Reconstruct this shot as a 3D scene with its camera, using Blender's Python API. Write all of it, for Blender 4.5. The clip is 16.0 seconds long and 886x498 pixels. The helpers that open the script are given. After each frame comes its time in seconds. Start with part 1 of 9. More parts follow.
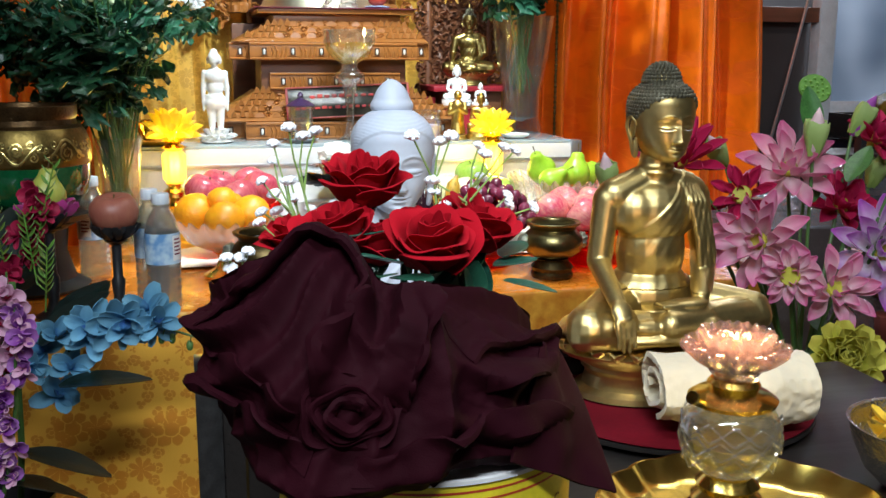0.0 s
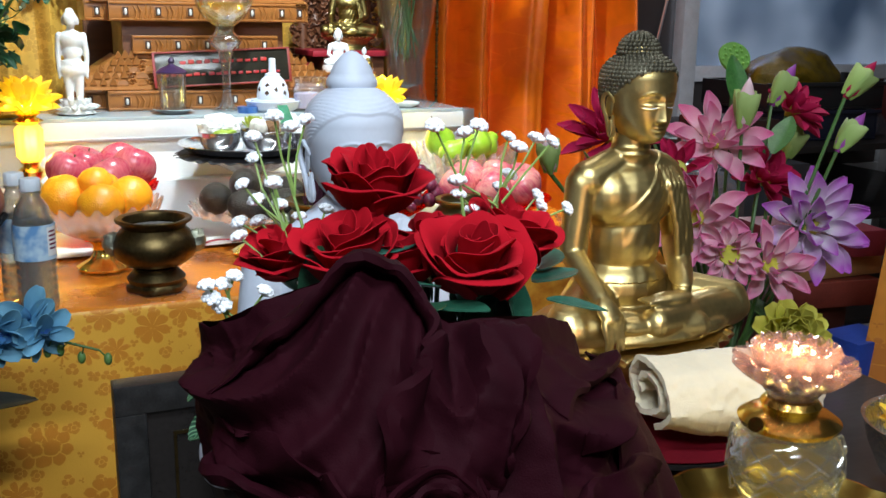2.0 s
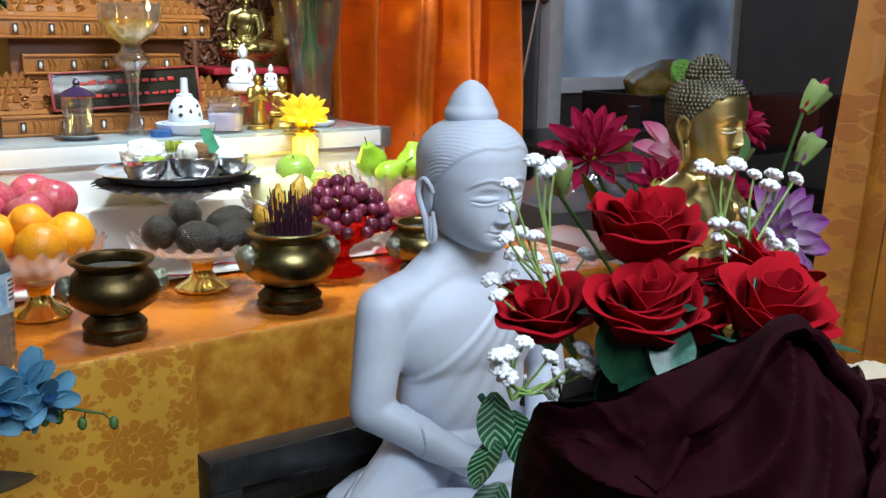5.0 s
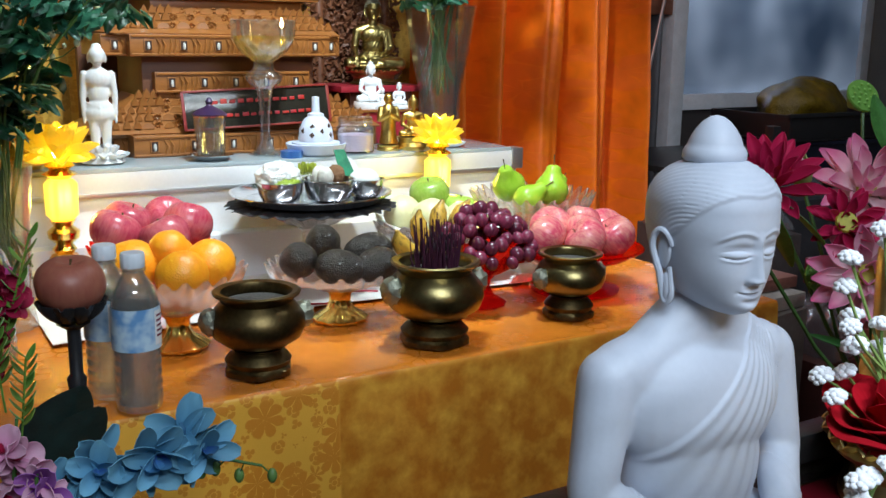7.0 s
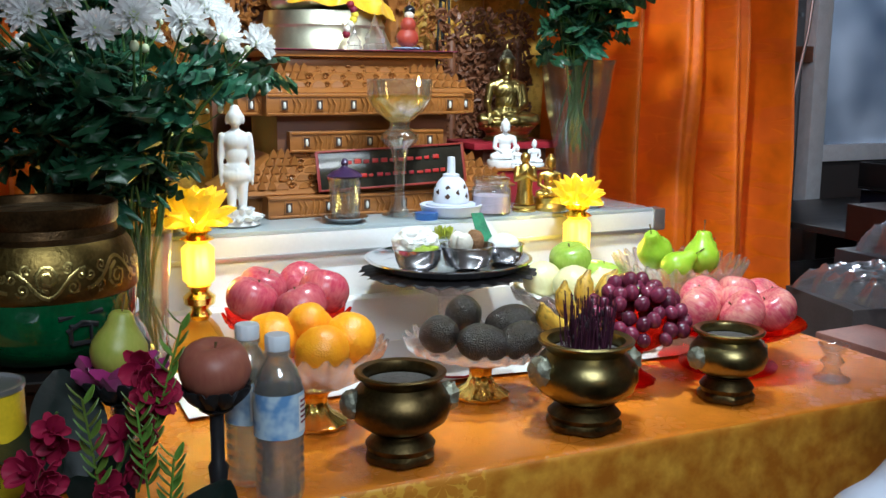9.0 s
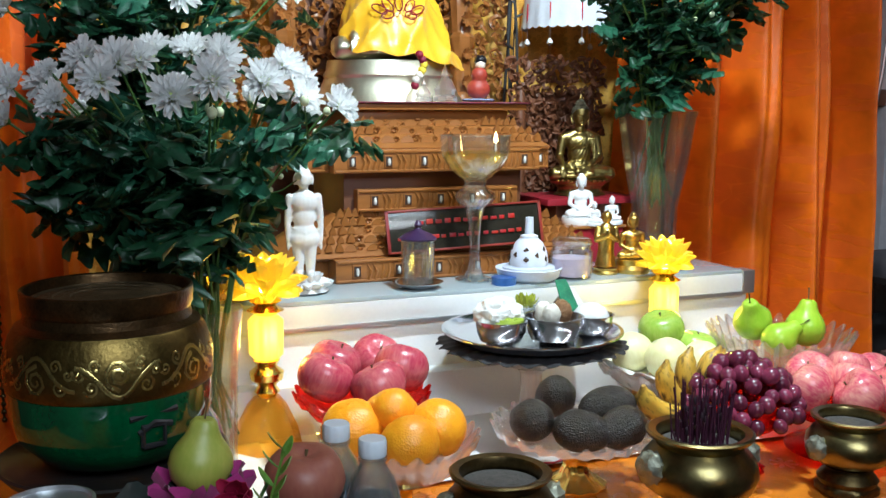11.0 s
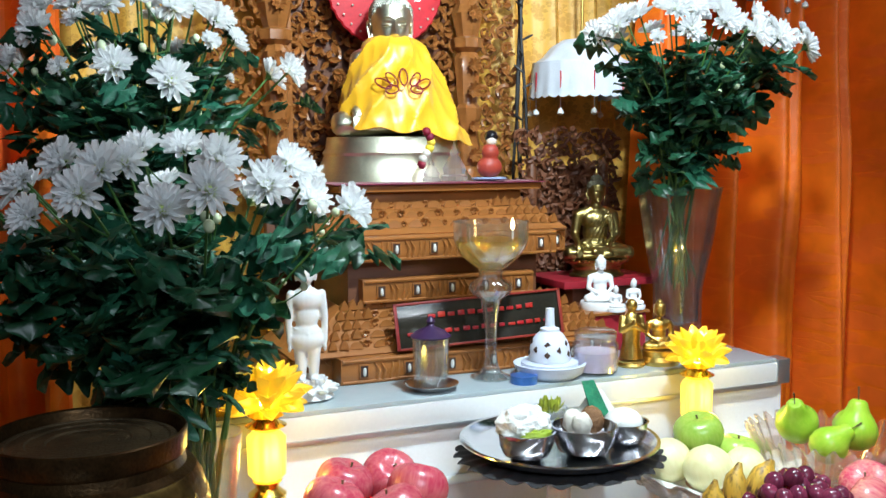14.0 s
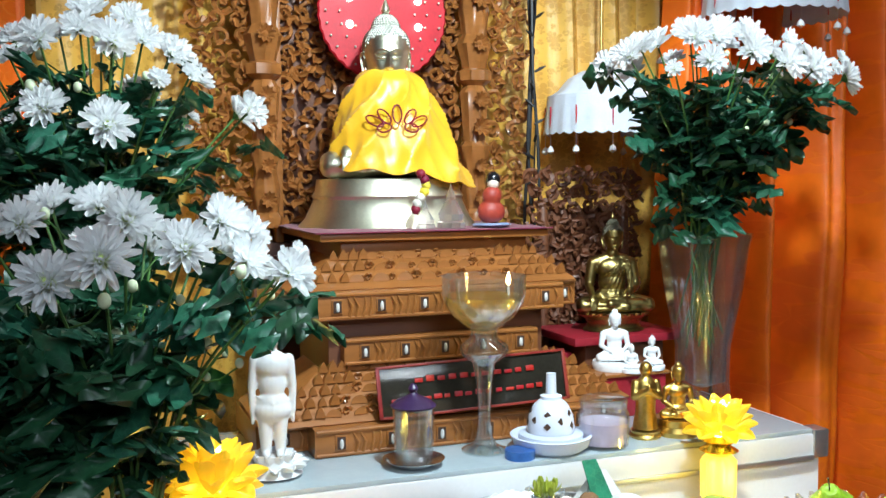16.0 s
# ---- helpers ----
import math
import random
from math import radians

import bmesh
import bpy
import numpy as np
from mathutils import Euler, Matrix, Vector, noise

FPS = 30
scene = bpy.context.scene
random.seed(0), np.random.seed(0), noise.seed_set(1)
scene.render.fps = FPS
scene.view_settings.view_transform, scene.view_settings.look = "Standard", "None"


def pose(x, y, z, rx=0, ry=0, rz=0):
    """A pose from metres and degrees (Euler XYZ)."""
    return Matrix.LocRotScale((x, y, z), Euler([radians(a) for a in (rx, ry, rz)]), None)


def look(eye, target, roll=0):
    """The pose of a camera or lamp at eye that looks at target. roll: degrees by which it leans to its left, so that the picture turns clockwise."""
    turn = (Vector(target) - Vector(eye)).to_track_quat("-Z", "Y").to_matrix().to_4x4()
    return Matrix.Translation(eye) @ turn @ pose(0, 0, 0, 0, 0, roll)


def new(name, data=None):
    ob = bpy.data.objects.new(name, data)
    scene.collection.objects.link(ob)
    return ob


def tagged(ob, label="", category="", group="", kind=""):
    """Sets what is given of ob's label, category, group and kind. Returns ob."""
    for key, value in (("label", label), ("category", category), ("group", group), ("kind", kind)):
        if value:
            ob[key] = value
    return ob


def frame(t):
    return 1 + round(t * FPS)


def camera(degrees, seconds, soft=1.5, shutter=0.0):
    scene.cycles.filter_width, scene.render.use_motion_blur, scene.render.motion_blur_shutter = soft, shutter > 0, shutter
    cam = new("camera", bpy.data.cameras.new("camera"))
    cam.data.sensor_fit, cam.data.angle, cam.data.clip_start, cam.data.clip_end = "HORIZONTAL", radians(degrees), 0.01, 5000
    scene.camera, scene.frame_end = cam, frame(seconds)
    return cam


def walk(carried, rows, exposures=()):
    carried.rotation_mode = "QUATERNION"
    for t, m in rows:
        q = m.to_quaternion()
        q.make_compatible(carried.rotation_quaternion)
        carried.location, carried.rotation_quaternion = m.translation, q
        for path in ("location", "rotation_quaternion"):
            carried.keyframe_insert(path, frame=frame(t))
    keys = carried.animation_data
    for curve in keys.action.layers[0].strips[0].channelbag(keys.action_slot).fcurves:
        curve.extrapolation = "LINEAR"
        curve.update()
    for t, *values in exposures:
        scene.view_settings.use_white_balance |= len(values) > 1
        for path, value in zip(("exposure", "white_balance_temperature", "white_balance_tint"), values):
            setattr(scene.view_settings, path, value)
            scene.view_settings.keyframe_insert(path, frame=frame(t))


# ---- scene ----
cam = camera(48.5, 16.0)
PATH = [
    (0, (0.127, 0.041, 1.41), (0.616, 1.939, 1.014), 0.3),
    (0.5, (0.107, 0.09, 1.405), (0.671, 1.962, 0.982), 0.5),
    (1, (0.082, 0.144, 1.411), (0.703, 1.993, 0.971), 0.6),
    (1.5, (0.061, 0.192, 1.411), (0.733, 2.021, 0.963), 0.6),
    (2, (0.044, 0.226, 1.415), (0.841, 2.0, 0.946), 0.9),
    (2.5, (0.003, 0.272, 1.413), (0.873, 2.008, 0.937), 1.0),
    (3, (-0.044, 0.314, 1.418), (0.912, 2.005, 0.943), 1.3),
    (3.2, (-0.06, 0.329, 1.42), (0.922, 2.006, 0.947), 1.2),
    (5.3, (-0.187, 0.434, 1.426), (0.958, 2.013, 0.983), 0.9),
    (5.5, (-0.194, 0.442, 1.427), (0.937, 2.032, 0.987), 1.0),
    (6, (-0.198, 0.475, 1.426), (0.886, 2.099, 0.993), 0.9),
    (6.5, (-0.198, 0.517, 1.43), (0.842, 2.17, 1.0), 0.8),
    (7, (-0.205, 0.575, 1.434), (0.796, 2.254, 1.009), 0.8),
    (7.5, (-0.213, 0.627, 1.444), (0.743, 2.333, 1.028), 0.7),
    (8, (-0.213, 0.671, 1.452), (0.689, 2.411, 1.052), 0.7),
    (8.5, (-0.217, 0.684, 1.462), (0.64, 2.451, 1.088), 0.5),
    (9, (-0.217, 0.69, 1.469), (0.601, 2.481, 1.119), 0.4),
    (9.5, (-0.226, 0.712, 1.476), (0.569, 2.517, 1.146), 0.4),
    (10, (-0.231, 0.752, 1.483), (0.543, 2.57, 1.17), 0.4),
    (10.2, (-0.232, 0.77, 1.488), (0.536, 2.591, 1.182), 0.5),
    (12.3, (-0.285, 0.952, 1.539), (0.485, 2.781, 1.291), -0.1),
    (12.5, (-0.289, 0.959, 1.541), (0.49, 2.785, 1.304), 0.1),
    (13, (-0.284, 0.965, 1.557), (0.511, 2.786, 1.33), -0.1),
    (13.5, (-0.267, 0.979, 1.568), (0.535, 2.799, 1.355), -0.3),
    (14, (-0.227, 1.007, 1.579), (0.568, 2.832, 1.381), -0.3),
    (14.5, (-0.182, 1.053, 1.595), (0.6, 2.884, 1.409), -0.3),
    (15, (-0.137, 1.089, 1.603), (0.623, 2.931, 1.43), -0.3),
    (15.5, (-0.096, 1.116, 1.605), (0.633, 2.972, 1.449), -0.4),
    (16, (-0.063, 1.132, 1.608), (0.635, 3.001, 1.465), -0.4),
]
walk(cam, [(t, look(eye, target, roll)) for t, eye, target, roll in PATH], [(0.0, 0.38, 6400, 8), (2.5, 0.30, 6250, 8), (5.0, 0.16, 6150, 8), (6.6, 0.0, 6120, 8), (8.0, -0.04, 6100, 8), (16.0, -0.03, 6000, 7)])


# ---- light ----
world = bpy.data.worlds.new("world")
world.use_nodes = True
world.node_tree.nodes["Background"].inputs[0].default_value = (0.55, 0.6, 0.7, 1)
world.node_tree.nodes["Background"].inputs[1].default_value = 0.006
scene.world = world


def lamp(name, kind, energy, col, m, **kw):
    data = bpy.data.lights.new(name, kind)
    data.energy, data.color = energy, col
    for k, v in kw.items():
        if k == "size":
            data.size = v
        elif k == "size_y":
            data.shape, data.size_y = "RECTANGLE", v
        elif k == "radius":
            data.shadow_soft_size = v
        elif k == "spot":
            data.spot_size, data.spot_blend = radians(v), 0.4
    ob = new(name, data)
    ob.matrix_world = m
    return ob


# altar spotlight, assumed cool ceiling lamps over hall, added dim lamp in room beyond
lamp("altar_spot", "SPOT", 100, (0.85, 0.98, 1.0), look((0.52, 1.86, 2.42), (0.58, 2.66, 1.38)), spot=88, radius=0.05)
lamp("assumed_hall_light", "AREA", 21, (0.78, 0.90, 1.0), look((0.05, 0.22, 2.66), (0.12, 0.55, 0)), size=1.2, size_y=0.08)
lamp("assumed_hall_light", "AREA", 9, (0.93, 0.96, 1.0), look((1.25, 1.75, 2.66), (1.5, 2.4, 0)), size=1.2, size_y=0.08)
# unseen overhead lamp, added to brighten the fronts of things
lamp("assumed_hall_light", "AREA", 34, (0.84, 0.92, 1.0), look((0.0, -0.75, 2.66), (0.0, 0.15, 0)), size=1.2, size_y=0.08)
# unseen lamp, added behind the hazy pane to lift it
lamp("far_light", "AREA", 33, (0.82, 0.9, 1.0), look((2.85, 4.25, 2.3), (2.75, 3.4, 1.5)), size=0.6, size_y=0.3)

# ---- materials ----


class G:
    """Small wrapper round a node tree."""

    def __init__(self, name):
        self.mat = bpy.data.materials.new(name)
        self.mat.use_nodes = True
        self.t = self.mat.node_tree
        self.p = self.t.nodes["Principled BSDF"]
        self.out = self.t.nodes["Material Output"]
        self.co = self.n("ShaderNodeTexCoord").outputs["Object"]

    def n(self, kind, **kw):
        node = self.t.nodes.new(kind)
        for k, v in kw.items():
            if k == "operation":
                node.operation = v
            elif k == "feature":
                node.feature = v
            elif k == "blend":
                node.blend_type = v
            elif k == "data_type":
                node.data_type = v
        return node

    def link(self, a, b):
        self.t.links.new(a, b)

    def put(self, sock, v):
        if hasattr(v, "is_linked"):
            self.link(v, sock)
        else:
            sock.default_value = v

    def math(self, op, a, b=0.0, c=0.0):
        m = self.n("ShaderNodeMath", operation=op)
        for s, v in zip(m.inputs, (a, b, c)):
            self.put(s, v)
        return m.outputs[0]

    def noise(self, scale, detail=3.0, co=None, rough=0.55, dist=0.0):
        m = self.n("ShaderNodeTexNoise")
        self.link(co or self.co, m.inputs["Vector"])
        m.inputs["Scale"].default_value, m.inputs["Detail"].default_value = scale, detail
        m.inputs["Roughness"].default_value, m.inputs["Distortion"].default_value = rough, dist
        return m.outputs[0]

    def voronoi(self, scale, co=None, rnd=1.0, feature="F1"):
        m = self.n("ShaderNodeTexVoronoi", feature=feature)
        self.link(co or self.co, m.inputs["Vector"])
        m.inputs["Scale"].default_value, m.inputs["Randomness"].default_value = scale, rnd
        return m

    def ramp(self, v, a, b):
        m = self.n("ShaderNodeMapRange")
        self.put(m.inputs[0], v)
        m.inputs[1].default_value, m.inputs[2].default_value = a, b
        return m.outputs[0]

    def mix(self, f, a, b, blend="MIX"):
        m = self.n("ShaderNodeMixRGB", blend=blend)
        for s, v in zip(m.inputs, (f, a, b)):
            self.put(s, v if hasattr(v, "is_linked") or not isinstance(v, tuple) else (*v[:3], 1))
        return m.outputs[0]

    def bump(self, h, strength, dist=0.002):
        m = self.n("ShaderNodeBump")
        m.inputs["Strength"].default_value, m.inputs["Distance"].default_value = strength, dist
        self.link(h, m.inputs["Height"])
        self.link(m.outputs[0], self.p.inputs["Normal"])

    def set(self, **kw):
        names = dict(col="Base Color", rough="Roughness", metal="Metallic", spec="Specular IOR Level", trans="Transmission Weight", ior="IOR",
                     coat="Coat Weight", sheen="Sheen Weight", sss="Subsurface Weight", emi="Emission Strength", emicol="Emission Color", alpha="Alpha")
        for k, v in kw.items():
            self.put(self.p.inputs[names[k]], (*v, 1) if isinstance(v, tuple) and len(v) == 3 else v)
        if "sss" in kw:
            self.p.inputs["Subsurface Radius"].default_value = (0.01, 0.006, 0.004)
            self.p.inputs["Subsurface Scale"].default_value = 0.5
        return self


def dim(c, f):
    return tuple(min(1.0, max(0.0, x * f)) for x in c)


def M(name, col, rough=0.5, metal=0.0, var=0.2, scale=25.0, fine=180.0, bump=0.15, rnd=0.1, dist=0.0015, **kw):
    """A surface with variation at two scales, a little gloss variation and fine relief."""
    g = G(name)
    big, small = g.noise(scale, 4.0), g.noise(fine, 3.0)
    f = g.math("ADD", g.math("MULTIPLY", big, 0.65), g.math("MULTIPLY", small, 0.35))
    c = g.mix(g.ramp(f, 0.3, 0.7), dim(col, 1 - var), dim(col, 1 + var))
    if rnd:
        info = g.n("ShaderNodeObjectInfo")
        h = g.n("ShaderNodeHueSaturation")
        g.put(h.inputs["Hue"], g.math("MULTIPLY_ADD", info.outputs["Random"], rnd * 0.12, 0.5 - rnd * 0.06))
        g.put(h.inputs["Value"], g.math("MULTIPLY_ADD", info.outputs["Random"], rnd * 2, 1 - rnd))
        g.link(c, h.inputs["Color"])
        c = h.outputs[0]
    g.set(col=c, metal=metal, **kw)
    g.put(g.p.inputs["Roughness"], g.math("MULTIPLY_ADD", big, 0.25 * rough, rough * 0.87))
    if bump:
        g.bump(g.math("ADD", g.math("MULTIPLY", big, 0.4), small), bump, dist)
    return g.mat


def glassy(name, tint, clear=0.55, rough=0.03, body=(1, 1, 1)):
    """Thin clear glass: part straight through, part refracting, so that light still comes in."""
    g = G(name)
    g.set(col=body, rough=rough, trans=1.0, ior=1.45)
    tr = g.n("ShaderNodeBsdfTransparent")
    tr.inputs[0].default_value = (*tint, 1)
    mx = g.n("ShaderNodeMixShader")
    mx.inputs[0].default_value = clear
    g.link(g.p.outputs[0], mx.inputs[1])
    g.link(tr.outputs[0], mx.inputs[2])
    g.link(mx.outputs[0], g.out.inputs[0])
    g.bump(g.noise(60.0, 2.0), 0.05)
    return g.mat


def crystal(name, tint, gloss=0.8, milk=0.05, rough=0.04):
    """Clear ware: light goes straight through, the rim and the curves catch the lamps, pressed glass scatters a little."""
    g = G(name)
    tr = g.n("ShaderNodeBsdfTransparent")
    tr.inputs[0].default_value = (*tint, 1)
    gl = g.n("ShaderNodeBsdfGlossy")
    gl.inputs["Roughness"].default_value = rough
    lw = g.n("ShaderNodeLayerWeight")
    lw.inputs[0].default_value = 0.42
    mx = g.n("ShaderNodeMixShader")
    g.put(mx.inputs[0], g.math("MULTIPLY_ADD", lw.outputs["Facing"], gloss * 0.75, 0.05))
    g.link(tr.outputs[0], mx.inputs[1])
    g.link(gl.outputs[0], mx.inputs[2])
    df = g.n("ShaderNodeBsdfTranslucent")
    df.inputs[0].default_value = (*tint, 1)
    m2 = g.n("ShaderNodeMixShader")
    m2.inputs[0].default_value = milk
    g.link(mx.outputs[0], m2.inputs[1])
    g.link(df.outputs[0], m2.inputs[2])
    g.link(m2.outputs[0], g.out.inputs[0])
    return g.mat


def glow(name, col, strength, base=None):
    g = G(name)
    g.set(col=base or col, emicol=col, emi=strength, rough=0.4)
    return g.mat


def brocade(name, ground, flower, scale=17.0, rough=0.38, axes="XZ", strength=0.85, seam=None):
    """Woven cloth with scattered five-petalled blossoms and small leaf flecks."""
    g = G(name)
    sep = g.n("ShaderNodeSeparateXYZ")
    g.link(g.co, sep.inputs[0])
    cmb = g.n("ShaderNodeCombineXYZ")
    g.link(sep.outputs["XYZ".index(axes[0])], cmb.inputs[0])
    g.link(sep.outputs["XYZ".index(axes[1])], cmb.inputs[1])
    co = cmb.outputs[0]

    def blossom(sc, size, petals, offset):
        """Scattered flower heads: lobed outline, gaps between the petals, a ring round the heart."""
        mp = g.n("ShaderNodeMapping")
        mp.inputs["Location"].default_value = (offset, offset * 0.7, 0)
        g.link(co, mp.inputs[0])
        v = g.voronoi(sc, mp.outputs[0], 0.75)
        d = g.n("ShaderNodeVectorMath", operation="SUBTRACT")
        g.link(mp.outputs[0], d.inputs[0])
        g.link(v.outputs["Position"], d.inputs[1])
        s = g.n("ShaderNodeSeparateXYZ")
        g.link(d.outputs[0], s.inputs[0])
        turn = g.n("ShaderNodeSeparateColor")
        g.link(v.outputs["Color"], turn.inputs[0])
        ang = g.math("MULTIPLY_ADD", turn.outputs[0], 6.28, g.math("ARCTAN2", s.outputs[1], s.outputs[0]))
        lobe = g.math("ABSOLUTE", g.math("SINE", g.math("MULTIPLY", ang, petals / 2)))
        r = g.math("ADD", v.outputs["Distance"], g.math("MULTIPLY", g.math("SUBTRACT", g.noise(sc * 7, 2.0, co), 0.5), 0.10))
        edge = g.math("MULTIPLY_ADD", g.math("POWER", lobe, 0.5), size * 0.38, size * 0.62)
        m = g.ramp(g.math("SUBTRACT", edge, r), 0.0, 0.03)
        gap = g.math("MAXIMUM", g.ramp(lobe, 0.10, 0.22), g.ramp(r, size * 0.42, size * 0.36))
        ring = g.ramp(g.math("ABSOLUTE", g.math("SUBTRACT", r, size * 0.42)), 0.012, 0.030)
        return g.math("MULTIPLY", m, g.math("MULTIPLY", gap, ring))

    a = blossom(scale * 0.62, 0.50, 7.0, 0.0)
    b = blossom(scale * 1.7, 0.47, 3.0, 0.31)
    m = g.math("MAXIMUM", a, g.math("MULTIPLY", b, 0.9))
    if seam is not None:
        m = g.math("MULTIPLY", m, g.math("MULTIPLY_ADD", g.ramp(sep.outputs[0], seam + 0.004, seam), 0.78, 0.22))
    blot = g.noise(9.0, 3.0)
    gr = g.mix(g.ramp(blot, 0.3, 0.7), dim(ground, 0.78), dim(ground, 1.15))
    if seam is not None:
        # right of the seam: mottled brown that also carries the shade there
        worn = g.math("MULTIPLY", g.ramp(sep.outputs[0], seam, seam + 0.004), g.ramp(g.noise(26.0, 4.0), 0.25, 0.62))
        gr = g.mix(worn, dim(ground, 0.85), (0.52, 0.165, 0.012))
    c = g.mix(g.math("MULTIPLY", m, strength), gr, flower)
    g.set(col=c)
    g.put(g.p.inputs["Roughness"], g.math("MULTIPLY_ADD", m, 0.2, rough))
    weave = g.noise(900.0, 1.0)
    g.bump(g.math("ADD", g.math("MULTIPLY", m, 0.8), g.math("ADD", weave, g.math("MULTIPLY", blot, 2.0))), 0.35, 0.0012)
    return g.mat


def fruit(name, col, blush, rough=0.32, dots=(0.85, 0.75, 0.55), bumpy=0.0, streak=40.0, rnd=0.12, thr=(0.35, 0.65), unit=0.04):
    """Fruit skin: two tones, streaks from stem to eye, freckles, pores."""
    g = G(name)
    size = g.n("ShaderNodeMapping")
    size.inputs["Scale"].default_value = (unit, unit, unit)
    g.link(g.co, size.inputs[0])
    g.co = size.outputs[0]
    mp = g.n("ShaderNodeMapping")
    mp.inputs["Scale"].default_value = (1, 1, 0.25)
    g.link(g.co, mp.inputs[0])
    st = g.noise(streak * 5, 3.0, mp.outputs[0])
    big = g.noise(streak * 0.5, 2.0)
    f = g.math("ADD", g.math("MULTIPLY", st, 0.45), g.math("MULTIPLY", big, 0.55))
    c = g.mix(g.ramp(f, *thr), col, blush)
    v = g.voronoi(260.0)
    c = g.mix(g.math("MULTIPLY", g.ramp(v.outputs["Distance"], 0.16, 0.08), 0.2), c, dots)
    info = g.n("ShaderNodeObjectInfo")
    h = g.n("ShaderNodeHueSaturation")
    g.put(h.inputs["Value"], g.math("MULTIPLY_ADD", info.outputs["Random"], rnd * 2, 1 - rnd))
    g.link(c, h.inputs["Color"])
    g.set(col=h.outputs[0], rough=rough, sss=0.08)
    if bumpy:
        g.bump(g.math("ADD", g.voronoi(330.0).outputs["Distance"], g.noise(120.0)), bumpy, 0.002)
    else:
        g.bump(g.noise(90.0), 0.05)
    return g.mat


def wood(name, col, rough=0.4, var=0.3, axis=0):
    g = G(name)
    mp = g.n("ShaderNodeMapping")
    s = [60.0, 60.0, 60.0]
    s[axis] = 5.0
    mp.inputs["Scale"].default_value = s
    g.link(g.co, mp.inputs[0])
    grain = g.noise(1.0, 5.0, mp.outputs[0], 0.6, 0.4)
    big = g.noise(7.0, 3.0)
    f = g.math("ADD", g.math("MULTIPLY", grain, 0.7), g.math("MULTIPLY", big, 0.3))
    g.set(col=g.mix(g.ramp(f, 0.3, 0.7), dim(col, 1 - var), dim(col, 1 + var)), coat=0.15)
    g.put(g.p.inputs["Roughness"], g.math("MULTIPLY_ADD", grain, 0.2, rough))
    g.bump(g.math("ADD", grain, g.noise(150.0)), 0.2, 0.001)
    return g.mat


def leafy(name, col, vein, rough=0.45, rnd=0.3, trans=0.15):
    g = G(name)
    c = g.mix(g.ramp(g.noise(45.0, 3.0), 0.35, 0.65), dim(col, 0.75), dim(col, 1.25))
    v = g.voronoi(120.0, feature="DISTANCE_TO_EDGE")
    c = g.mix(g.math("MULTIPLY", g.ramp(v.outputs["Distance"], 0.06, 0.0), 0.35), c, vein)
    info = g.n("ShaderNodeObjectInfo")
    h = g.n("ShaderNodeHueSaturation")
    g.put(h.inputs["Value"], g.math("MULTIPLY_ADD", info.outputs["Random"], rnd * 2, 1 - rnd))
    g.put(h.inputs["Hue"], g.math("MULTIPLY_ADD", info.outputs["Random"], 0.05, 0.475))
    g.link(c, h.inputs["Color"])
    g.set(col=h.outputs[0], rough=rough)
    g.bump(g.noise(70.0), 0.2, 0.003)
    tl = g.n("ShaderNodeBsdfTranslucent")
    g.link(h.outputs[0], tl.inputs[0])
    mx = g.n("ShaderNodeMixShader")
    mx.inputs[0].default_value = trans
    g.link(g.p.outputs[0], mx.inputs[1])
    g.link(tl.outputs[0], mx.inputs[2])
    g.link(mx.outputs[0], g.out.inputs[0])
    return g.mat


def petal_mat(name, base, tip, length, rough=0.5, rnd=0.12, trans=0.3, axis=1, a=0.15, b=0.85):
    """Petal colour that runs from the heel to the tip of each petal."""
    g = G(name)
    uv = g.n("ShaderNodeTexCoord").outputs["UV"]
    sep = g.n("ShaderNodeSeparateXYZ")
    g.link(uv, sep.inputs[0])
    f = g.math("ADD", sep.outputs[axis], g.math("MULTIPLY", g.math("SUBTRACT", g.noise(90.0), 0.5), 0.25))
    c = g.mix(g.ramp(f, a, b), base, tip)
    ln = g.n("ShaderNodeMapping")
    ln.inputs["Scale"].default_value = (26, 1.5, 1)
    g.link(uv, ln.inputs[0])
    c = g.mix(g.math("MULTIPLY", g.noise(1.0, 2.0, ln.outputs[0]), 0.25), c, dim(tip, 0.6))
    info = g.n("ShaderNodeObjectInfo")
    h = g.n("ShaderNodeHueSaturation")
    g.put(h.inputs["Value"], g.math("MULTIPLY_ADD", info.outputs["Random"], rnd * 2, 1 - rnd))
    g.link(c, h.inputs["Color"])
    g.set(col=h.outputs[0], rough=rough, spec=0.2)
    g.bump(g.noise(1.0, 2.0, ln.outputs[0]), 0.2, 0.0015)
    tl = g.n("ShaderNodeBsdfTranslucent")
    g.link(h.outputs[0], tl.inputs[0])
    mx = g.n("ShaderNodeMixShader")
    mx.inputs[0].default_value = trans
    g.link(g.p.outputs[0], mx.inputs[1])
    g.link(tl.outputs[0], mx.inputs[2])
    g.link(mx.outputs[0], g.out.inputs[0])
    return g.mat


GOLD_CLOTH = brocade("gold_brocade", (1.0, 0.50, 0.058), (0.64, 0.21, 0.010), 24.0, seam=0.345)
# top of the same cloth, darkened so its colour holds the shade there
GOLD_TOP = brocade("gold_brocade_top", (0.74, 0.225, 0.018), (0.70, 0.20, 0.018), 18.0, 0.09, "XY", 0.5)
GOLD_CURTAIN = brocade("gold_curtain", (0.80, 0.46, 0.08), (0.50, 0.24, 0.03), 34.0, 0.32, "XZ", 0.55)
ORANGE = brocade("orange_satin", (0.90, 0.17, 0.004), (0.75, 0.10, 0.003), 9.0, 0.42, "XZ", 0.35)
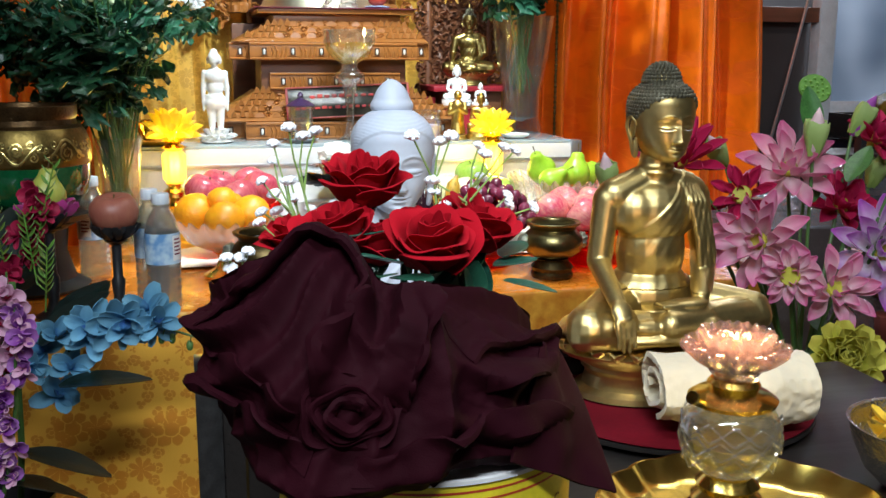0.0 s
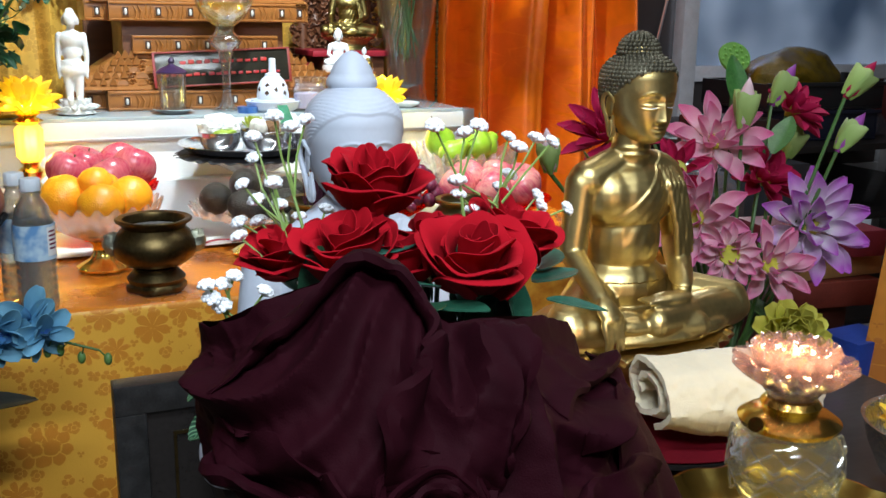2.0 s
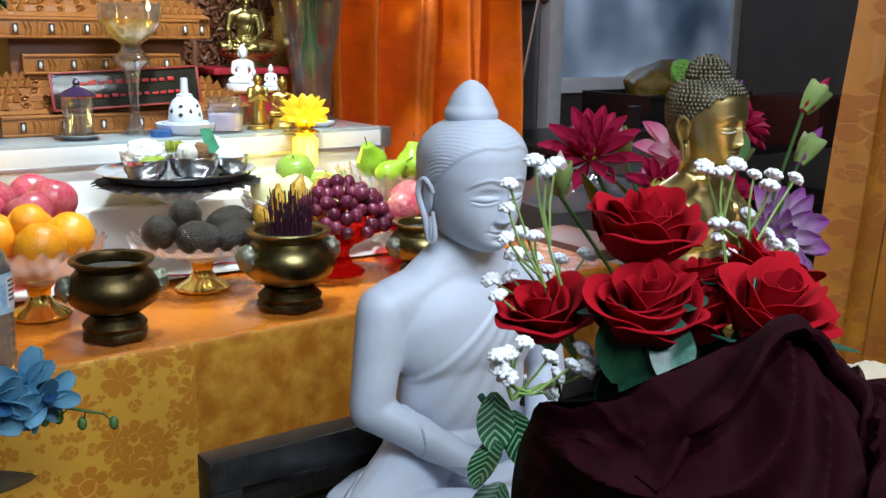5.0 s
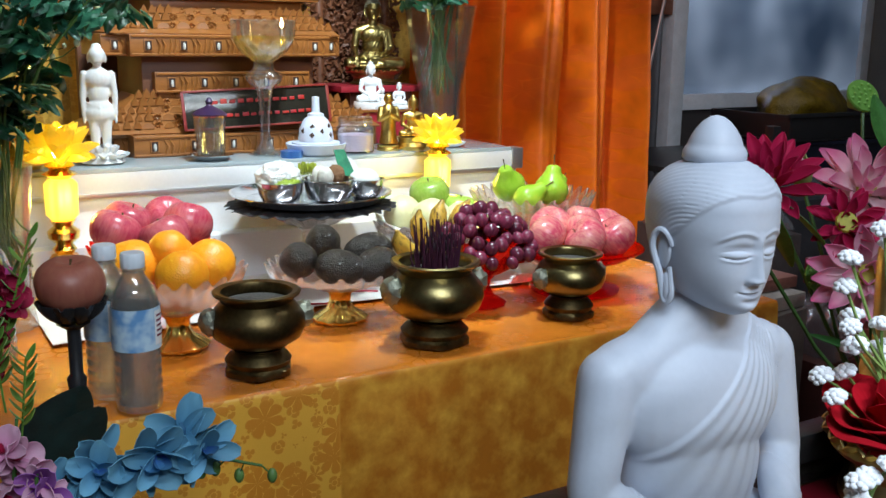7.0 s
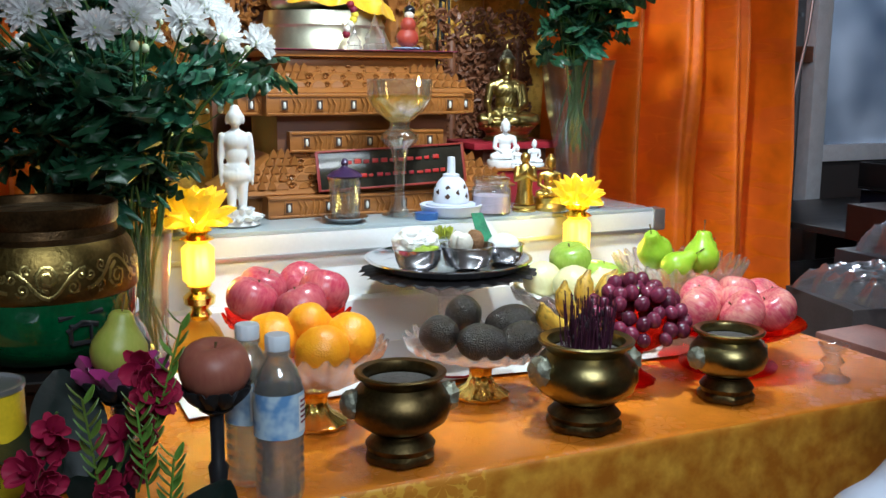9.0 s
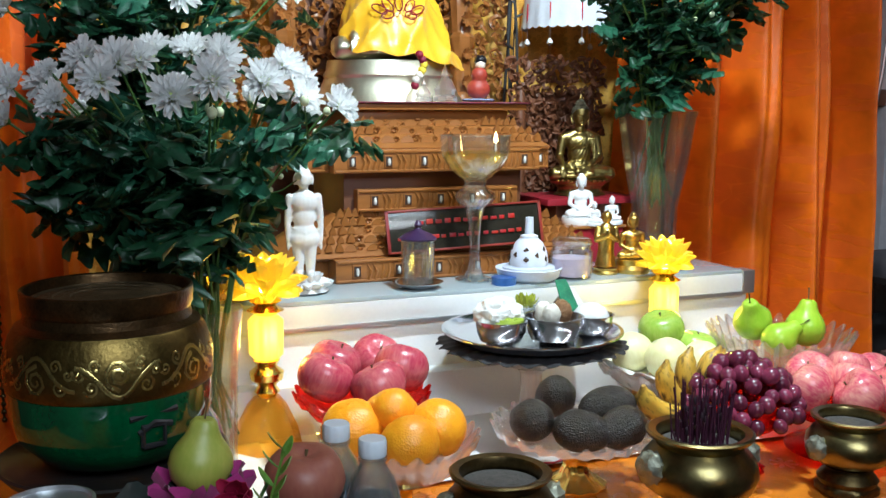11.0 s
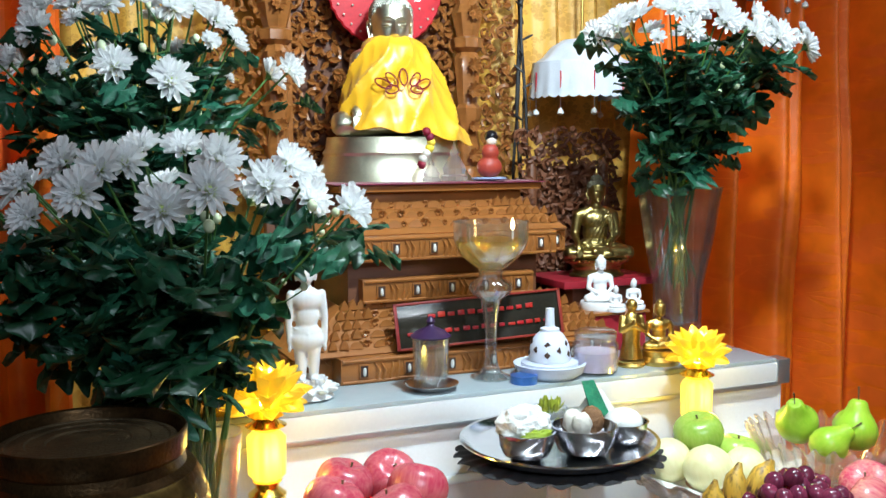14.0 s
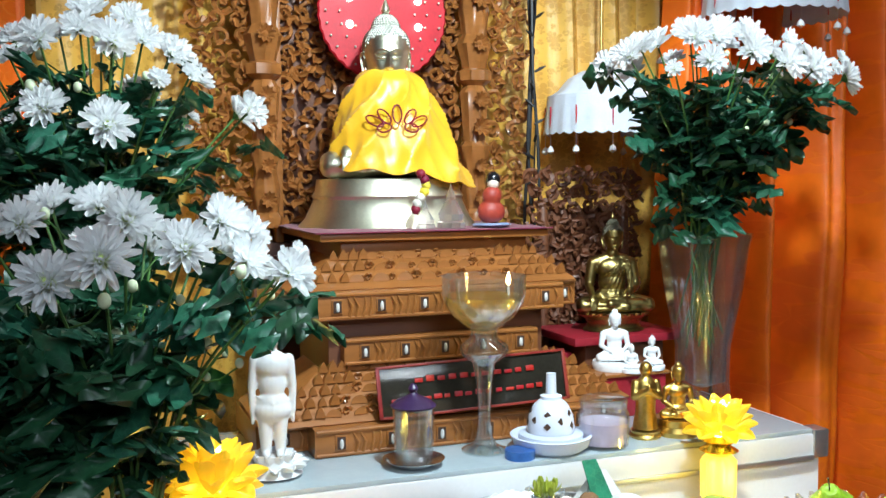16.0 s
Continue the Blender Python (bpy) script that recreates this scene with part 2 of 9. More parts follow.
SIDE_CURTAIN = brocade("side_curtain", (0.62, 0.22, 0.02), (0.48, 0.14, 0.012), 13.0)
WALL = M("wall_paint", (0.16, 0.145, 0.13), 0.7, scale=4, fine=120)
# low tone in place of the dimness beyond the window
DARKWALL = M("dim_room", (0.07, 0.06, 0.06), 0.6, scale=5)
CEIL = M("ceiling_paint", (0.34, 0.33, 0.31), 0.8, scale=3)
FLOORM = M("floor_tile", (0.12, 0.10, 0.085), 0.3, scale=6)
WHITE_LAM = M("white_laminate", (0.74, 0.74, 0.75), 0.3, var=0.06, scale=7, bump=0.03)
ALU = M("aluminium", (0.62, 0.64, 0.66), 0.35, 0.9, var=0.1, scale=12)
ALU_W = M("white_aluminium", (0.80, 0.83, 0.88), 0.4, var=0.1)
SILVER = M("polished_steel", (0.68, 0.68, 0.70), 0.15, 1.0, var=0.06, bump=0.03)
BRASS = M("old_brass", (0.25, 0.20, 0.085), 0.30, 1.0, var=0.3, scale=18, bump=0.12)
PATINA = M("grey_patina", (0.25, 0.25, 0.19), 0.45, 0.7, var=0.4, scale=60, bump=0.5, dist=0.003)
BRASS_DARK = M("dark_bronze", (0.12, 0.085, 0.035), 0.4, 1.0, var=0.5, scale=22)
BRASS_FIG = M("figure_brass", (0.62, 0.48, 0.20), 0.40, 1.0, var=0.22, scale=14, fine=120, bump=0.1)
BRASS_HAIR = M("tarnished_brass", (0.17, 0.155, 0.11), 0.50, 1.0, var=0.35, scale=40)
GILT = M("bright_gilt", (0.95, 0.66, 0.16), 0.18, 1.0, var=0.12, scale=60, bump=0.1)
GILT_OLD = M("old_gilt", (0.60, 0.40, 0.11), 0.32, 1.0, var=0.3, scale=30, bump=0.3)
PALE_BRASS = M("pale_brass", (0.80, 0.76, 0.58), 0.36, 1.0, var=0.12, scale=12)
PLASTER = M("white_plaster", (0.62, 0.66, 0.77), 0.5, var=0.05, scale=14, fine=200, bump=0.05)
PORCELAIN = M("white_porcelain", (0.80, 0.80, 0.80), 0.2, var=0.05, bump=0.03)
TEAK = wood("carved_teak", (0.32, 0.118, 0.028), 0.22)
# darker wood; on recessed boxes and back panels it also carries their shade
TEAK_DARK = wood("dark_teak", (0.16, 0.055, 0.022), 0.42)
BLACKWOOD = wood("black_wood", (0.014, 0.011, 0.010), 0.42)
REDWOOD = M("red_lacquer", (0.35, 0.02, 0.03), 0.35, scale=20)
MAROON_CLOTH = M("maroon_felt", (0.20, 0.012, 0.05), 0.85, scale=40, sheen=0.3)
ROBE = M("maroon_robe", (0.016, 0.0013, 0.0038), 0.75, var=0.16, scale=30, fine=900, bump=0.25, spec=0.06, rnd=0)
YELLOW_ROBE = M("yellow_satin", (0.98, 0.49, 0.02), 0.32, var=0.12, scale=16, fine=500, sheen=0.1)
GLASS = crystal("clear_glass", (0.96, 0.98, 0.98), 0.7, 0.05)
GLASS_THICK = crystal("thick_glass", (0.97, 0.98, 0.97), 1.30, 0.09)
GLASS_PINK = crystal("pressed_glass", (0.99, 0.94, 0.92), 1.15, 0.17, 0.08)
GLASS_RED = glassy("red_glass", (0.95, 0.10, 0.07), 0.55, 0.05, (1.0, 0.05, 0.03))
GLASS_AMBER = glassy("amber_glass", (0.98, 0.55, 0.06), 0.45, 0.05, (1.0, 0.6, 0.1))
GLASS_GREEN = M("green_glaze", (0.002, 0.070, 0.020), 0.07, var=0.4, scale=25, coat=0.5, bump=0.05)
GLASS_ROSE = crystal("rose_glass", (0.99, 0.88, 0.86), 1.3, 0.12, 0.05)
OIL = crystal("lamp_oil", (0.92, 0.76, 0.26), 0.3, 0.30)
WATER = crystal("water", (0.97, 0.99, 0.99), 0.25, 0.07)
LG = G("lamp_petal")
LG.set(col=(1.0, 0.82, 0.12), emicol=(1.0, 0.66, 0.015), emi=0.24, rough=0.22, metal=0.15)
lg_t, lg_m = LG.n("ShaderNodeBsdfTranslucent"), LG.n("ShaderNodeMixShader")
lg_t.inputs[0].default_value = (1.0, 0.90, 0.14, 1)
lg_m.inputs[0].default_value = 0.50
LG.link(LG.p.outputs[0], lg_m.inputs[1])
LG.link(lg_t.outputs[0], lg_m.inputs[2])
LG.link(lg_m.outputs[0], LG.out.inputs[0])
LG.bump(LG.noise(160.0), 0.3, 0.001)
LAMP_GOLD = LG.mat
LAMP_CORE = glow("lamp_core", (1.0, 0.86, 0.40), 24.0)
FLAME = glow("flame", (1.0, 0.62, 0.25), 22.0)
RED_FLAT = M("red_card", (0.50, 0.008, 0.035), 0.5, scale=30)
LED = glow("led_light", (0.75, 1.0, 0.85), 9.0)
BLACK = M("black_plastic", (0.015, 0.015, 0.017), 0.4, scale=30)
CABLE = M("black_cable", (0.012, 0.012, 0.013), 0.5)
PAPER = M("white_paper", (0.80, 0.79, 0.77), 0.7, var=0.05)

# ---- mesh helpers ----
TAU = math.tau
rng = random.Random(7)


def empty(name, loc=(0, 0, 0), rz=0.0, label="", category="", group="", kind=""):
    ob = new(name)
    ob.empty_display_size = 0.02
    ob.matrix_world = pose(*loc, 0, 0, rz)
    return tagged(ob, label, category, group, kind)


def mesh_of(bm, mat, smooth=True):
    me = bpy.data.meshes.new("m")
    if smooth:
        for f in bm.faces:
            f.smooth = True
    bm.to_mesh(me)
    bm.free()
    for m in mat if isinstance(mat, (list, tuple)) else (mat,):
        me.materials.append(m)
    if smooth:
        me.set_sharp_from_angle(angle=radians(40))
    return me


def part(name, bm, mat, parent=None, label="", smooth=True, m=None):
    """One mesh object, placed in its parent's own space."""
    ob = new(name, bm if isinstance(bm, bpy.types.Mesh) else mesh_of(bm, mat, smooth))
    if parent is not None:
        ob.parent = parent
    if m is not None:
        ob.matrix_basis = m
    return tagged(ob, label)


def thing(name, bm, mat, loc, label, category, group="", rz=0.0, smooth=True, kind=""):
    ob = part(name, bm, mat, None, "", smooth)
    ob.matrix_basis = pose(*loc, 0, 0, rz)
    return tagged(ob, label, category, group, kind)


def lathe(profile, seg=40, mod=None, bm=None, at=(0, 0, 0), closed=False):
    """Turns (radius, z) round the z axis; mod(a, i) scales the radius, or gives (scale, dz)."""
    bm = bm or bmesh.new()
    rings = []
    for i, (r, z) in enumerate(profile):
        ring = []
        for k in range(seg):
            a = TAU * k / seg
            s, dz = 1.0, 0.0
            if mod:
                got = mod(a, i)
                s, dz = got if isinstance(got, tuple) else (got, 0.0)
            ring.append(bm.verts.new((at[0] + r * s * math.cos(a), at[1] + r * s * math.sin(a), at[2] + z + dz)))
        rings.append(ring)
    for r0, r1 in zip(rings, rings[1:]):
        for k in range(seg):
            bm.faces.new((r0[k], r0[(k + 1) % seg], r1[(k + 1) % seg], r1[k]))
    if profile[0][0] > 1e-5:
        bm.faces.new(rings[0][::-1])
    if profile[-1][0] > 1e-5 and not closed:
        bm.faces.new(rings[-1])
    bmesh.ops.remove_doubles(bm, verts=bm.verts, dist=1e-6)
    return bm


def box(x0, x1, y0, y1, z0, z1, bevel=0.002, bm=None, seg=2):
    b = bmesh.new()
    bmesh.ops.create_cube(b, size=1.0, matrix=Matrix.LocRotScale(((x0 + x1) / 2, (y0 + y1) / 2, (z0 + z1) / 2), None, (x1 - x0, y1 - y0, z1 - z0)))
    if bevel:
        bmesh.ops.bevel(b, geom=b.edges[:], offset=bevel, segments=seg, affect="EDGES", profile=0.6)
    return b if bm is None else merge(bm, b)


def merge(bm, other, m=None, mat=None):
    me = bpy.data.meshes.new("t")
    if mat is not None:
        for f in other.faces:
            f.material_index = mat
    other.to_mesh(me)
    other.free()
    if m is not None:
        me.transform(m)
    bm.from_mesh(me)
    bpy.data.meshes.remove(me)
    return bm


def tube(points, radii, seg=8, bm=None, cap=True):
    """A round tube along points."""
    bm = bm or bmesh.new()
    pts = [Vector(p) for p in points]
    rad = radii if isinstance(radii, (list, tuple)) else [radii] * len(pts)
    up, rings = Vector((0.13, 0.31, 0.94)), []
    for i, p in enumerate(pts):
        d = (pts[min(i + 1, len(pts) - 1)] - pts[max(i - 1, 0)]).normalized()
        a = d.cross(up)
        if a.length < 1e-4:
            a = d.cross(Vector((1, 0, 0)))
        a.normalize()
        b = d.cross(a)
        up = a.cross(d)
        rings.append([bm.verts.new(p + rad[i] * (math.cos(TAU * k / seg) * a + math.sin(TAU * k / seg) * b)) for k in range(seg)])
    for r0, r1 in zip(rings, rings[1:]):
        for k in range(seg):
            bm.faces.new((r0[k], r0[(k + 1) % seg], r1[(k + 1) % seg], r1[k]))
    if cap:
        bm.faces.new(rings[0][::-1])
        bm.faces.new(rings[-1])
    return bm


def ball(at, r, bm=None, seg=20, rings=12, mod=None, m=None):
    """An ellipsoid; r is a number or three; mod(unit vector) scales it."""
    b = bmesh.new()
    bmesh.ops.create_uvsphere(b, u_segments=seg, v_segments=rings, radius=1.0)
    rr = r if isinstance(r, (tuple, list)) else (r, r, r)
    for v in b.verts:
        k = mod(v.co) if mod else 1.0
        v.co = Vector((v.co.x * rr[0] * k, v.co.y * rr[1] * k, v.co.z * rr[2] * k))
    mm = Matrix.Translation(at) @ (m or Matrix())
    bmesh.ops.transform(b, matrix=mm, verts=b.verts)
    return b if bm is None else merge(bm, b)


def capsule(a, b, ra, rb, bm, seg=16):
    """A limb with round ends, for fusing."""
    pts = [Vector(a).lerp(Vector(b), k / 6) for k in range(7)]
    tube(pts, [ra + (rb - ra) * k / 6 for k in range(7)], seg, bm)
    ball(a, ra, bm, 14, 8)
    ball(b, rb, bm, 14, 8)
    return bm


def fuse(bm, voxel, smooth=6, factor=0.5):
    """Melts overlapping shapes into one skin."""
    ob = new("melt", mesh_of(bm, BLACK, False))
    r = ob.modifiers.new("r", "REMESH")
    r.mode, r.voxel_size, r.use_smooth_shade = "VOXEL", voxel, True
    if smooth:
        s = ob.modifiers.new("s", "SMOOTH")
        s.factor, s.iterations = factor, smooth
    me = bpy.data.meshes.new_from_object(ob.evaluated_get(bpy.context.evaluated_depsgraph_get()))
    out = bmesh.new()
    out.from_mesh(me)
    old = ob.data
    bpy.data.objects.remove(ob)
    bpy.data.meshes.remove(old)
    bpy.data.meshes.remove(me)
    out.normal_update()
    return out


def sheet(nu, nv, f, bm=None):
    """A grid of points f(u, v), u and v from 0 to 1, with UVs."""
    bm = bm or bmesh.new()
    uv = bm.loops.layers.uv.verify()
    g = [[bm.verts.new(f(i / nu, j / nv)) for j in range(nv + 1)] for i in range(nu + 1)]
    for i in range(nu):
        for j in range(nv):
            face = bm.faces.new((g[i][j], g[i + 1][j], g[i + 1][j + 1], g[i][j + 1]))
            for loop, (a, b) in zip(face.loops, ((i, j), (i + 1, j), (i + 1, j + 1), (i, j + 1))):
                loop[uv].uv = (a / nu, b / nv)
    return bm


def thicken(bm, t):
    """Gives a sheet a second side, t behind it along the vertex normals, and closes the rim."""
    bmesh.ops.remove_doubles(bm, verts=bm.verts[:], dist=1e-5)
    bmesh.ops.recalc_face_normals(bm, faces=bm.faces[:])
    bm.normal_update()
    uv = bm.loops.layers.uv.verify()
    faces, rim = bm.faces[:], [e for e in bm.edges if len(e.link_faces) == 1]
    twin = {v: bm.verts.new(v.co - v.normal * t) for v in bm.verts[:]}
    for f in faces:
        g = bm.faces.new([twin[v] for v in reversed(f.verts)])
        g.material_index = f.material_index
        for la, lb in zip(g.loops, list(f.loops)[::-1]):
            la[uv].uv = lb[uv].uv
    for e in rim:
        f = e.link_faces[0]
        lp = [q for q in f.loops if q.edge == e][0]
        a, b = lp.vert, lp.link_loop_next.vert
        g = bm.faces.new((b, a, twin[a], twin[b]))
        for la in g.loops:
            la[uv].uv = lp[uv].uv
    return bm


def petal(length, width, cup=0.3, curl=0.3, point=0.5, nu=4, nv=6, bm=None, m=None, widest=0.6, ruffle=0.0, ph=0.0):
    """A petal that lies along +y from its heel, cupped across and curled upward along its length."""
    def f(u, v):
        s = 2 * u - 1
        w = math.sin(math.pi * min(1.0, (v ** (0.7 / max(widest, 0.2)) * 0.86 + 0.07))) ** (0.5 + point) * width / 2
        w = max(w, width * 0.03)
        y = length * (v - 0.12 * point * 0)
        z = cup * w * s * s * 1.4 + curl * length * v * v + ruffle * width * math.sin(7 * u + 5 * v + ph) * v
        return Vector((s * w, y * math.cos(curl * v * 0.8), z))
    b = sheet(nu, nv, f)
    if m is not None:
        bmesh.ops.transform(b, matrix=m, verts=b.verts)
    return b if bm is None else merge(bm, b)


def aim(d, roll=0.0):
    """Turns +z to d."""
    return Vector((0, 0, 1)).rotation_difference(Vector(d)).to_matrix().to_4x4() @ rot(0, 0, roll)


def rot(rx=0, ry=0, rz=0):
    return pose(0, 0, 0, rx, ry, rz)


def curtain(x0, x1, z0, z1, y, folds, depth, n=160, ph=0.0, axis="x", flare=0.0, nv=24):
    """A hanging cloth with soft folds that deepen downward."""
    def f(u, v):
        k = 0.75 + 0.35 * (1 - v)
        w = math.sin(TAU * folds * u + ph + 0.8 * math.sin(3 * TAU * u + ph)) * depth * k + 0.35 * depth * math.sin(TAU * folds * 2.3 * u + 1.7 * v + ph) + 0.03 * depth * math.sin(TAU * folds * 5.7 * u + 4.0 * v + 2.0 * math.sin(7.0 * v)) + 0.22 * depth * noise.noise(Vector((u * folds * 1.8, v * 6, ph)))
        a = x0 + (x1 - x0) * u + flare * (1 - v) * (u - 0.5) + 0.012 * math.sin(5 * v + 9 * u)
        z = z0 + (z1 - z0) * v
        return Vector((a, y + w, z)) if axis == "x" else Vector((y + w, a, z))
    return thicken(sheet(n, nv, f), 0.0015)


# ---- structure ----
FLOOR, TOP, LEDGE = 0.10, 0.96, 1.185
# room shell is assumed; its tones are kept dark to limit bounced light
part("floor", box(-2.2, 3.6, -1.8, 4.6, FLOOR - 0.1, FLOOR, 0), FLOORM)
tagged(bpy.data.objects["floor"], "worn beige tiled floor of the shrine room", "floor", kind="structure")
tagged(part("ceiling", box(-2.2, 3.6, -1.8, 4.6, 2.75, 2.85, 0), CEIL), "assumed ceiling over the shrine, out of view, toned down", "ceiling", kind="structure")
tagged(part("wall_back", box(-2.2, 1.98, 3.40, 3.52, FLOOR, 2.75, 0), WALL), "plain painted wall behind the altar curtains", "wall", kind="structure")
tagged(part("wall_left", box(-2.3, -2.2, -1.8, 4.6, FLOOR, 2.75, 0), WALL), "assumed side wall of the room, kept dark", "wall", kind="structure")
tagged(part("wall_right", box(3.6, 3.7, -1.8, 4.6, FLOOR, 2.75, 0), WALL), "assumed side wall of the room, kept dark", "wall", kind="structure")
tagged(part("wall_front", box(-2.2, 3.6, -1.9, -1.8, FLOOR, 2.75, 0), WALL), "assumed wall facing the altar, out of view, kept dark", "wall", kind="structure")
tagged(part("wall_far", box(1.98, 3.6, 4.5, 4.6, FLOOR, 2.75, 0), DARKWALL), "wall of the room beyond the glass, coloured for its dimness", "wall", kind="structure")


def hung(name, bm, mat, label):
    return tagged(part(name, bm, mat), label, "curtain", kind="")


hung("curtain", curtain(-1.60, -0.13, 0.4, 2.7, 2.97, 11, 0.04, 200, 0.7), ORANGE, "orange satin curtain hanging in the shade")
hung("curtain", curtain(-0.31, 1.70, 0.6, 2.7, 3.16, 15, 0.022, 260, 0.5), GOLD_CURTAIN, "gold brocade curtain hanging in folds behind the altar")
hung("curtain", curtain(1.20, 1.93, 0.4, 2.7, 2.99, 5, 0.085, 300, 2.0, flare=0.22, nv=40), ORANGE, "bright orange satin curtain hanging in deep folds")
hung("curtain", curtain(1.775, 2.42, 0.15, 2.7, 1.52, 6, 0.03, 90, 1.0, flare=0.62), SIDE_CURTAIN, "orange-gold brocade curtain hanging at the side of the shrine")



def beads(x, y, z0, z1, name="bead_cord"):
    bm = bmesh.new()
    tube([(x, y, z0), (x, y, z1)], 0.003, 6, bm)
    n = int((z1 - z0) / 0.016)
    for i in range(n):
        ball((x, y, z0 + i * 0.016), 0.0055, bm, 8, 6)
    return tagged(part(name, bm, BRASS_DARK), "dark beaded pull cord hanging at the curtain edge", "cord")


beads(1.215, 2.90, 1.0, 2.7)
beads(-0.315, 2.89, 0.9, 2.7)

# aluminium window; dimness of the room behind it is put into dark surfaces
win = empty("window_1", (2.45, 3.40, 0), 0, "white aluminium sliding window with hazy glass", "window", kind="structure")
for nm, b in (("frame_post", box(0, 0.07, -0.03, 0.03, FLOOR, 2.7)), ("frame_post", box(1.10, 1.15, -0.03, 0.03, FLOOR, 2.7)), ("frame_rail", box(0.07, 1.10, -0.025, 0.025, 1.165, 1.225)),
              ("frame_rail", box(0.07, 1.10, -0.025, 0.025, 0.75, 0.80))):
    part(nm, b, ALU_W, win)
HAZE = G("hazy_glass")
hz = HAZE.mix(HAZE.ramp(HAZE.noise(2.2, 2.0), 0.35, 0.65), (0.20, 0.25, 0.32), (0.62, 0.66, 0.72))
HAZE.set(col=hz, rough=0.2)
htl, hmx = HAZE.n("ShaderNodeBsdfTranslucent"), HAZE.n("ShaderNodeMixShader")
HAZE.link(hz, htl.inputs[0])
hmx.inputs[0].default_value = 0.6
HAZE.link(HAZE.p.outputs[0], hmx.inputs[1])
HAZE.link(htl.outputs[0], hmx.inputs[2])
HAZE.link(hmx.outputs[0], HAZE.out.inputs[0])
part("pane", box(0.07, 1.10, -0.006, 0.0, 1.225, 2.7, 0), HAZE.mat, win)
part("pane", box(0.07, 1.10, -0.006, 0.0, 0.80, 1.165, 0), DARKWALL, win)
gap = empty("window_2", (1.95, 3.44, 0), 0, "dark open window with a brown sill", "window", kind="structure")
part("sill", box(0.03, 0.50, -0.06, 0.02, 1.52, 1.575), wood("sill_wood", (0.20, 0.075, 0.04)), gap)
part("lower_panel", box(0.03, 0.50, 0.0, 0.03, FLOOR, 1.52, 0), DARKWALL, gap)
part("bar", box(0.03, 0.50, 0.0, 0.012, 1.68, 1.695, 0), BLACK, gap)
thing("cord", tube([(2.23, 3.32, 1.05), (2.29, 3.32, 1.30), (2.36, 3.32, 1.62), (2.42, 3.33, 2.1)], 0.006, 8), ALU, (0, 0, 0), "slanting pale cord tied beside the window", "cord")

# altar table with its gold cloth
tab = empty("altar_table", (0, 0, 0), 0, "long altar table under a gold brocade cloth", "table")
part("tabletop", box(-0.62, 1.24, 1.80, 2.46, TOP - 0.045, TOP - 0.006), wood("table_wood", (0.2, 0.1, 0.05)), tab)
for x in (-0.55, 1.17):
    for y in (1.88, 2.40):
        part("leg", box(x - 0.03, x + 0.03, y - 0.03, y + 0.03, FLOOR, TOP - 0.045), BLACKWOOD, tab)


def cloth_f(u, v):
    x = -0.63 + 1.88 * u
    s = v * 1.42
    if s < 0.655:
        return Vector((x, 2.445 - s, TOP - 0.004 + 0.0022 * noise.noise(Vector((x * 6, s * 6, 0)))))
    if s < 0.69:
        a = (s - 0.655) / 0.035 * math.pi / 2
        return Vector((x, 1.79 - 0.006 * math.sin(a), TOP - 0.004 - 0.010 * (1 - math.cos(a))))
    d = s - 0.69
    k = min(1, d / 0.4)
    w = 0.010 * math.sin(17 * x) + 0.007 * math.sin(41 * x + 1) + 0.010 * noise.noise(Vector((x * 5, d * 4, 3)))
    return Vector((x, 1.784 - 0.012 * k - w * k, TOP - 0.014 - d))


bm = sheet(150, 110, cloth_f)
thicken(bm, 0.0015)
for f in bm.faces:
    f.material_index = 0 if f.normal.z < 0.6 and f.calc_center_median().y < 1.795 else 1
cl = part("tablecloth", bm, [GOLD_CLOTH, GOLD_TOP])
tagged(cl, "gold brocade tablecloth with woven flowers, draped over the altar", "tablecloth")


def sheet_f(u, v):
    x, y = 0.02 + 0.98 * u, 2.10 + 0.335 * v + 0.03 * math.sin(3 * u + 0.4) * (1 - v)
    return Vector((x, y, TOP + 0.003 + 0.002 * noise.noise(Vector((x * 9, y * 9, 1)))))


tagged(part("paper_sheet", thicken(sheet(60, 20, sheet_f), 0.0008), PAPER), "white paper sheet lying over the back of the cloth", "sheet")

# the raised white ledge behind the table
led = empty("ledge", (0, 0, 0), 0, "white laminate step with grey glass top and metal corners", "shelf")
part("body", box(-0.02, 1.105, 2.444, 2.78, FLOOR, LEDGE - 0.046, 0.003), WHITE_LAM, led)
part("top_rim", box(-0.02, 1.112, 2.436, 2.79, LEDGE - 0.046, LEDGE - 0.008, 0.003), WHITE_LAM, led)
part("edge_strip", box(-0.02, 1.085, 2.432, 2.436, LEDGE - 0.052, LEDGE - 0.044, 0.001), ALU, led)
part("glass_top", box(-0.02, 1.085, 2.438, 2.785, LEDGE - 0.0075, LEDGE, 0.001), M("grey_glass", (0.36, 0.42, 0.44), 0.08, var=0.05, bump=0.02, coat=0.5), led)
part("corner_cap", box(1.085, 1.1155, 2.4325, 2.47, LEDGE - 0.050, LEDGE - 0.0015, 0.004), ALU, led)
part("lower_board", box(-0.02, 1.08, 2.40, 2.443, TOP, LEDGE - 0.135, 0.003), WHITE_LAM, led)

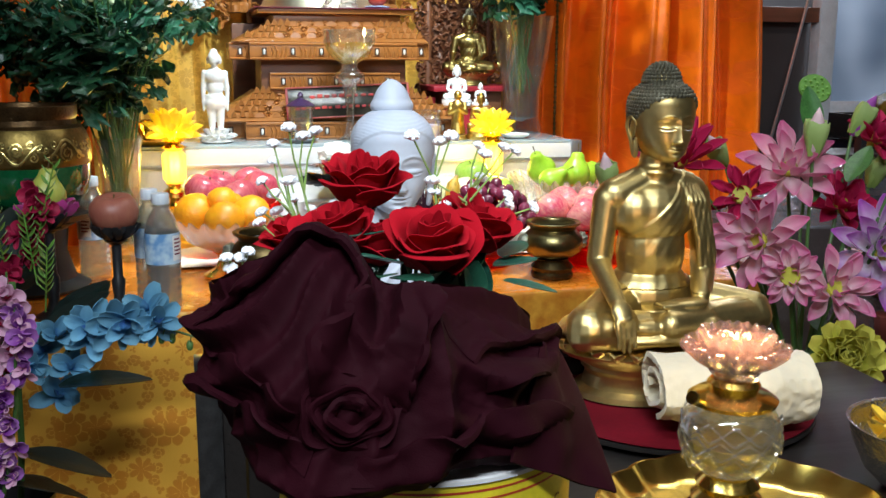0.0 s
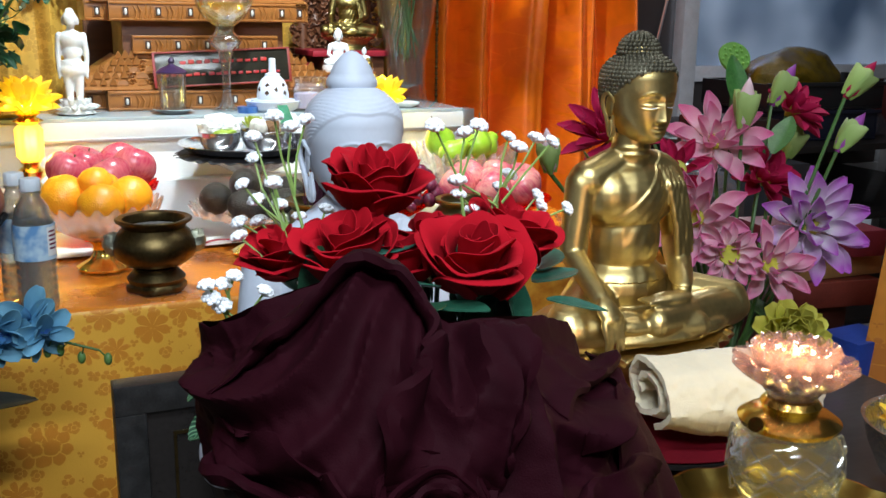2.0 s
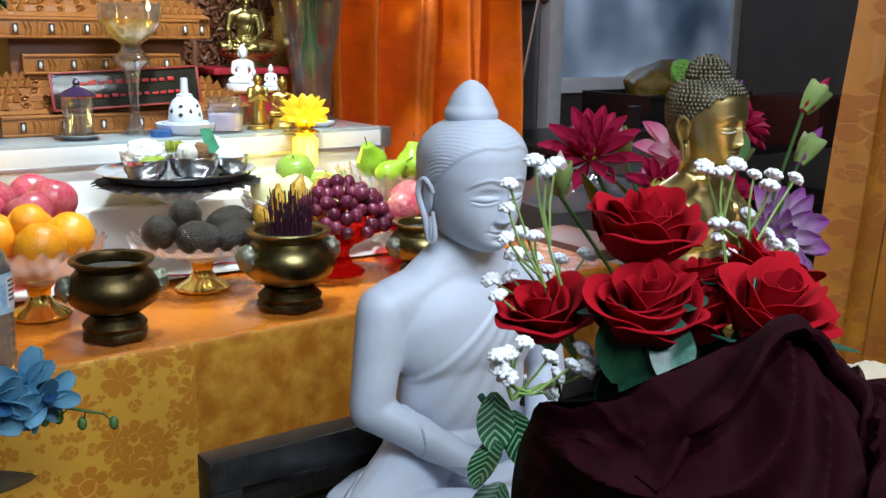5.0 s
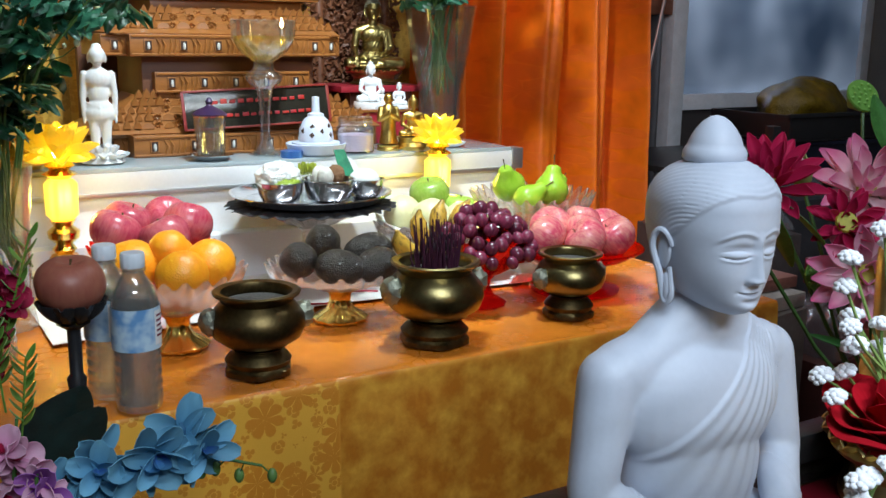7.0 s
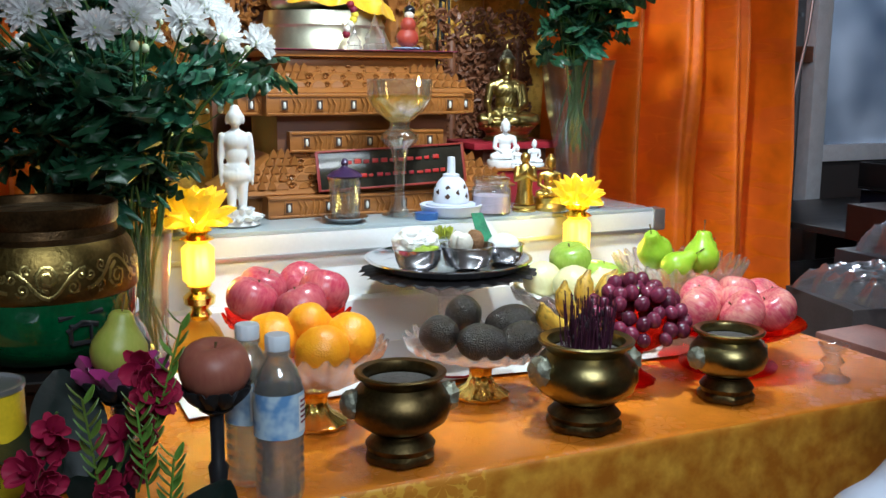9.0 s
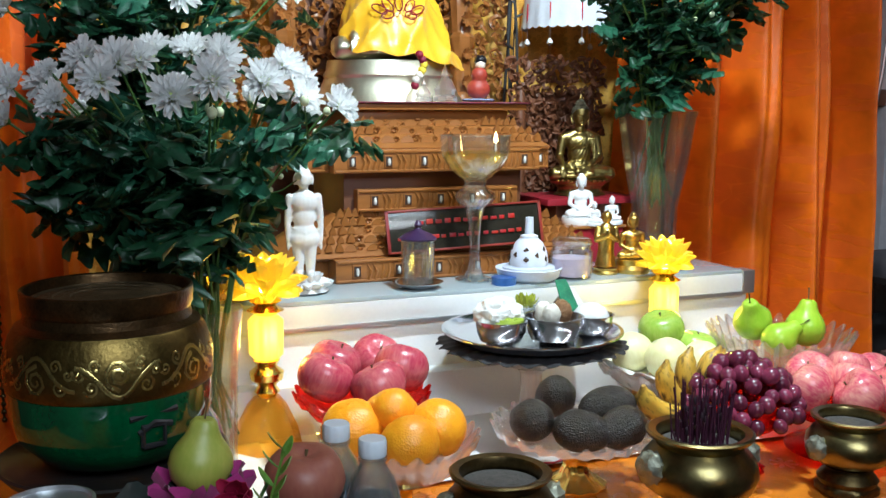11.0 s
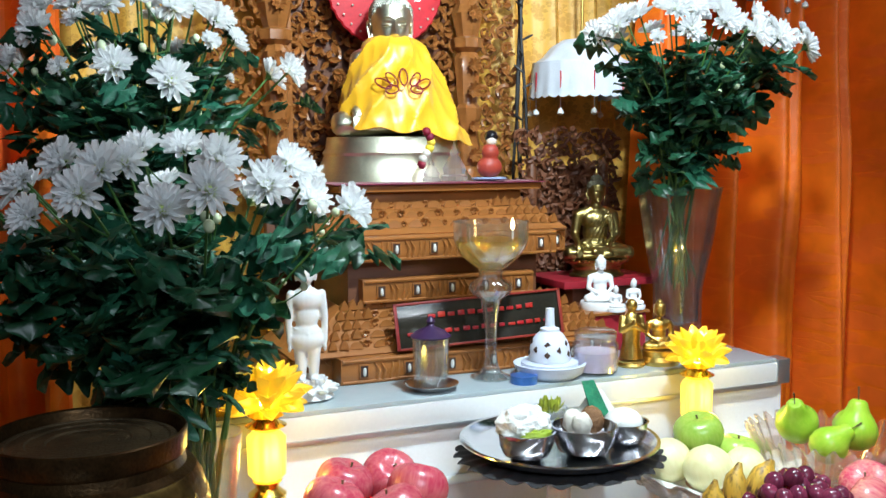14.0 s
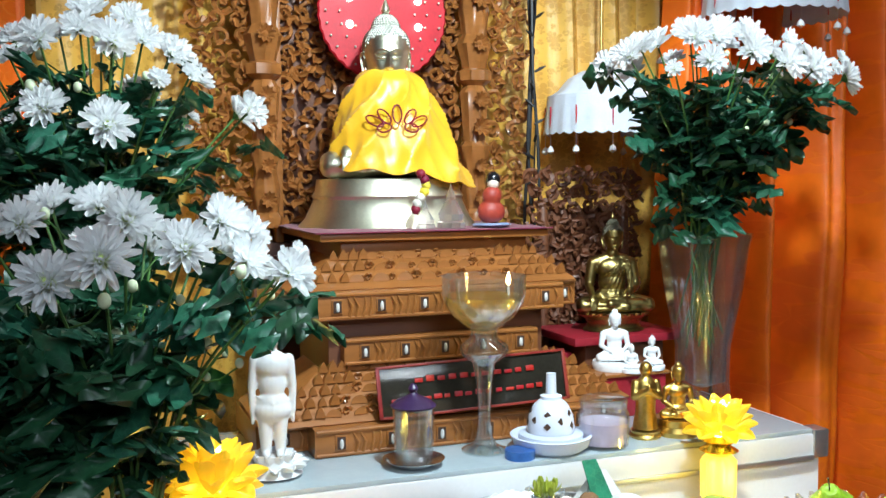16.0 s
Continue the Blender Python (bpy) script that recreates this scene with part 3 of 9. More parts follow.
# ---- carved pedestal ----
def scroll(cx, cz, r, turns, y, bm, tr=0.005, flip=1, a0=0.0, seg=5):
    """A carved tendril: a spiral of round section in the plane of the panel."""
    pts, rad = [], []
    n = 14
    for i in range(n):
        k = i / (n - 1)
        a = a0 + flip * turns * TAU * k
        q = r * (1 - 0.8 * k)
        pts.append((cx + q * math.cos(a), y + 0.004 * math.sin(3 * a), cz + q * math.sin(a)))
        rad.append(tr * (1.1 - 0.5 * k))
    return tube(pts, rad, seg, bm)


def spike_mesh(h, w, mat):
    """A small carved pyramid with a leaning tip."""
    bm = bmesh.new()
    b = [bm.verts.new((x * w, y * w * 0.8, 0)) for x, y in ((-0.5, -0.5), (0.5, -0.5), (0.5, 0.5), (-0.5, 0.5))]
    m = [bm.verts.new((x * w * 0.6, y * w * 0.5 - 0.1 * w, h * 0.55)) for x, y in ((-0.5, -0.5), (0.5, -0.5), (0.5, 0.5), (-0.5, 0.5))]
    t = bm.verts.new((0, -w * 0.28, h))
    for i in range(4):
        bm.faces.new((b[i], b[(i + 1) % 4], m[(i + 1) % 4], m[i]))
        bm.faces.new((m[i], m[(i + 1) % 4], t))
    return mesh_of(bm, mat, False)


ped = empty("pedestal", (0.50, 2.57, LEDGE), 0, "tiered carved teak pedestal with studded sloping roofs", "pedestal")
SPIKE = spike_mesh(0.018, 0.016, TEAK)


def shingle_mesh(w, h):
    """A small upright half-round shingle with a sloping back."""
    bm = bmesh.new()
    top = [(w * math.cos(a), h * math.sin(a)) for a in [math.pi * k / 10 for k in range(11)]]
    front = [bm.verts.new((x, -0.004, z - 0.002)) for x, z in top]
    back = [bm.verts.new((x * 0.9, 0.011, z * 0.55 - 0.002)) for x, z in top]
    bm.faces.new(front)
    bm.faces.new(back[::-1])
    for k in range(10):
        bm.faces.new((front[k + 1], front[k], back[k], back[k + 1]))
    bm.faces.new((front[0], front[-1], back[-1], back[0]))
    return mesh_of(bm, TEAK, False)


def wave_mesh():
    """A carved curl, like a breaking wave."""
    bm = bmesh.new()
    scroll(0.0, 0.004, 0.009, 0.85, 0.0, bm, 0.0030, 1, 0.5, 5)
    scroll(-0.012, 0.003, 0.006, 0.7, 0.001, bm, 0.0024, -1, 2.2, 5)
    return mesh_of(bm, TEAK)


SHINGLE, WAVE = shingle_mesh(0.0125, 0.0125), wave_mesh()


def roof(x0, x1, y0, z0, X0, X1, y1, z1, rows, parent):
    """A sloping roof between two rims, with rows of carved spikes."""
    def f(u, v):
        return Vector((x0 + (x1 - x0) * u + ((X0 - x0) * (1 - u) + (X1 - x1) * u) * v, y0 + (y1 - y0) * v, z0 + (z1 - z0) * v + 0.0012 * noise.noise(Vector((u * 60, v * 25, 0)))))
    bm = sheet(70, 12, f)
    side = []
    for a, b in ((x0, X0), (x1, X1)):
        vs = [bm.verts.new(p) for p in ((a, y0, z0), (b, y1, z1), (b, y1 + 0.12, z1), (a, y0 + 0.22, z0))]
        side.append(bm.faces.new(vs))
    part("roof", thicken(bm, 0.004), TEAK, parent)
    for i in range(rows):
        v = (i + 0.75) / rows
        n = int((x1 - x0) / 0.022)
        for k in range(n):
            u = (k + 0.5 + 0.5 * (i % 2)) / n
            if u > 1:
                continue
            p = f(u, v)
            if k < 4 or k > n - 6:
                part("spike", SPIKE, None, parent, m=Matrix.Translation(p) @ rot(8, 0, rng.uniform(-9, 9)) @ Matrix.Scale(rng.uniform(0.85, 1.2), 4))
            elif (k + i) % 2 == 0:
                part("shingle", SHINGLE, None, parent, m=Matrix.Translation(p) @ rot(-8, 0, rng.uniform(-7, 7)) @ Matrix.Scale(rng.uniform(0.85, 1.15), 4))
            else:
                part("carved_wave", WAVE, None, parent, m=Matrix.Translation(p) @ rot(rng.uniform(-35, -20), 0, rng.uniform(-12, 12)) @ Matrix.Scale(rng.uniform(0.8, 1.2), 4))


NICHE = M("niche_white", (0.7, 0.68, 0.64), 0.5)
# dark tone painted in for the shade inside niches and pierced holes
DARKCUT = M("niche_shadow", (0.05, 0.02, 0.01), 0.7)


def band(x0, x1, y, z0, z1, parent, n, name="rim_board"):
    """A fascia board with carved leaves and small framed niches, each with a white peg in it."""
    part(name, box(x0, x1, y, y + 0.20, z0, z1, 0.002), TEAK, parent)
    h = z1 - z0
    leaf = bmesh.new()
    for i in range(n):
        x = x0 + (x1 - x0) * (i + 0.5) / n
        zc = (z0 + z1) / 2
        part("niche", box(x - 0.009, x + 0.009, y - 0.003, y + 0.001, zc - 0.012, zc + 0.012, 0.001), TEAK, parent)
        part("niche_back", box(x - 0.0065, x + 0.0065, y - 0.0042, y - 0.002, zc - 0.0095, zc + 0.0095, 0), DARKCUT, parent)
        part("peg", ball((x, y - 0.005, zc - 0.001), (0.0033, 0.003, 0.0078), None, 8, 8), NICHE, parent)
        w = (x1 - x0) / n
        for s in (0.28, 0.42, 0.58, 0.72):
            xx = x + w * s
            if xx < x1 - 0.008:
                tube([(xx, y - 0.001, z0 + 0.006), (xx + 0.004, y - 0.003, zc), (xx - 0.004 + 0.008 * (s > 0.5), y - 0.001, z1 - 0.007)], [0.0035, 0.003, 0.001], 5, leaf)
    tube([(x0 + 0.003, y - 0.001, z0 + 0.004), (x1 - 0.003, y - 0.001, z0 + 0.004)], 0.003, 6, leaf)
    tube([(x0 + 0.003, y - 0.001, z1 - 0.004), (x1 - 0.003, y - 0.001, z1 - 0.004)], 0.003, 6, leaf)
    part("carved_leaves", leaf, TEAK, parent)


# in the pedestal's own space: front face at y 0, z 0 at the ledge
band(-0.235, 0.255, 0.0, 0.0, 0.044, ped, 6)
band(-0.315, -0.225, 0.05, 0.0, 0.044, ped, 1, "side_board")
band(0.245, 0.33, 0.05, 0.0, 0.044, ped, 1, "side_board")
roof(-0.31, 0.325, 0.02, 0.046, -0.20, 0.215, 0.10, 0.118, 5, ped)
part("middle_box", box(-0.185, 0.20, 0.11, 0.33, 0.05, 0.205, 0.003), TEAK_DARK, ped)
band(-0.165, 0.18, 0.085, 0.122, 0.166, ped, 5, "middle_board")
band(-0.215, 0.225, 0.075, 0.198, 0.243, ped, 6)
band(-0.265, -0.21, 0.11, 0.198, 0.243, ped, 1, "side_board")
band(0.22, 0.265, 0.11, 0.198, 0.243, ped, 1, "side_board")
roof(-0.25, 0.26, 0.095, 0.245, -0.16, 0.215, 0.18, 0.292, 3, ped)
part("platform", box(-0.145, 0.20, 0.175, 0.48, 0.275, 0.318, 0.003), TEAK, ped)
part("platform_top", box(-0.185, 0.235, 0.155, 0.50, 0.3185, 0.332, 0.003), TEAK, ped)
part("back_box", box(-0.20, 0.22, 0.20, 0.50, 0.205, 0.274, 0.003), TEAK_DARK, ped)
thing("cloth", thicken(sheet(40, 30, lambda u, v: Vector((0.305 + 0.435 * u, 2.715 + 0.36 * v, LEDGE + 0.3345 + 0.001 * math.sin(30 * u) * math.sin(20 * v)))), 0.0015), MAROON_CLOTH, (0, 0, 0), "maroon felt cloth under the main statue", "cloth")

# red sign board with unreadable painted writing, leaning on the lower roof
sign = empty("sign_board", (0.37, 2.575, LEDGE + 0.049), 0, "black-framed mirror sign with red lettering, leaning on the pedestal", "sign")
sm = pose(0, 0, 0, -12, -2.5, -5)
part("board", box(0, 0.315, 0, 0.006, 0, 0.082, 0.001), M("sign_mirror", (0.035, 0.030, 0.022), 0.10, 0.3, var=0.3, scale=20), sign, m=sm)
for a in ((0, 0.315, 0.0, 0.004), (0, 0.315, 0.078, 0.082), (0, 0.004, 0, 0.082), (0.311, 0.315, 0, 0.082)):
    part("frame_bar", box(a[0] - 0.001, a[1] + 0.001, -0.004, -0.0002, a[2], a[3], 0.0008), M("sign_red", (0.25, 0.02, 0.015), 0.4), sign, m=sm)
REDPAINT = M("red_paint", (0.42, 0.010, 0.008), 0.4, scale=60)
for row, (z, h, n, x0, x1) in enumerate(((0.052, 0.010, 11, 0.06, 0.265), (0.024, 0.008, 16, 0.02, 0.295))):
    for i in range(n):
        x = x0 + (x1 - x0) * i / n
        w = (x1 - x0) / n * rng.uniform(0.55, 0.8)
        part("letter_bar", box(x, x + w, -0.003, -0.0003, z, z + h * rng.uniform(0.6, 1.0), 0.0012), REDPAINT, sign, m=sm)

# ---- carved screen behind the main statue ----
scr = empty("carved_screen", (0.50, 3.06, LEDGE), 0, "tall openwork carved teak screen with scrolls and columns", "screen")


def column(x, parent):
    prof = [(0.03, 0.33), (0.032, 0.35), (0.024, 0.36), (0.027, 0.40), (0.02, 0.44), (0.028, 0.47), (0.03, 0.49), (0.022, 0.50), (0.026, 0.56), (0.03, 0.60), (0.02, 0.615), (0.034, 0.625), (0.034, 0.645),
            (0.024, 0.65), (0.03, 0.68), (0.036, 0.70), (0.024, 0.72), (0.03, 0.77), (0.026, 0.83), (0.036, 0.85), (0.036, 0.87), (0.02, 0.88), (0.02, 1.0)]
    bm = lathe(prof, 24, lambda a, i: 1 + 0.10 * math.sin(8 * a + i), at=(x, -0.01, 0))
    for z, r in ((0.385, 0.02), (0.45, 0.018), (0.53, 0.024), (0.585, 0.02), (0.70, 0.022), (0.79, 0.026)):
        for k in range(9):
            a = TAU * k / 9
            petal(r, r * 0.5, 0.5, 0.3, 0.6, 2, 3, bm, Matrix.Translation((x, -0.04, z)) @ rot(90, 0, 0) @ rot(0, 0, math.degrees(a)) @ rot(18, 0, 0))
    part("column", bm, TEAK, parent)


def fretwork(x0, x1, z0, z1, parent, mat, seed, y=0.0, cell=0.034, tr=0.0055, keep=lambda x, z: True, name="fretwork"):
    r = random.Random(seed)
    bm = bmesh.new()
    nz, nx = max(1, int((z1 - z0) / cell)), max(1, int((x1 - x0) / cell))
    for i in range(nx):
        for j in range(nz):
            x = x0 + (i + 0.5 + 0.25 * (j % 2)) * (x1 - x0) / nx + r.uniform(-0.004, 0.004)
            z = z0 + (j + 0.5) * (z1 - z0) / nz + r.uniform(-0.004, 0.004)
            if not keep(x, z):
                continue
            s = 1 if (i + j) % 2 else -1
            scroll(x, z, cell * r.uniform(0.45, 0.62), r.uniform(0.9, 1.5), y, bm, tr * r.uniform(0.8, 1.2), s, r.uniform(0, TAU))
            a = r.uniform(0, TAU)
            for q in range(3):
                petal(cell * r.uniform(0.5, 0.8), cell * 0.34, 0.5, 0.25, 0.7, 2, 3, bm,
                      Matrix.Translation((x + r.uniform(-0.4, 0.4) * cell, y - 0.006, z + r.uniform(-0.4, 0.4) * cell)) @ rot(90, 0, 0) @ rot(0, 0, math.degrees(a) + 120 * q) @ rot(r.uniform(5, 30), 0, 0))
    tagged(part(name, bm, mat, parent), kind="stuff")


column(-0.215, scr)
column(0.225, scr)
fretwork(-0.36, -0.245, 0.30, 1.02, scr, TEAK, 3)
fretwork(0.25, 0.345, 0.30, 1.02, scr, TEAK, 4)
fretwork(-0.19, 0.20, 0.62, 1.05, scr, TEAK, 5, 0.02)
fretwork(-0.19, 0.20, 0.32, 0.62, scr, TEAK, 6, 0.02, 0.040)
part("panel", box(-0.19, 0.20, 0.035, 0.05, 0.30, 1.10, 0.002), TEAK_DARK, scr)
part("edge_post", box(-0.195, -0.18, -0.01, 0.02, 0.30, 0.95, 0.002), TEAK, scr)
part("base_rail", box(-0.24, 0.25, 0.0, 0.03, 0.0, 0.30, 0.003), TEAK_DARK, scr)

# red halo disc with small lights behind the head
halo = empty("halo_disc", (0.52, 3.025, 1.935), 0, "red scalloped halo disc studded with lights and beads", "halo")
part("disc", lathe([(0.0, 0.006), (0.128, 0.004), (0.131, 0.0), (0.128, -0.004), (0.0, -0.004)], 72, lambda a, i: 1 + (0.018 * abs(math.sin(18 * a)) if i else 0)), RED_FLAT, halo, m=rot(90))
BEAD = M("bead_pearl", (0.75, 0.7, 0.6), 0.2, 0.3)
for r, n in ((0.118, 30), (0.090, 22), (0.064, 14)):
    for k in range(n):
        a = TAU * k / n
        if r == 0.090 or (r == 0.064):
            if r == 0.064 and k % 2:
                continue
        part("bead", ball((r * math.cos(a), -0.008, r * math.sin(a)), 0.0026, None, 8, 6), BEAD, halo)
for a in (20, 50, 75, 105, 130, 160, 200, 340):
    part("light", ball((0.075 * math.cos(radians(a)), -0.01, 0.075 * math.sin(radians(a))), 0.0075, None, 10, 8), LED, halo)

# cables beside the screen
for i in range(3):
    pts = [(0.835 + 0.01 * math.sin(1.3 * k + i * 2) + 0.004 * i, 3.02 - 0.01 * i, 2.7 - 0.145 * k) for k in range(10)]
    thing("cable", tube(pts, 0.0035, 6), CABLE, (0, 0, 0), "black cable hanging down beside the carved screen", "cable", "cables by the screen")
fl = empty("fairy_lights", (0.84, 3.0, 1.36), 0, "unlit string of small lights on black wire", "string lights")
part("wire", tube([(0.004 * math.sin(k), 0.003 * math.cos(1.7 * k), 0.045 * k) for k in range(25)], 0.0018, 5), CABLE, fl)
BULB = mesh_of(tube([(0, 0, 0), (0, 0, 0.014), (0, 0, 0.026)], [0.0022, 0.0034, 0.0012], 6), CABLE)
for k in range(30):
    a = k * 1.9
    part("bulb", BULB, None, fl, m=Matrix.Translation((0, 0, 0.036 * k)) @ aim((math.cos(a), 0.6 * math.sin(a) - 0.2, 0.5)))

# ---- offerings on the table ----
def flute(n, amp):
    return lambda a, i: 1 + amp * math.sin(n * a)


def censer(x, y, s, mat, label, incense=False):
    """A bellied brass incense pot on a footed stand, with two lion-mask handles."""
    t = empty("incense_burner", (x, y, TOP), rng.uniform(-8, 8), label, "incense burner", "incense burners")
    part("stand", lathe([(0.050 * s, 0.0), (0.050 * s, 0.008), (0.046 * s, 0.012), (0.050 * s, 0.020), (0.044 * s, 0.027), (0.036 * s, 0.034), (0.040 * s, 0.038), (0.0, 0.038)], 40, lambda a, i: 1 + (0.05 * math.sin(6 * a) if i < 2 else 0)), BRASS_DARK, t)
    prof = [(0.030, 0.0385), (0.050, 0.044), (0.066, 0.056), (0.072, 0.072), (0.070, 0.088), (0.060, 0.101), (0.053, 0.108), (0.056, 0.114), (0.064, 0.119), (0.0655, 0.123), (0.062, 0.125),
            (0.053, 0.123), (0.050, 0.116), (0.052, 0.108), (0.056, 0.100), (0.0, 0.098)]
    part("pot", lathe([(r * s, 0.0385 + (z - 0.0385) * s) for r, z in prof], 56), mat, t)
    for sx in (-1, 1):
        b = bmesh.new()
        ball((sx * 0.070 * s, 0, 0.083 * s), (0.016 * s, 0.021 * s, 0.020 * s), b, 20, 14, lambda v: 1 + 0.25 * noise.noise(v * 3.5) + 0.10 * noise.noise(v * 9))
        ball((sx * 0.078 * s, -0.007, 0.090 * s), 0.006 * s, b, 8, 6)
        ball((sx * 0.078 * s, 0.007, 0.090 * s), 0.006 * s, b, 8, 6)
        ball((sx * 0.081 * s, 0, 0.079 * s), (0.006 * s, 0.008 * s, 0.006 * s), b, 8, 6)
        part("handle", b, PATINA, t, "worn grey-green lion mask handle")
    part("ash", lathe([(0.051 * s, 0.0), (0.03 * s, 0.003), (0.0, 0.002)], 30, at=(0, 0, 0.0385 + 0.068 * s)), M("ash", (0.07, 0.062, 0.055), 0.9, var=0.4, scale=120, bump=0.6, dist=0.004), t)
    if incense:
        r = random.Random(5)
        stick = mesh_of(tube([(0, 0, 0), (0.0006, 0, 0.5), (0, 0, 1)], 0.0010, 5), M("incense_stub", (0.055, 0.004, 0.025), 0.8, var=0.6, scale=90))
        for i in range(110):
            a, q = r.uniform(0, TAU), 0.036 * math.sqrt(r.random())
            d = Vector((q * math.cos(a) * 0.12 + r.uniform(-0.006, 0.006), q * math.sin(a) * 0.12 + r.uniform(-0.006, 0.006), r.uniform(0.03, 0.095)))
            part("incense_stick", stick, None, t, m=Matrix.Translation((q * math.cos(a), q * math.sin(a), 0.105)) @ aim(d) @ Matrix.Diagonal((1, 1, d.length, 1)))
        b = bmesh.new()
        for i in range(60):
            a, q = r.uniform(0, TAU), 0.03 * math.sqrt(r.random())
            ball((q * math.cos(a), q * math.sin(a), 0.125 + r.uniform(0, 0.045)), (0.0022, 0.0022, 0.006), b, 6, 4)
        part("charred_crust", b, M("char", (0.03, 0.012, 0.02), 0.9), t)
    return t


censer(0.257, 1.862, 0.95, BRASS_DARK, "dark bronze incense burner, empty, on a small foot")
censer(0.552, 1.868, 1.08, BRASS, "brass incense burner full of burnt purple incense stubs", True)
censer(0.832, 1.885, 0.86, BRASS, "small brass incense burner with lion handles on a dark foot")


def footed_bowl(x, y, R, h, gmat, foot, label, n=22, name="glass_bowl", z=TOP, lift=0.0):
    """A pressed-glass dish with a scalloped fluted rim on a stem."""
    t = empty(name, (x, y, z), rng.uniform(0, 40), label, "fruit stand", "fruit stands")
    part("foot", lathe([(0.046, 0.0), (0.047, 0.004), (0.040, 0.009), (0.024, 0.018), (0.017, 0.032 + lift * 0.6), (0.018, 0.044 + lift), (0.026, 0.052 + lift), (0.0, 0.052 + lift)], 40, flute(12, 0.05)), foot, t)
    h -= lift
    def mod(a, i):
        k = min(1, i / 5)
        return (1 + 0.045 * k * math.sin(n * a), (0.007 * math.sin(n * a) if i in (5, 6) else 0))
    prof = [(0.02, 0.053), (R * 0.45, 0.060), (R * 0.72, 0.075), (R * 0.86, 0.075 + (h - 0.075) * 0.55), (R * 0.95, h - 0.010), (R, h), (R - 0.003, h + 0.001), (R * 0.93, h - 0.012), (R * 0.84, 0.077 + (h - 0.075) * 0.5), (R * 0.69, 0.079), (R * 0.42, 0.064), (0.0, 0.058)]
    part("bowl", lathe([(r, q + lift) for r, q in prof], n * 6, mod), gmat, t)
    return t


def round_fruit(R, dent=0.18, squash=0.92, lump=0.03, seed=0.0, point=0.0):
    """An apple-like body with a dimple at the stem."""
    def m(v):
        d = 1 - dent * math.exp(-((1 - v.z) * 7.0)) * 1.6 - dent * 0.5 * math.exp(-((1 + v.z) * 9.0))
        taper = 1 + 0.08 * v.z - point * max(0, v.z) ** 2
        return d * taper * (1 + lump * noise.noise(v * 1.6 + Vector((seed, 0, 0)))) * (1 + 0.012 * math.cos(5 * math.atan2(v.y, v.x)))
    return ball((0, 0, 0), (R, R, R * squash), None, 28, 18, m)


def stem(bm_mat, parent, z, h, lean=0.25, r=0.0017):
    part("stem", tube([(0, 0, z - 0.004), (lean * h * 0.4, 0, z + h * 0.5), (lean * h, 0.002, z + h)], [r * 0.9, r, r * 1.5], 6), bm_mat, parent)


STEM = M("fruit_stem", (0.10, 0.06, 0.02), 0.8)
ORANGE_SKIN = fruit("orange_skin", (0.86, 0.28, 0.008), (0.92, 0.38, 0.012), 0.38, (0.95, 0.5, 0.05), 0.25)
APPLE_PINK = fruit("pink_apple_skin", (0.46, 0.045, 0.085), (0.70, 0.22, 0.21), 0.26, (0.58, 0.13, 0.15), thr=(0.38, 0.75))
APPLE_RED = fruit("rosy_apple_skin", (0.58, 0.07, 0.12), (0.82, 0.40, 0.30), 0.26, (0.76, 0.26, 0.22), thr=(0.40, 0.70))
APPLE_GREEN = fruit("green_apple_skin", (0.30, 0.48, 0.05), (0.46, 0.60, 0.12), 0.27, (0.7, 0.75, 0.4))
PEAR_SKIN = fruit("green_pear_skin", (0.30, 0.52, 0.02), (0.42, 0.60, 0.05), 0.33, (0.5, 0.6, 0.2))
PALE_PEAR = fruit("pale_pear_skin", (0.72, 0.66, 0.32), (0.80, 0.76, 0.46), 0.4, (0.6, 0.5, 0.25))
AVOCADO = fruit("avocado_skin", (0.016, 0.011, 0.011), (0.048, 0.040, 0.026), 0.32, (0.06, 0.05, 0.035), 0.9)
GRAPE = fruit("grape_skin", (0.055, 0.008, 0.025), (0.20, 0.03, 0.06), 0.2, (0.3, 0.1, 0.15), rnd=0.35, unit=1.0)
BROWN_APPLE = fruit("dull_apple_skin", (0.30, 0.085, 0.06), (0.36, 0.13, 0.08), 0.45, (0.4, 0.2, 0.12))
fruit_meshes = {}


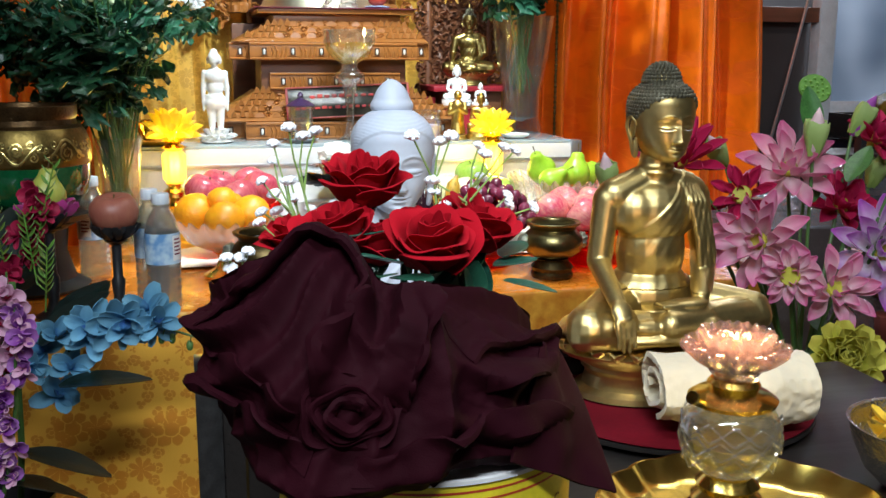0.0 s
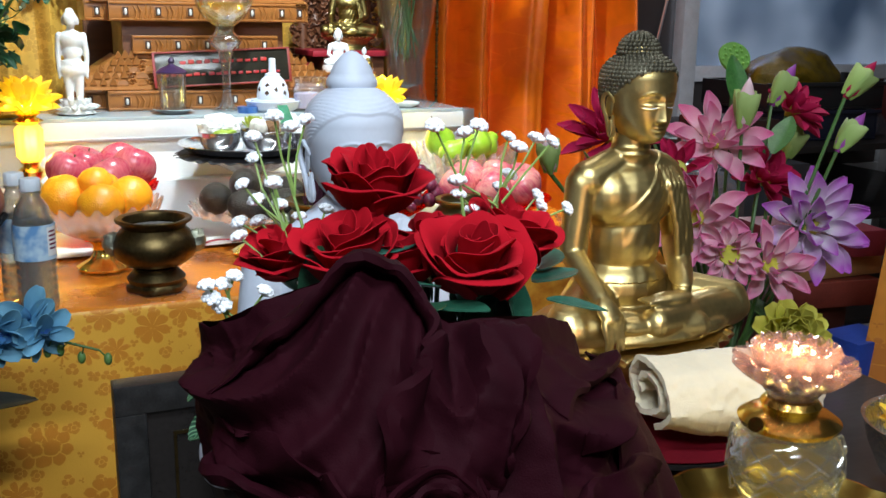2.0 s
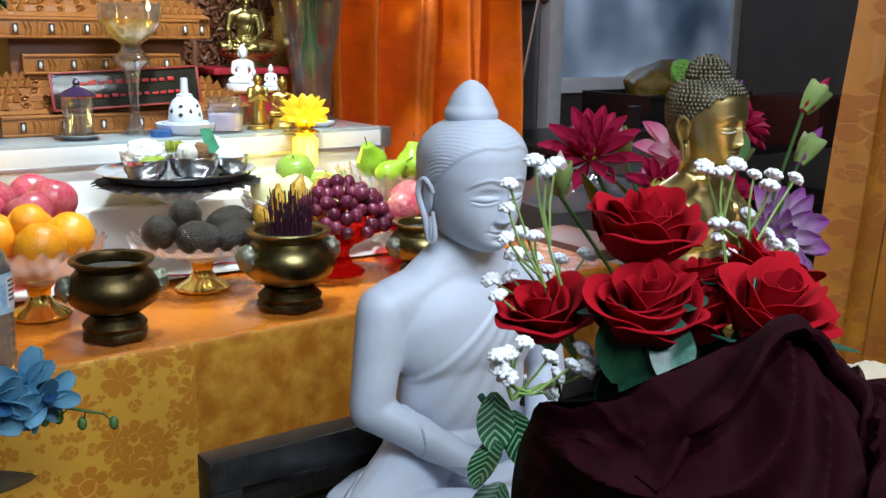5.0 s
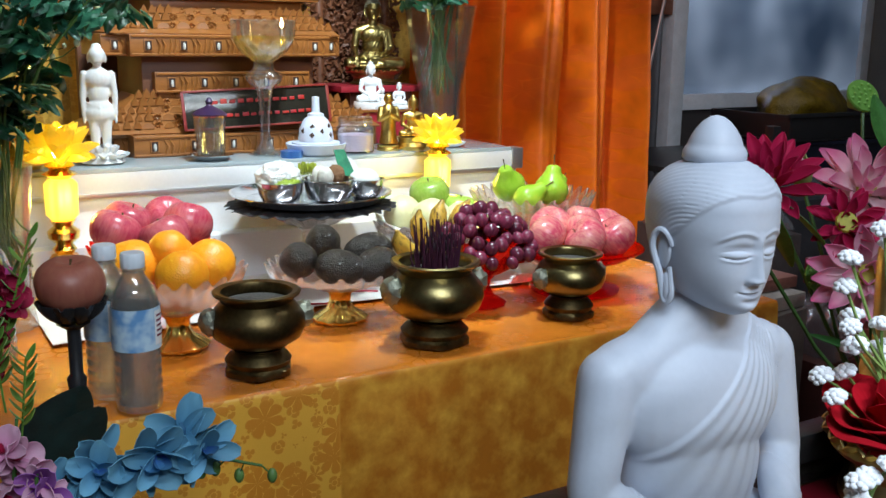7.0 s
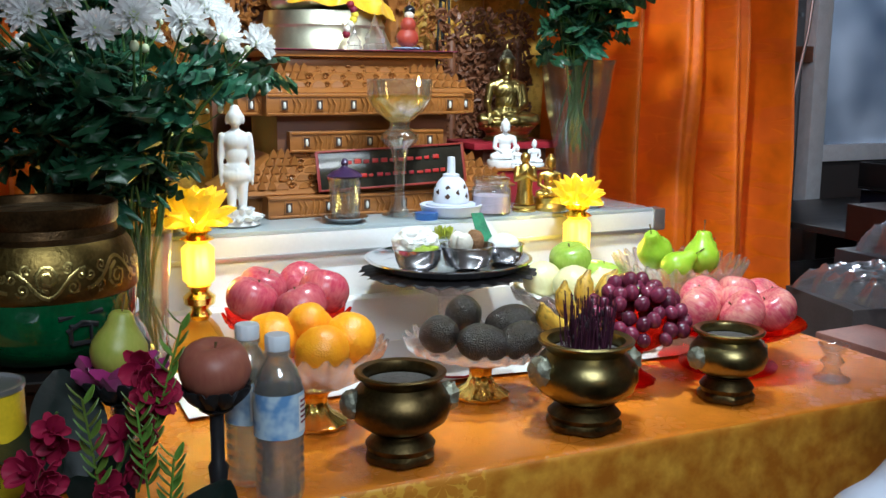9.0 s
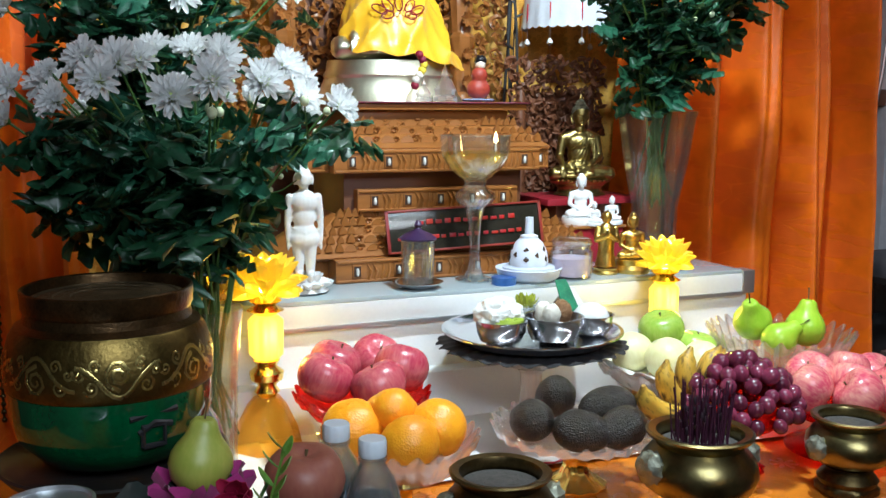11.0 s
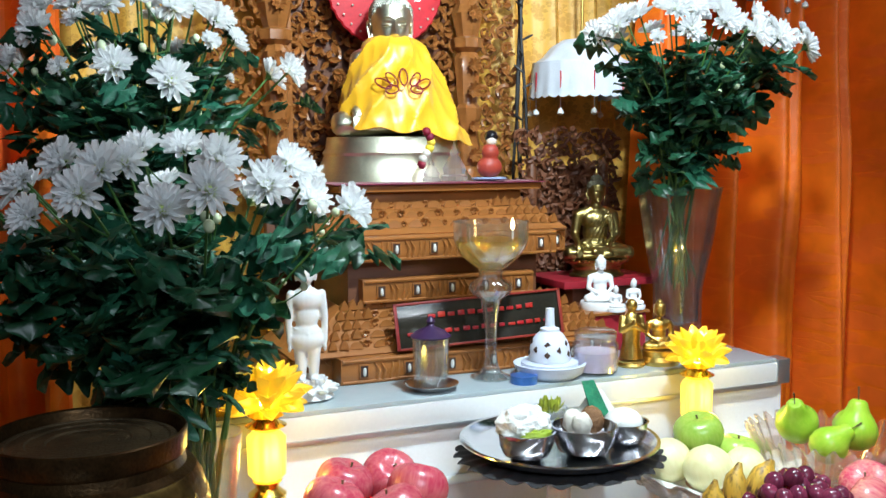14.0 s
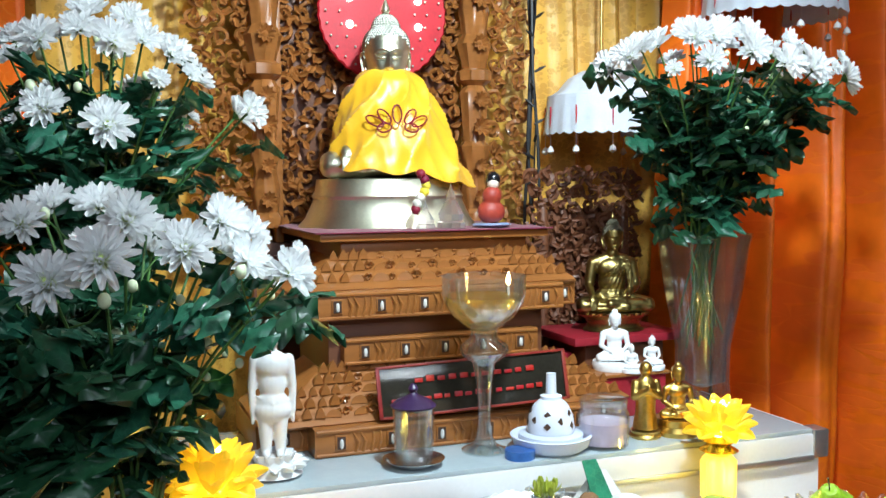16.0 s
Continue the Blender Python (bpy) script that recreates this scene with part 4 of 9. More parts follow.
def put_fruit(kind, x, y, z, R, tilt=None, label="", group="", shape="apple", skin=None):
    key = (kind, shape, skin.name)
    tz = tilt if tilt is not None else (rng.uniform(-35, 35), rng.uniform(-35, 35), rng.uniform(0, 360))
    t = empty(kind, (x, y, z), 0, label, kind, group)
    t.matrix_basis = pose(x, y, z, *tz)
    if key not in fruit_meshes:
        if shape == "apple":
            b = round_fruit(1.0, 0.24, 0.95)
        elif shape == "orange":
            b = round_fruit(1.0, 0.035, 0.96, 0.02)
        elif shape == "pear":
            b = lathe([(0.0, -0.93), (0.3, -0.96), (0.6, -0.84), (0.87, -0.55), (1.0, -0.12), (0.95, 0.25), (0.78, 0.55), (0.58, 0.82), (0.47, 1.05), (0.42, 1.25), (0.30, 1.38), (0.12, 1.40), (0.0, 1.34)], 26, lambda a, i: 1 + 0.03 * math.sin(3 * a + i * 0.7))
        elif shape == "avocado":
            b = ball((0, 0, 0), (1.0, 1.0, 1.65), None, 32, 24, lambda v: (1 - 0.26 * max(0, v.z) ** 1.3) * (1 + 0.018 * noise.noise(v * 7) + 0.012 * noise.noise(v * 15)) * (1 + 0.03 * noise.noise(v * 2)))
        fruit_meshes[key] = mesh_of(b, skin)
    body = part("body", fruit_meshes[key], None, t, m=Matrix.Scale(R, 4))
    if shape in ("apple", "pear"):
        part("stem", fruit_meshes.setdefault("stem_" + shape, mesh_of(tube([(0, 0, 0.5 if shape == "apple" else 1.3), (0.03, 0, 0.66 if shape == "apple" else 1.6), (0.07, 0.02, 0.80 if shape == "apple" else 2.0)], [0.03, 0.028, 0.045], 6), STEM)), None, t, m=Matrix.Scale(R, 4))
    elif shape == "orange":
        part("stem_scar", fruit_meshes.setdefault("scar", mesh_of(ball((0, 0, 0.93), (0.09, 0.09, 0.04), None, 8, 6), M("stem_scar", (0.25, 0.35, 0.08), 0.7))), None, t, m=Matrix.Scale(R, 4))
    return t


# oranges in a glass bowl
OX, OY = 0.190, 2.030
footed_bowl(OX, OY, 0.105, 0.118, GLASS_PINK, GILT, "scalloped pressed-glass fruit bowl on a gilt foot")
for dx, dy, dz, R in ((-0.058, 0.022, 0.125, 0.0415), (-0.002, -0.045, 0.118, 0.040), (0.050, -0.012, 0.124, 0.0405), (0.006, 0.050, 0.124, 0.040), (-0.006, 0.010, 0.150, 0.030)):
    put_fruit("orange", OX + dx, OY + dy, TOP + dz, R, None, "ripe orange piled in the glass bowl", "oranges in the bowl", "orange", ORANGE_SKIN)

# pink apples in a red glass dish
PX, PY = 0.215, 2.265
footed_bowl(PX, PY, 0.105, 0.110, GLASS_RED, GLASS_RED, "red glass dish on a foot, heaped with apples", 18)
for dx, dy, dz, R in ((-0.062, -0.010, 0.142, 0.043), (0.010, -0.055, 0.134, 0.043), (0.062, -0.008, 0.144, 0.043), (-0.028, 0.050, 0.146, 0.042), (0.042, 0.055, 0.146, 0.041)):
    put_fruit("apple", PX + dx, PY + dy, TOP + dz, R, (rng.uniform(10, 55), rng.uniform(-30, 30), rng.uniform(0, 360)), "large pink apple in the red glass dish", "pink apples", "apple", APPLE_PINK)

# avocados
AX, AY = 0.472, 2.050
footed_bowl(AX, AY, 0.122, 0.092, GLASS_PINK, GILT, "wide pressed-glass bowl with fluted sides on a gilt foot", 24)
for dx, dy, dz, a in ((-0.070, -0.012, 0.114, (15, -70, 70)), (-0.004, 0.040, 0.128, (25, -52, 40)), (0.068, 0.000, 0.116, (10, 78, -20)), (-0.022, -0.056, 0.106, (5, -82, -18)), (0.052, -0.060, 0.104, (5, 84, 22))):
    put_fruit("avocado", AX + dx - 0.008, AY + dy, TOP + dz - 0.002, 0.0300, a, "dark rough-skinned avocado in the glass bowl", "avocados", "avocado", AVOCADO)

# grapes and bananas on a red glass stand
GX, GY = 0.735, 2.020
footed_bowl(GX, GY, 0.090, 0.098, GLASS_RED, GLASS_RED, "red glass fruit stand with a fluted rim", 20)
gr = empty("grapes", (GX, GY, TOP + 0.1), 0, "bunch of dark purple grapes on the red glass stand", "grapes")
gm = mesh_of(ball((0, 0, 0), (0.0125, 0.0125, 0.0138), None, 16, 10), GRAPE)
r = random.Random(11)
spots = []
for i in range(900):
    a, q = r.uniform(0, TAU), math.sqrt(r.random())
    x, y = 0.100 * q * math.cos(a) - 0.005, 0.075 * q * math.sin(a) - 0.02
    z = 0.078 * (1 - q ** 2.2) * r.uniform(0.7, 1.0) + 0.004 - 0.012 * max(0, q - 0.8) * 5
    if all((x - p[0]) ** 2 + (y - p[1]) ** 2 + (z - p[2]) ** 2 > 0.0195 ** 2 for p in spots):
        spots.append((x, y, z))
for p in spots[:105]:
    part("grape", gm, None, gr, m=Matrix.Translation(p) @ rot(r.uniform(-40, 40), r.uniform(-40, 40), 0) @ Matrix.Scale(r.uniform(0.85, 1.1), 4))
b = bmesh.new()
for i in range(9):
    a = TAU * i / 9
    tube([(0, -0.02, 0.066), (0.018 * math.cos(a), -0.02 + 0.016 * math.sin(a), 0.068), (0.03 * math.cos(a), -0.02 + 0.026 * math.sin(a), 0.058)], 0.0013, 5, b)
part("stalk", b, M("grape_stalk", (0.35, 0.38, 0.12), 0.6), gr)
BANANA = fruit("banana_skin", (0.72, 0.42, 0.05), (0.10, 0.05, 0.02), 0.5, (0.15, 0.08, 0.03), thr=(0.47, 0.60), unit=1.0)
ban = empty("bananas", (GX - 0.06, GY + 0.045, TOP + 0.105), 0, "hand of ripe spotted bananas beside the grapes", "bananas")
for i, (bx, by, ty, tx) in enumerate(((-0.030, -0.030, -48, 10), (-0.012, -0.022, -24, 4), (0.010, -0.012, -4, -2), (0.026, 0.004, 18, 4), (0.030, 0.022, 38, -6))):
    L = 0.112
    pts, rad = [], []
    for k in range(13):
        q = k / 12
        pts.append((0.034 * math.sin(q * 2.5) - 0.02, 0, L * q))
        rad.append(0.0172 * (math.sin(math.pi * min(0.95, 0.12 + 0.80 * q)) ** 0.42) * (0.5 if k == 0 else 1) * (0.32 if k == 12 else 0.6 if k == 11 else 1))
    part("banana", tube(pts, rad, 12), BANANA, ban, m=Matrix.Translation((bx, by, -0.028)) @ rot(tx, ty, 0) @ rot(0, 0, 160 + 12 * i))

# apples on a red plate stand
RX, RY = 0.955, 2.025
t = empty("plate_stand", (RX, RY, TOP), 0, "broad red plastic plate on a foot, heaped with apples", "fruit stand", "fruit stands")
part("foot", lathe([(0.085, 0.0), (0.086, 0.004), (0.06, 0.012), (0.035, 0.025), (0.03, 0.05), (0.045, 0.062), (0.0, 0.063)], 48), GLASS_RED, t)
part("plate", lathe([(0.03, 0.064), (0.10, 0.066), (0.125, 0.080), (0.130, 0.084), (0.128, 0.086), (0.118, 0.078), (0.095, 0.071), (0.0, 0.069)], 64), GLASS_RED, t)
for dx, dy, dz, R in ((-0.075, -0.005, 0.108, 0.041), (-0.020, -0.055, 0.108, 0.041), (0.052, -0.050, 0.106, 0.041), (-0.035, 0.035, 0.118, 0.040), (0.030, 0.022, 0.125, 0.036), (0.085, 0.015, 0.108, 0.041), (0.01, -0.01, 0.112, 0.038)):
    put_fruit("apple", RX + dx, RY + dy, TOP + dz, R, (rng.uniform(15, 65), rng.uniform(-30, 30), rng.uniform(0, 360)), "rosy striped apple on the red plate", "rosy apples", "apple", APPLE_RED)

# green pears in a fluted glass bowl
QX, QY = 0.968, 2.190
footed_bowl(QX, QY, 0.125, 0.160, GLASS_PINK, GLASS_PINK, "clear pressed-glass bowl with a spiky fluted rim", 30)
for dx, dy, dz, R, a, s in ((-0.045, 0.02, 0.138, 0.034, (10, -35, 20), "pear"), (0.015, -0.045, 0.136, 0.034, (4, 4, 60), "pear"), (-0.045, -0.05, 0.120, 0.03, (20, 50, 0), "pear"), (0.055, 0.0, 0.125, 0.031, (-15, 60, 10), "pear")):
    put_fruit("pear", QX + dx, QY + dy, TOP + 0.040 + dz, R, a, "fresh green pear with its stem", "green pears", s, PEAR_SKIN)

# green apples and pale pears in a low dish
HX, HY = 0.765, 2.245
footed_bowl(HX, HY, 0.115, 0.105, GLASS_PINK, GLASS_PINK, "clear glass dish on a foot with a paper doily", 22)
for dx, dy, dz, R, k in ((0.005, 0.02, 0.163, 0.040, 0), (0.055, -0.012, 0.132, 0.037, 0), (-0.065, 0.005, 0.130, 0.037, 1), (-0.030, -0.048, 0.128, 0.038, 1), (0.035, -0.055, 0.122, 0.034, 1), (0.04, 0.06, 0.13, 0.036, 1)):
    put_fruit("apple" if not k else "pear", HX + dx, HY + dy, TOP + dz, R, (rng.uniform(-14, 14), rng.uniform(-14, 14), rng.uniform(0, 360)), "green apple in the glass dish" if not k else "pale yellow round pear in the glass dish", "green apples" if not k else "pale pears", "apple" if not k else "orange", APPLE_GREEN if not k else PALE_PEAR)


def doily_f(u, v):
    a, q = TAU * u, 0.05 + 0.085 * v
    return Vector((q * math.cos(a) * (1 + 0.04 * v * math.sin(16 * a)), q * math.sin(a) * (1 + 0.04 * v * math.sin(16 * a)), 0.0 + 0.03 * v + 0.006 * v * math.sin(16 * a)))


thing("doily", thicken(sheet(128, 6, doily_f), 0.0006), PAPER, (HX + 0.02, HY - 0.01, TOP + 0.085), "scalloped white paper doily under the green apples", "doily")

# tray of small dishes on a glass stand
TX, TY, TZ = 0.522, 2.285, 1.128
footed_bowl(TX, TY, 0.105, TZ - TOP - 0.008, GLASS_PINK, GLASS_PINK, "clear pressed-glass stand carrying the steel tray", 26, lift=0.062)
thing("lace_mat", thicken(sheet(160, 4, lambda u, v: Vector(((0.09 + 0.060 * v) * math.cos(TAU * u) * (1 + 0.09 * v * abs(math.sin(13 * TAU * u))), (0.09 + 0.056 * v) * math.sin(TAU * u) * (1 + 0.09 * v * abs(math.sin(13 * TAU * u))), -0.007 * v * v + 0.002 * v * math.sin(31 * TAU * u)))), 0.0008),
      M("black_lace", (0.02, 0.018, 0.02), 0.7), (TX, TY, TZ - 0.004), "black lace mat hanging over the stand's rim", "mat")
tray = thing("tray", lathe([(0.0, 0.0), (0.125, 0.0), (0.137, 0.004), (0.149, 0.016), (0.153, 0.016), (0.1525, 0.018), (0.147, 0.018), (0.135, 0.006), (0.124, 0.003), (0.0, 0.003)], 72), SILVER, (TX, TY, TZ - 0.003), "round polished steel tray with small bowls", "tray")


def steel_bowl(x, y, label, R=0.042, h=0.040):
    t = empty("bowl", (x, y, TZ + 0.0005), 0, label, "bowl", "small steel bowls")
    part("body", lathe([(0.022, 0.0), (R * 0.8, 0.006), (R * 0.95, h * 0.5), (R, h), (R + 0.002, h + 0.001), (R - 0.001, h + 0.001), (R * 0.9, h * 0.5), (R * 0.74, 0.008), (0.0, 0.006)], 40), SILVER, t)
    return t


RICE = M("rice", (0.82, 0.81, 0.77), 0.6, var=0.08, fine=500, bump=0.8, dist=0.003)
bw = steel_bowl(TX - 0.073, TY - 0.030, "steel bowl heaped with white rice and greens")
part("rice", ball((0, 0.008, 0.046), (0.041, 0.034, 0.030), None, 48, 32, lambda v: 1 + 0.16 * noise.noise(v * 3) + 0.12 * noise.noise(v * 8) + 0.06 * noise.noise(v * 20)), RICE, bw)
part("pickle", ball((0.004, -0.024, 0.038), (0.026, 0.012, 0.010), None, 20, 12, lambda v: 1 + 0.4 * noise.noise(v * 4)), M("pickled_greens", (0.32, 0.42, 0.03), 0.5, fine=300, bump=0.7), bw)
bw = steel_bowl(TX + 0.016, TY - 0.045, "steel bowl with pieces of brown cake and bread", 0.048, 0.042)
for i, (dx, dy, a, c) in enumerate(((-0.014, 0.008, 20, 0), (0.016, -0.004, -30, 1), (0.020, 0.014, 60, 1), (-0.012, -0.014, 10, 0))):
    part("cake_piece", ball((dx, dy, 0.048), (0.015, 0.013, 0.018), None, 12, 10, lambda v: (1.25 - 0.25 * max(abs(v.x), abs(v.y), abs(v.z))) * (1 + 0.18 * noise.noise(v * 5 + Vector((i, 0, 0))))), M("cake_cream", (0.75, 0.70, 0.60), 0.7, bump=0.6) if not c else M("cake_brown", (0.24, 0.12, 0.05), 0.85, bump=0.9, dist=0.004), bw)
bw = steel_bowl(TX + 0.098, TY - 0.028, "steel bowl holding a white steamed bun", 0.037, 0.035)
part("bun", ball((0, 0, 0.033), (0.030, 0.030, 0.022), None, 20, 12), RICE, bw)
cup = empty("cup", (TX + 0.015, TY + 0.055, TZ + 0.0005), 0, "small clear glass cup with salad greens", "cup")
part("body", lathe([(0.02, 0.0), (0.026, 0.03), (0.028, 0.046), (0.0265, 0.046), (0.0245, 0.03), (0.018, 0.004), (0.0, 0.004)], 32), GLASS, cup)
b = bmesh.new()
r = random.Random(3)
for i in range(26):
    a = r.uniform(0, TAU)
    petal(0.022, 0.008, 0.6, 0.6, 0.4, 2, 4, b, Matrix.Translation((0.012 * math.cos(a), 0.012 * math.sin(a), 0.038)) @ rot(0, 0, r.uniform(0, 360)) @ rot(r.uniform(10, 60), 0, 0))
part("leaf_filling", b, M("salad", (0.45, 0.5, 0.05), 0.5, rnd=0), cup)
rice = empty("rice_parcel", (TX + 0.098, TY + 0.050, TZ + 0.0005), 0, "white wrapped rice parcel with a green leaf", "parcel")
b = bmesh.new()
vs = [b.verts.new(p) for p in ((-0.048, -0.03, 0), (0.048, -0.032, 0), (0.045, 0.035, 0), (-0.045, 0.035, 0), (0.0, 0.0, 0.085))]
for q in ((0, 1, 4), (1, 2, 4), (2, 3, 4), (3, 0, 4)):
    b.faces.new([vs[i] for i in q])
b.faces.new([vs[3], vs[2], vs[1], vs[0]])
bmesh.ops.bevel(b, geom=b.edges[:] + b.verts[:], offset=0.007, segments=3, affect="EDGES")
part("wrapper", b, PAPER, rice)
part("leaf", thicken(sheet(8, 10, lambda u, v: Vector((-0.008 + 0.034 * (u - 0.5) * (1 - 0.35 * v) - 0.010 * v, -0.036 + 0.033 * v, 0.022 + 0.062 * v))), 0.002), leafy("parcel_leaf", (0.02, 0.16, 0.06), (0.1, 0.3, 0.1)), rice)

# water bottles
LABEL = G("bottle_label")
lz = LABEL.n("ShaderNodeSeparateXYZ")
LABEL.link(LABEL.co, lz.inputs[0])
f = LABEL.ramp(LABEL.noise(38.0, 2.0), 0.42, 0.58)
LABEL.set(col=LABEL.mix(f, (0.16, 0.34, 0.62), (0.55, 0.70, 0.82)), rough=0.3)
PET = crystal("thin_plastic", (0.97, 0.99, 1.0), 1.0, 0.16, 0.05)
CAPM = M("white_cap", (0.78, 0.84, 0.90), 0.4, var=0.05, rnd=0)


def bottle(x, y, label, rz=0.0):
    t = empty("water_bottle", (x, y, TOP), rz, label, "bottle", "water bottles")
    prof = [(0.020, 0.0), (0.0275, 0.004), (0.029, 0.012)]
    for k in range(5):
        z = 0.018 + 0.014 * k
        prof += [(0.0295, z), (0.0295, z + 0.007), (0.0278, z + 0.0105)]
    prof += [(0.0298, 0.092), (0.0298, 0.138), (0.0285, 0.146), (0.023, 0.163), (0.0135, 0.178), (0.0125, 0.184), (0.0120, 0.184), (0.0130, 0.177), (0.0222, 0.162), (0.0275, 0.146), (0.0285, 0.012), (0.0, 0.006)]
    part("body", lathe(prof, 40), PET, t)
    part("water", lathe([(0.0, 0.007), (0.0272, 0.013), (0.0272, 0.150), (0.0225, 0.160), (0.0, 0.160)], 32), WATER, t)
    part("label", lathe([(0.0304, 0.084), (0.0304, 0.138)], 40, closed=True, bm=None), LABEL.mat, t, "pale blue printed paper label")
    pane = part("white_panel", sheet(10, 2, lambda u, v: Vector((0.0308 * math.cos(-1.15 + 0.75 * u), 0.0308 * math.sin(-1.15 + 0.75 * u), 0.090 + 0.044 * v))), PAPER, t)
    for k in range(5):
        part("print_bar", sheet(6, 1, lambda u, v: Vector((0.0311 * math.cos(-1.05 + (0.45 + 0.1 * (k % 2)) * u), 0.0311 * math.sin(-1.05 + (0.45 + 0.1 * (k % 2)) * u), 0.1 + 0.0065 * k + 0.0028 * v))), M("label_ink", (0.2, 0.03, 0.06), 0.5), t)
    part("neck_ring", lathe([(0.0125, 0.181), (0.0155, 0.182), (0.0155, 0.185), (0.0125, 0.186)], 30), PET, t)
    part("cap", lathe([(0.0145, 0.187), (0.0150, 0.188), (0.0150, 0.203), (0.0138, 0.2055), (0.0, 0.206)], 48, flute(36, 0.015)), CAPM, t)
    return t


bottle(0.073, 1.795, "clear plastic water bottle with a blue and white label", 10)
bottle(0.052, 1.858, "clear plastic water bottle with a pale blue label", -35)
bottle(-0.065, 2.06, "clear plastic water bottle with a pale blue label", -70)


# lotus lamps
def lotus_lamp(x, y, R, label):
    t = empty("lotus_lamp", (x, y, TOP), rng.uniform(0, 40), label, "lamp", "glowing lotus lamps")
    part("base", lathe([(0.056, 0.0), (0.058, 0.006), (0.050, 0.040), (0.034, 0.072), (0.022, 0.086), (0.0, 0.087)], 8), GLASS_AMBER, t)
    part("lower_stem", lathe([(0.014, 0.0875), (0.021, 0.096), (0.014, 0.106), (0.026, 0.116), (0.028, 0.128), (0.016, 0.138), (0.022, 0.148), (0.0, 0.149)], 16), GILT, t)
    part("glowing_stem", lathe([(0.018, 0.1495), (0.025, 0.157), (0.026, 0.212), (0.019, 0.220), (0.0, 0.221)], 48, flute(8, 0.10)), glow("lamp_stem", (1.0, 0.70, 0.06), 1.6, (1.0, 0.6, 0.1)), t)
    part("collar", lathe([(0.015, 0.2215), (0.030, 0.229), (0.016, 0.237), (0.026, 0.244), (0.018, 0.251), (0.0, 0.252)], 24), GILT, t)
    part("core", ball((0, 0, 0.272), (0.014, 0.014, 0.016), None, 16, 10), LAMP_CORE, t)
    for layer, (n, L, W, tilt, z) in enumerate(((7, R * 0.80, R * 0.46, -12, 0.253), (8, R * 0.95, R * 0.46, 12, 0.254), (8, R * 1.02, R * 0.44, 34, 0.256), (7, R * 0.98, R * 0.40, 52, 0.258), (5, R * 0.80, R * 0.34, 68, 0.259))):
        me = mesh_of(thicken(petal(L, W, 0.75, 0.24, 0.70, 6, 9, widest=0.50), 0.001), LAMP_GOLD)
        for k in range(n):
            part("petal", me, None, t, m=Matrix.Translation((0, 0, z)) @ rot(0, 0, 360 * (k + 0.5 * (layer % 2)) / n + rng.uniform(-4, 4)) @ Matrix.Translation((0, 0.010, 0)) @ rot(tilt + rng.uniform(-4, 4), 0, 0))
    lamp("lamp_glow", "POINT", 2.4, (1.0, 0.86, 0.34), Matrix.Translation((x, y, TOP + 0.290)), radius=0.010)
    return t


lotus_lamp(0.090, 2.375, 0.066, "glowing yellow lotus lamp on an amber glass stem")
lotus_lamp(0.853, 2.378, 0.056, "glowing yellow lotus lamp on an amber glass stem")
lamp("lamp_glow", "POINT", 0.60, (1.0, 0.74, 0.12), Matrix.Translation((0.090, 2.325, TOP + 0.19)), radius=0.02)
lamp("lamp_glow", "POINT", 0.60, (1.0, 0.74, 0.12), Matrix.Translation((0.853, 2.325, TOP + 0.19)), radius=0.02)

# ---- things on the white ledge ----
tum = empty("glass_tumbler", (0.394, 2.485, LEDGE), 0, "lidded water glass standing on a steel saucer", "glass")
part("saucer", lathe([(0.0, 0.0), (0.026, 0.0), (0.044, 0.010), (0.046, 0.012), (0.043, 0.012), (0.026, 0.003), (0.0, 0.003)], 40), SILVER, tum)
part("body", lathe([(0.024, 0.0035), (0.027, 0.006), (0.029, 0.04), (0.031, 0.088), (0.0295, 0.088), (0.0275, 0.04), (0.024, 0.012), (0.0, 0.010)], 70, lambda a, i: 1 + (0.03 * math.sin(14 * a) if i in (1, 2) else 0)), GLASS, tum)
part("water", lathe([(0.0, 0.011), (0.0238, 0.0125), (0.0272, 0.04), (0.029, 0.076), (0.0, 0.076)], 32), WATER, tum)
part("lid", lathe([(0.033, 0.0885), (0.034, 0.091), (0.024, 0.099), (0.008, 0.106), (0.005, 0.110), (0.0075, 0.115), (0.004, 0.122), (0.0, 0.124)], 40), M("purple_lid", (0.045, 0.02, 0.07), 0.3), tum)

cs = empty("oil_lamp", (0.522, 2.520, LEDGE), 0, "tall clear glass goblet oil lamp with a lit wick", "oil lamp")
part("stem", lathe([(0.036, 0.0), (0.036, 0.003), (0.020, 0.010), (0.013, 0.022), (0.0100, 0.045), (0.0105, 0.080), (0.0130, 0.110), (0.0170, 0.132), (0.0190, 0.139), (0.0320, 0.148), (0.0380, 0.157), (0.0360, 0.166), (0.0230, 0.176), (0.0200, 0.182), (0.0210, 0.190), (0.0, 0.1905)], 48), GLASS_THICK, cs)
part("cup", lathe([(0.021, 0.191), (0.030, 0.197), (0.048, 0.212), (0.060, 0.230), (0.0645, 0.244), (0.0650, 0.273), (0.0665, 0.274), (0.0632, 0.2735), (0.0622, 0.245), (0.058, 0.232), (0.046, 0.2155), (0.029, 0.201), (0.0, 0.198)], 64), GLASS_THICK, cs)
part("oil", lathe([(0.0, 0.1985), (0.0285, 0.2015), (0.0455, 0.2160), (0.0575, 0.2325), (0.0612, 0.243), (0.0, 0.243)], 48), OIL, cs)
part("wick", tube([(0.036, -0.012, 0.225), (0.036, -0.012, 0.258)], 0.002, 6), PAPER, cs)
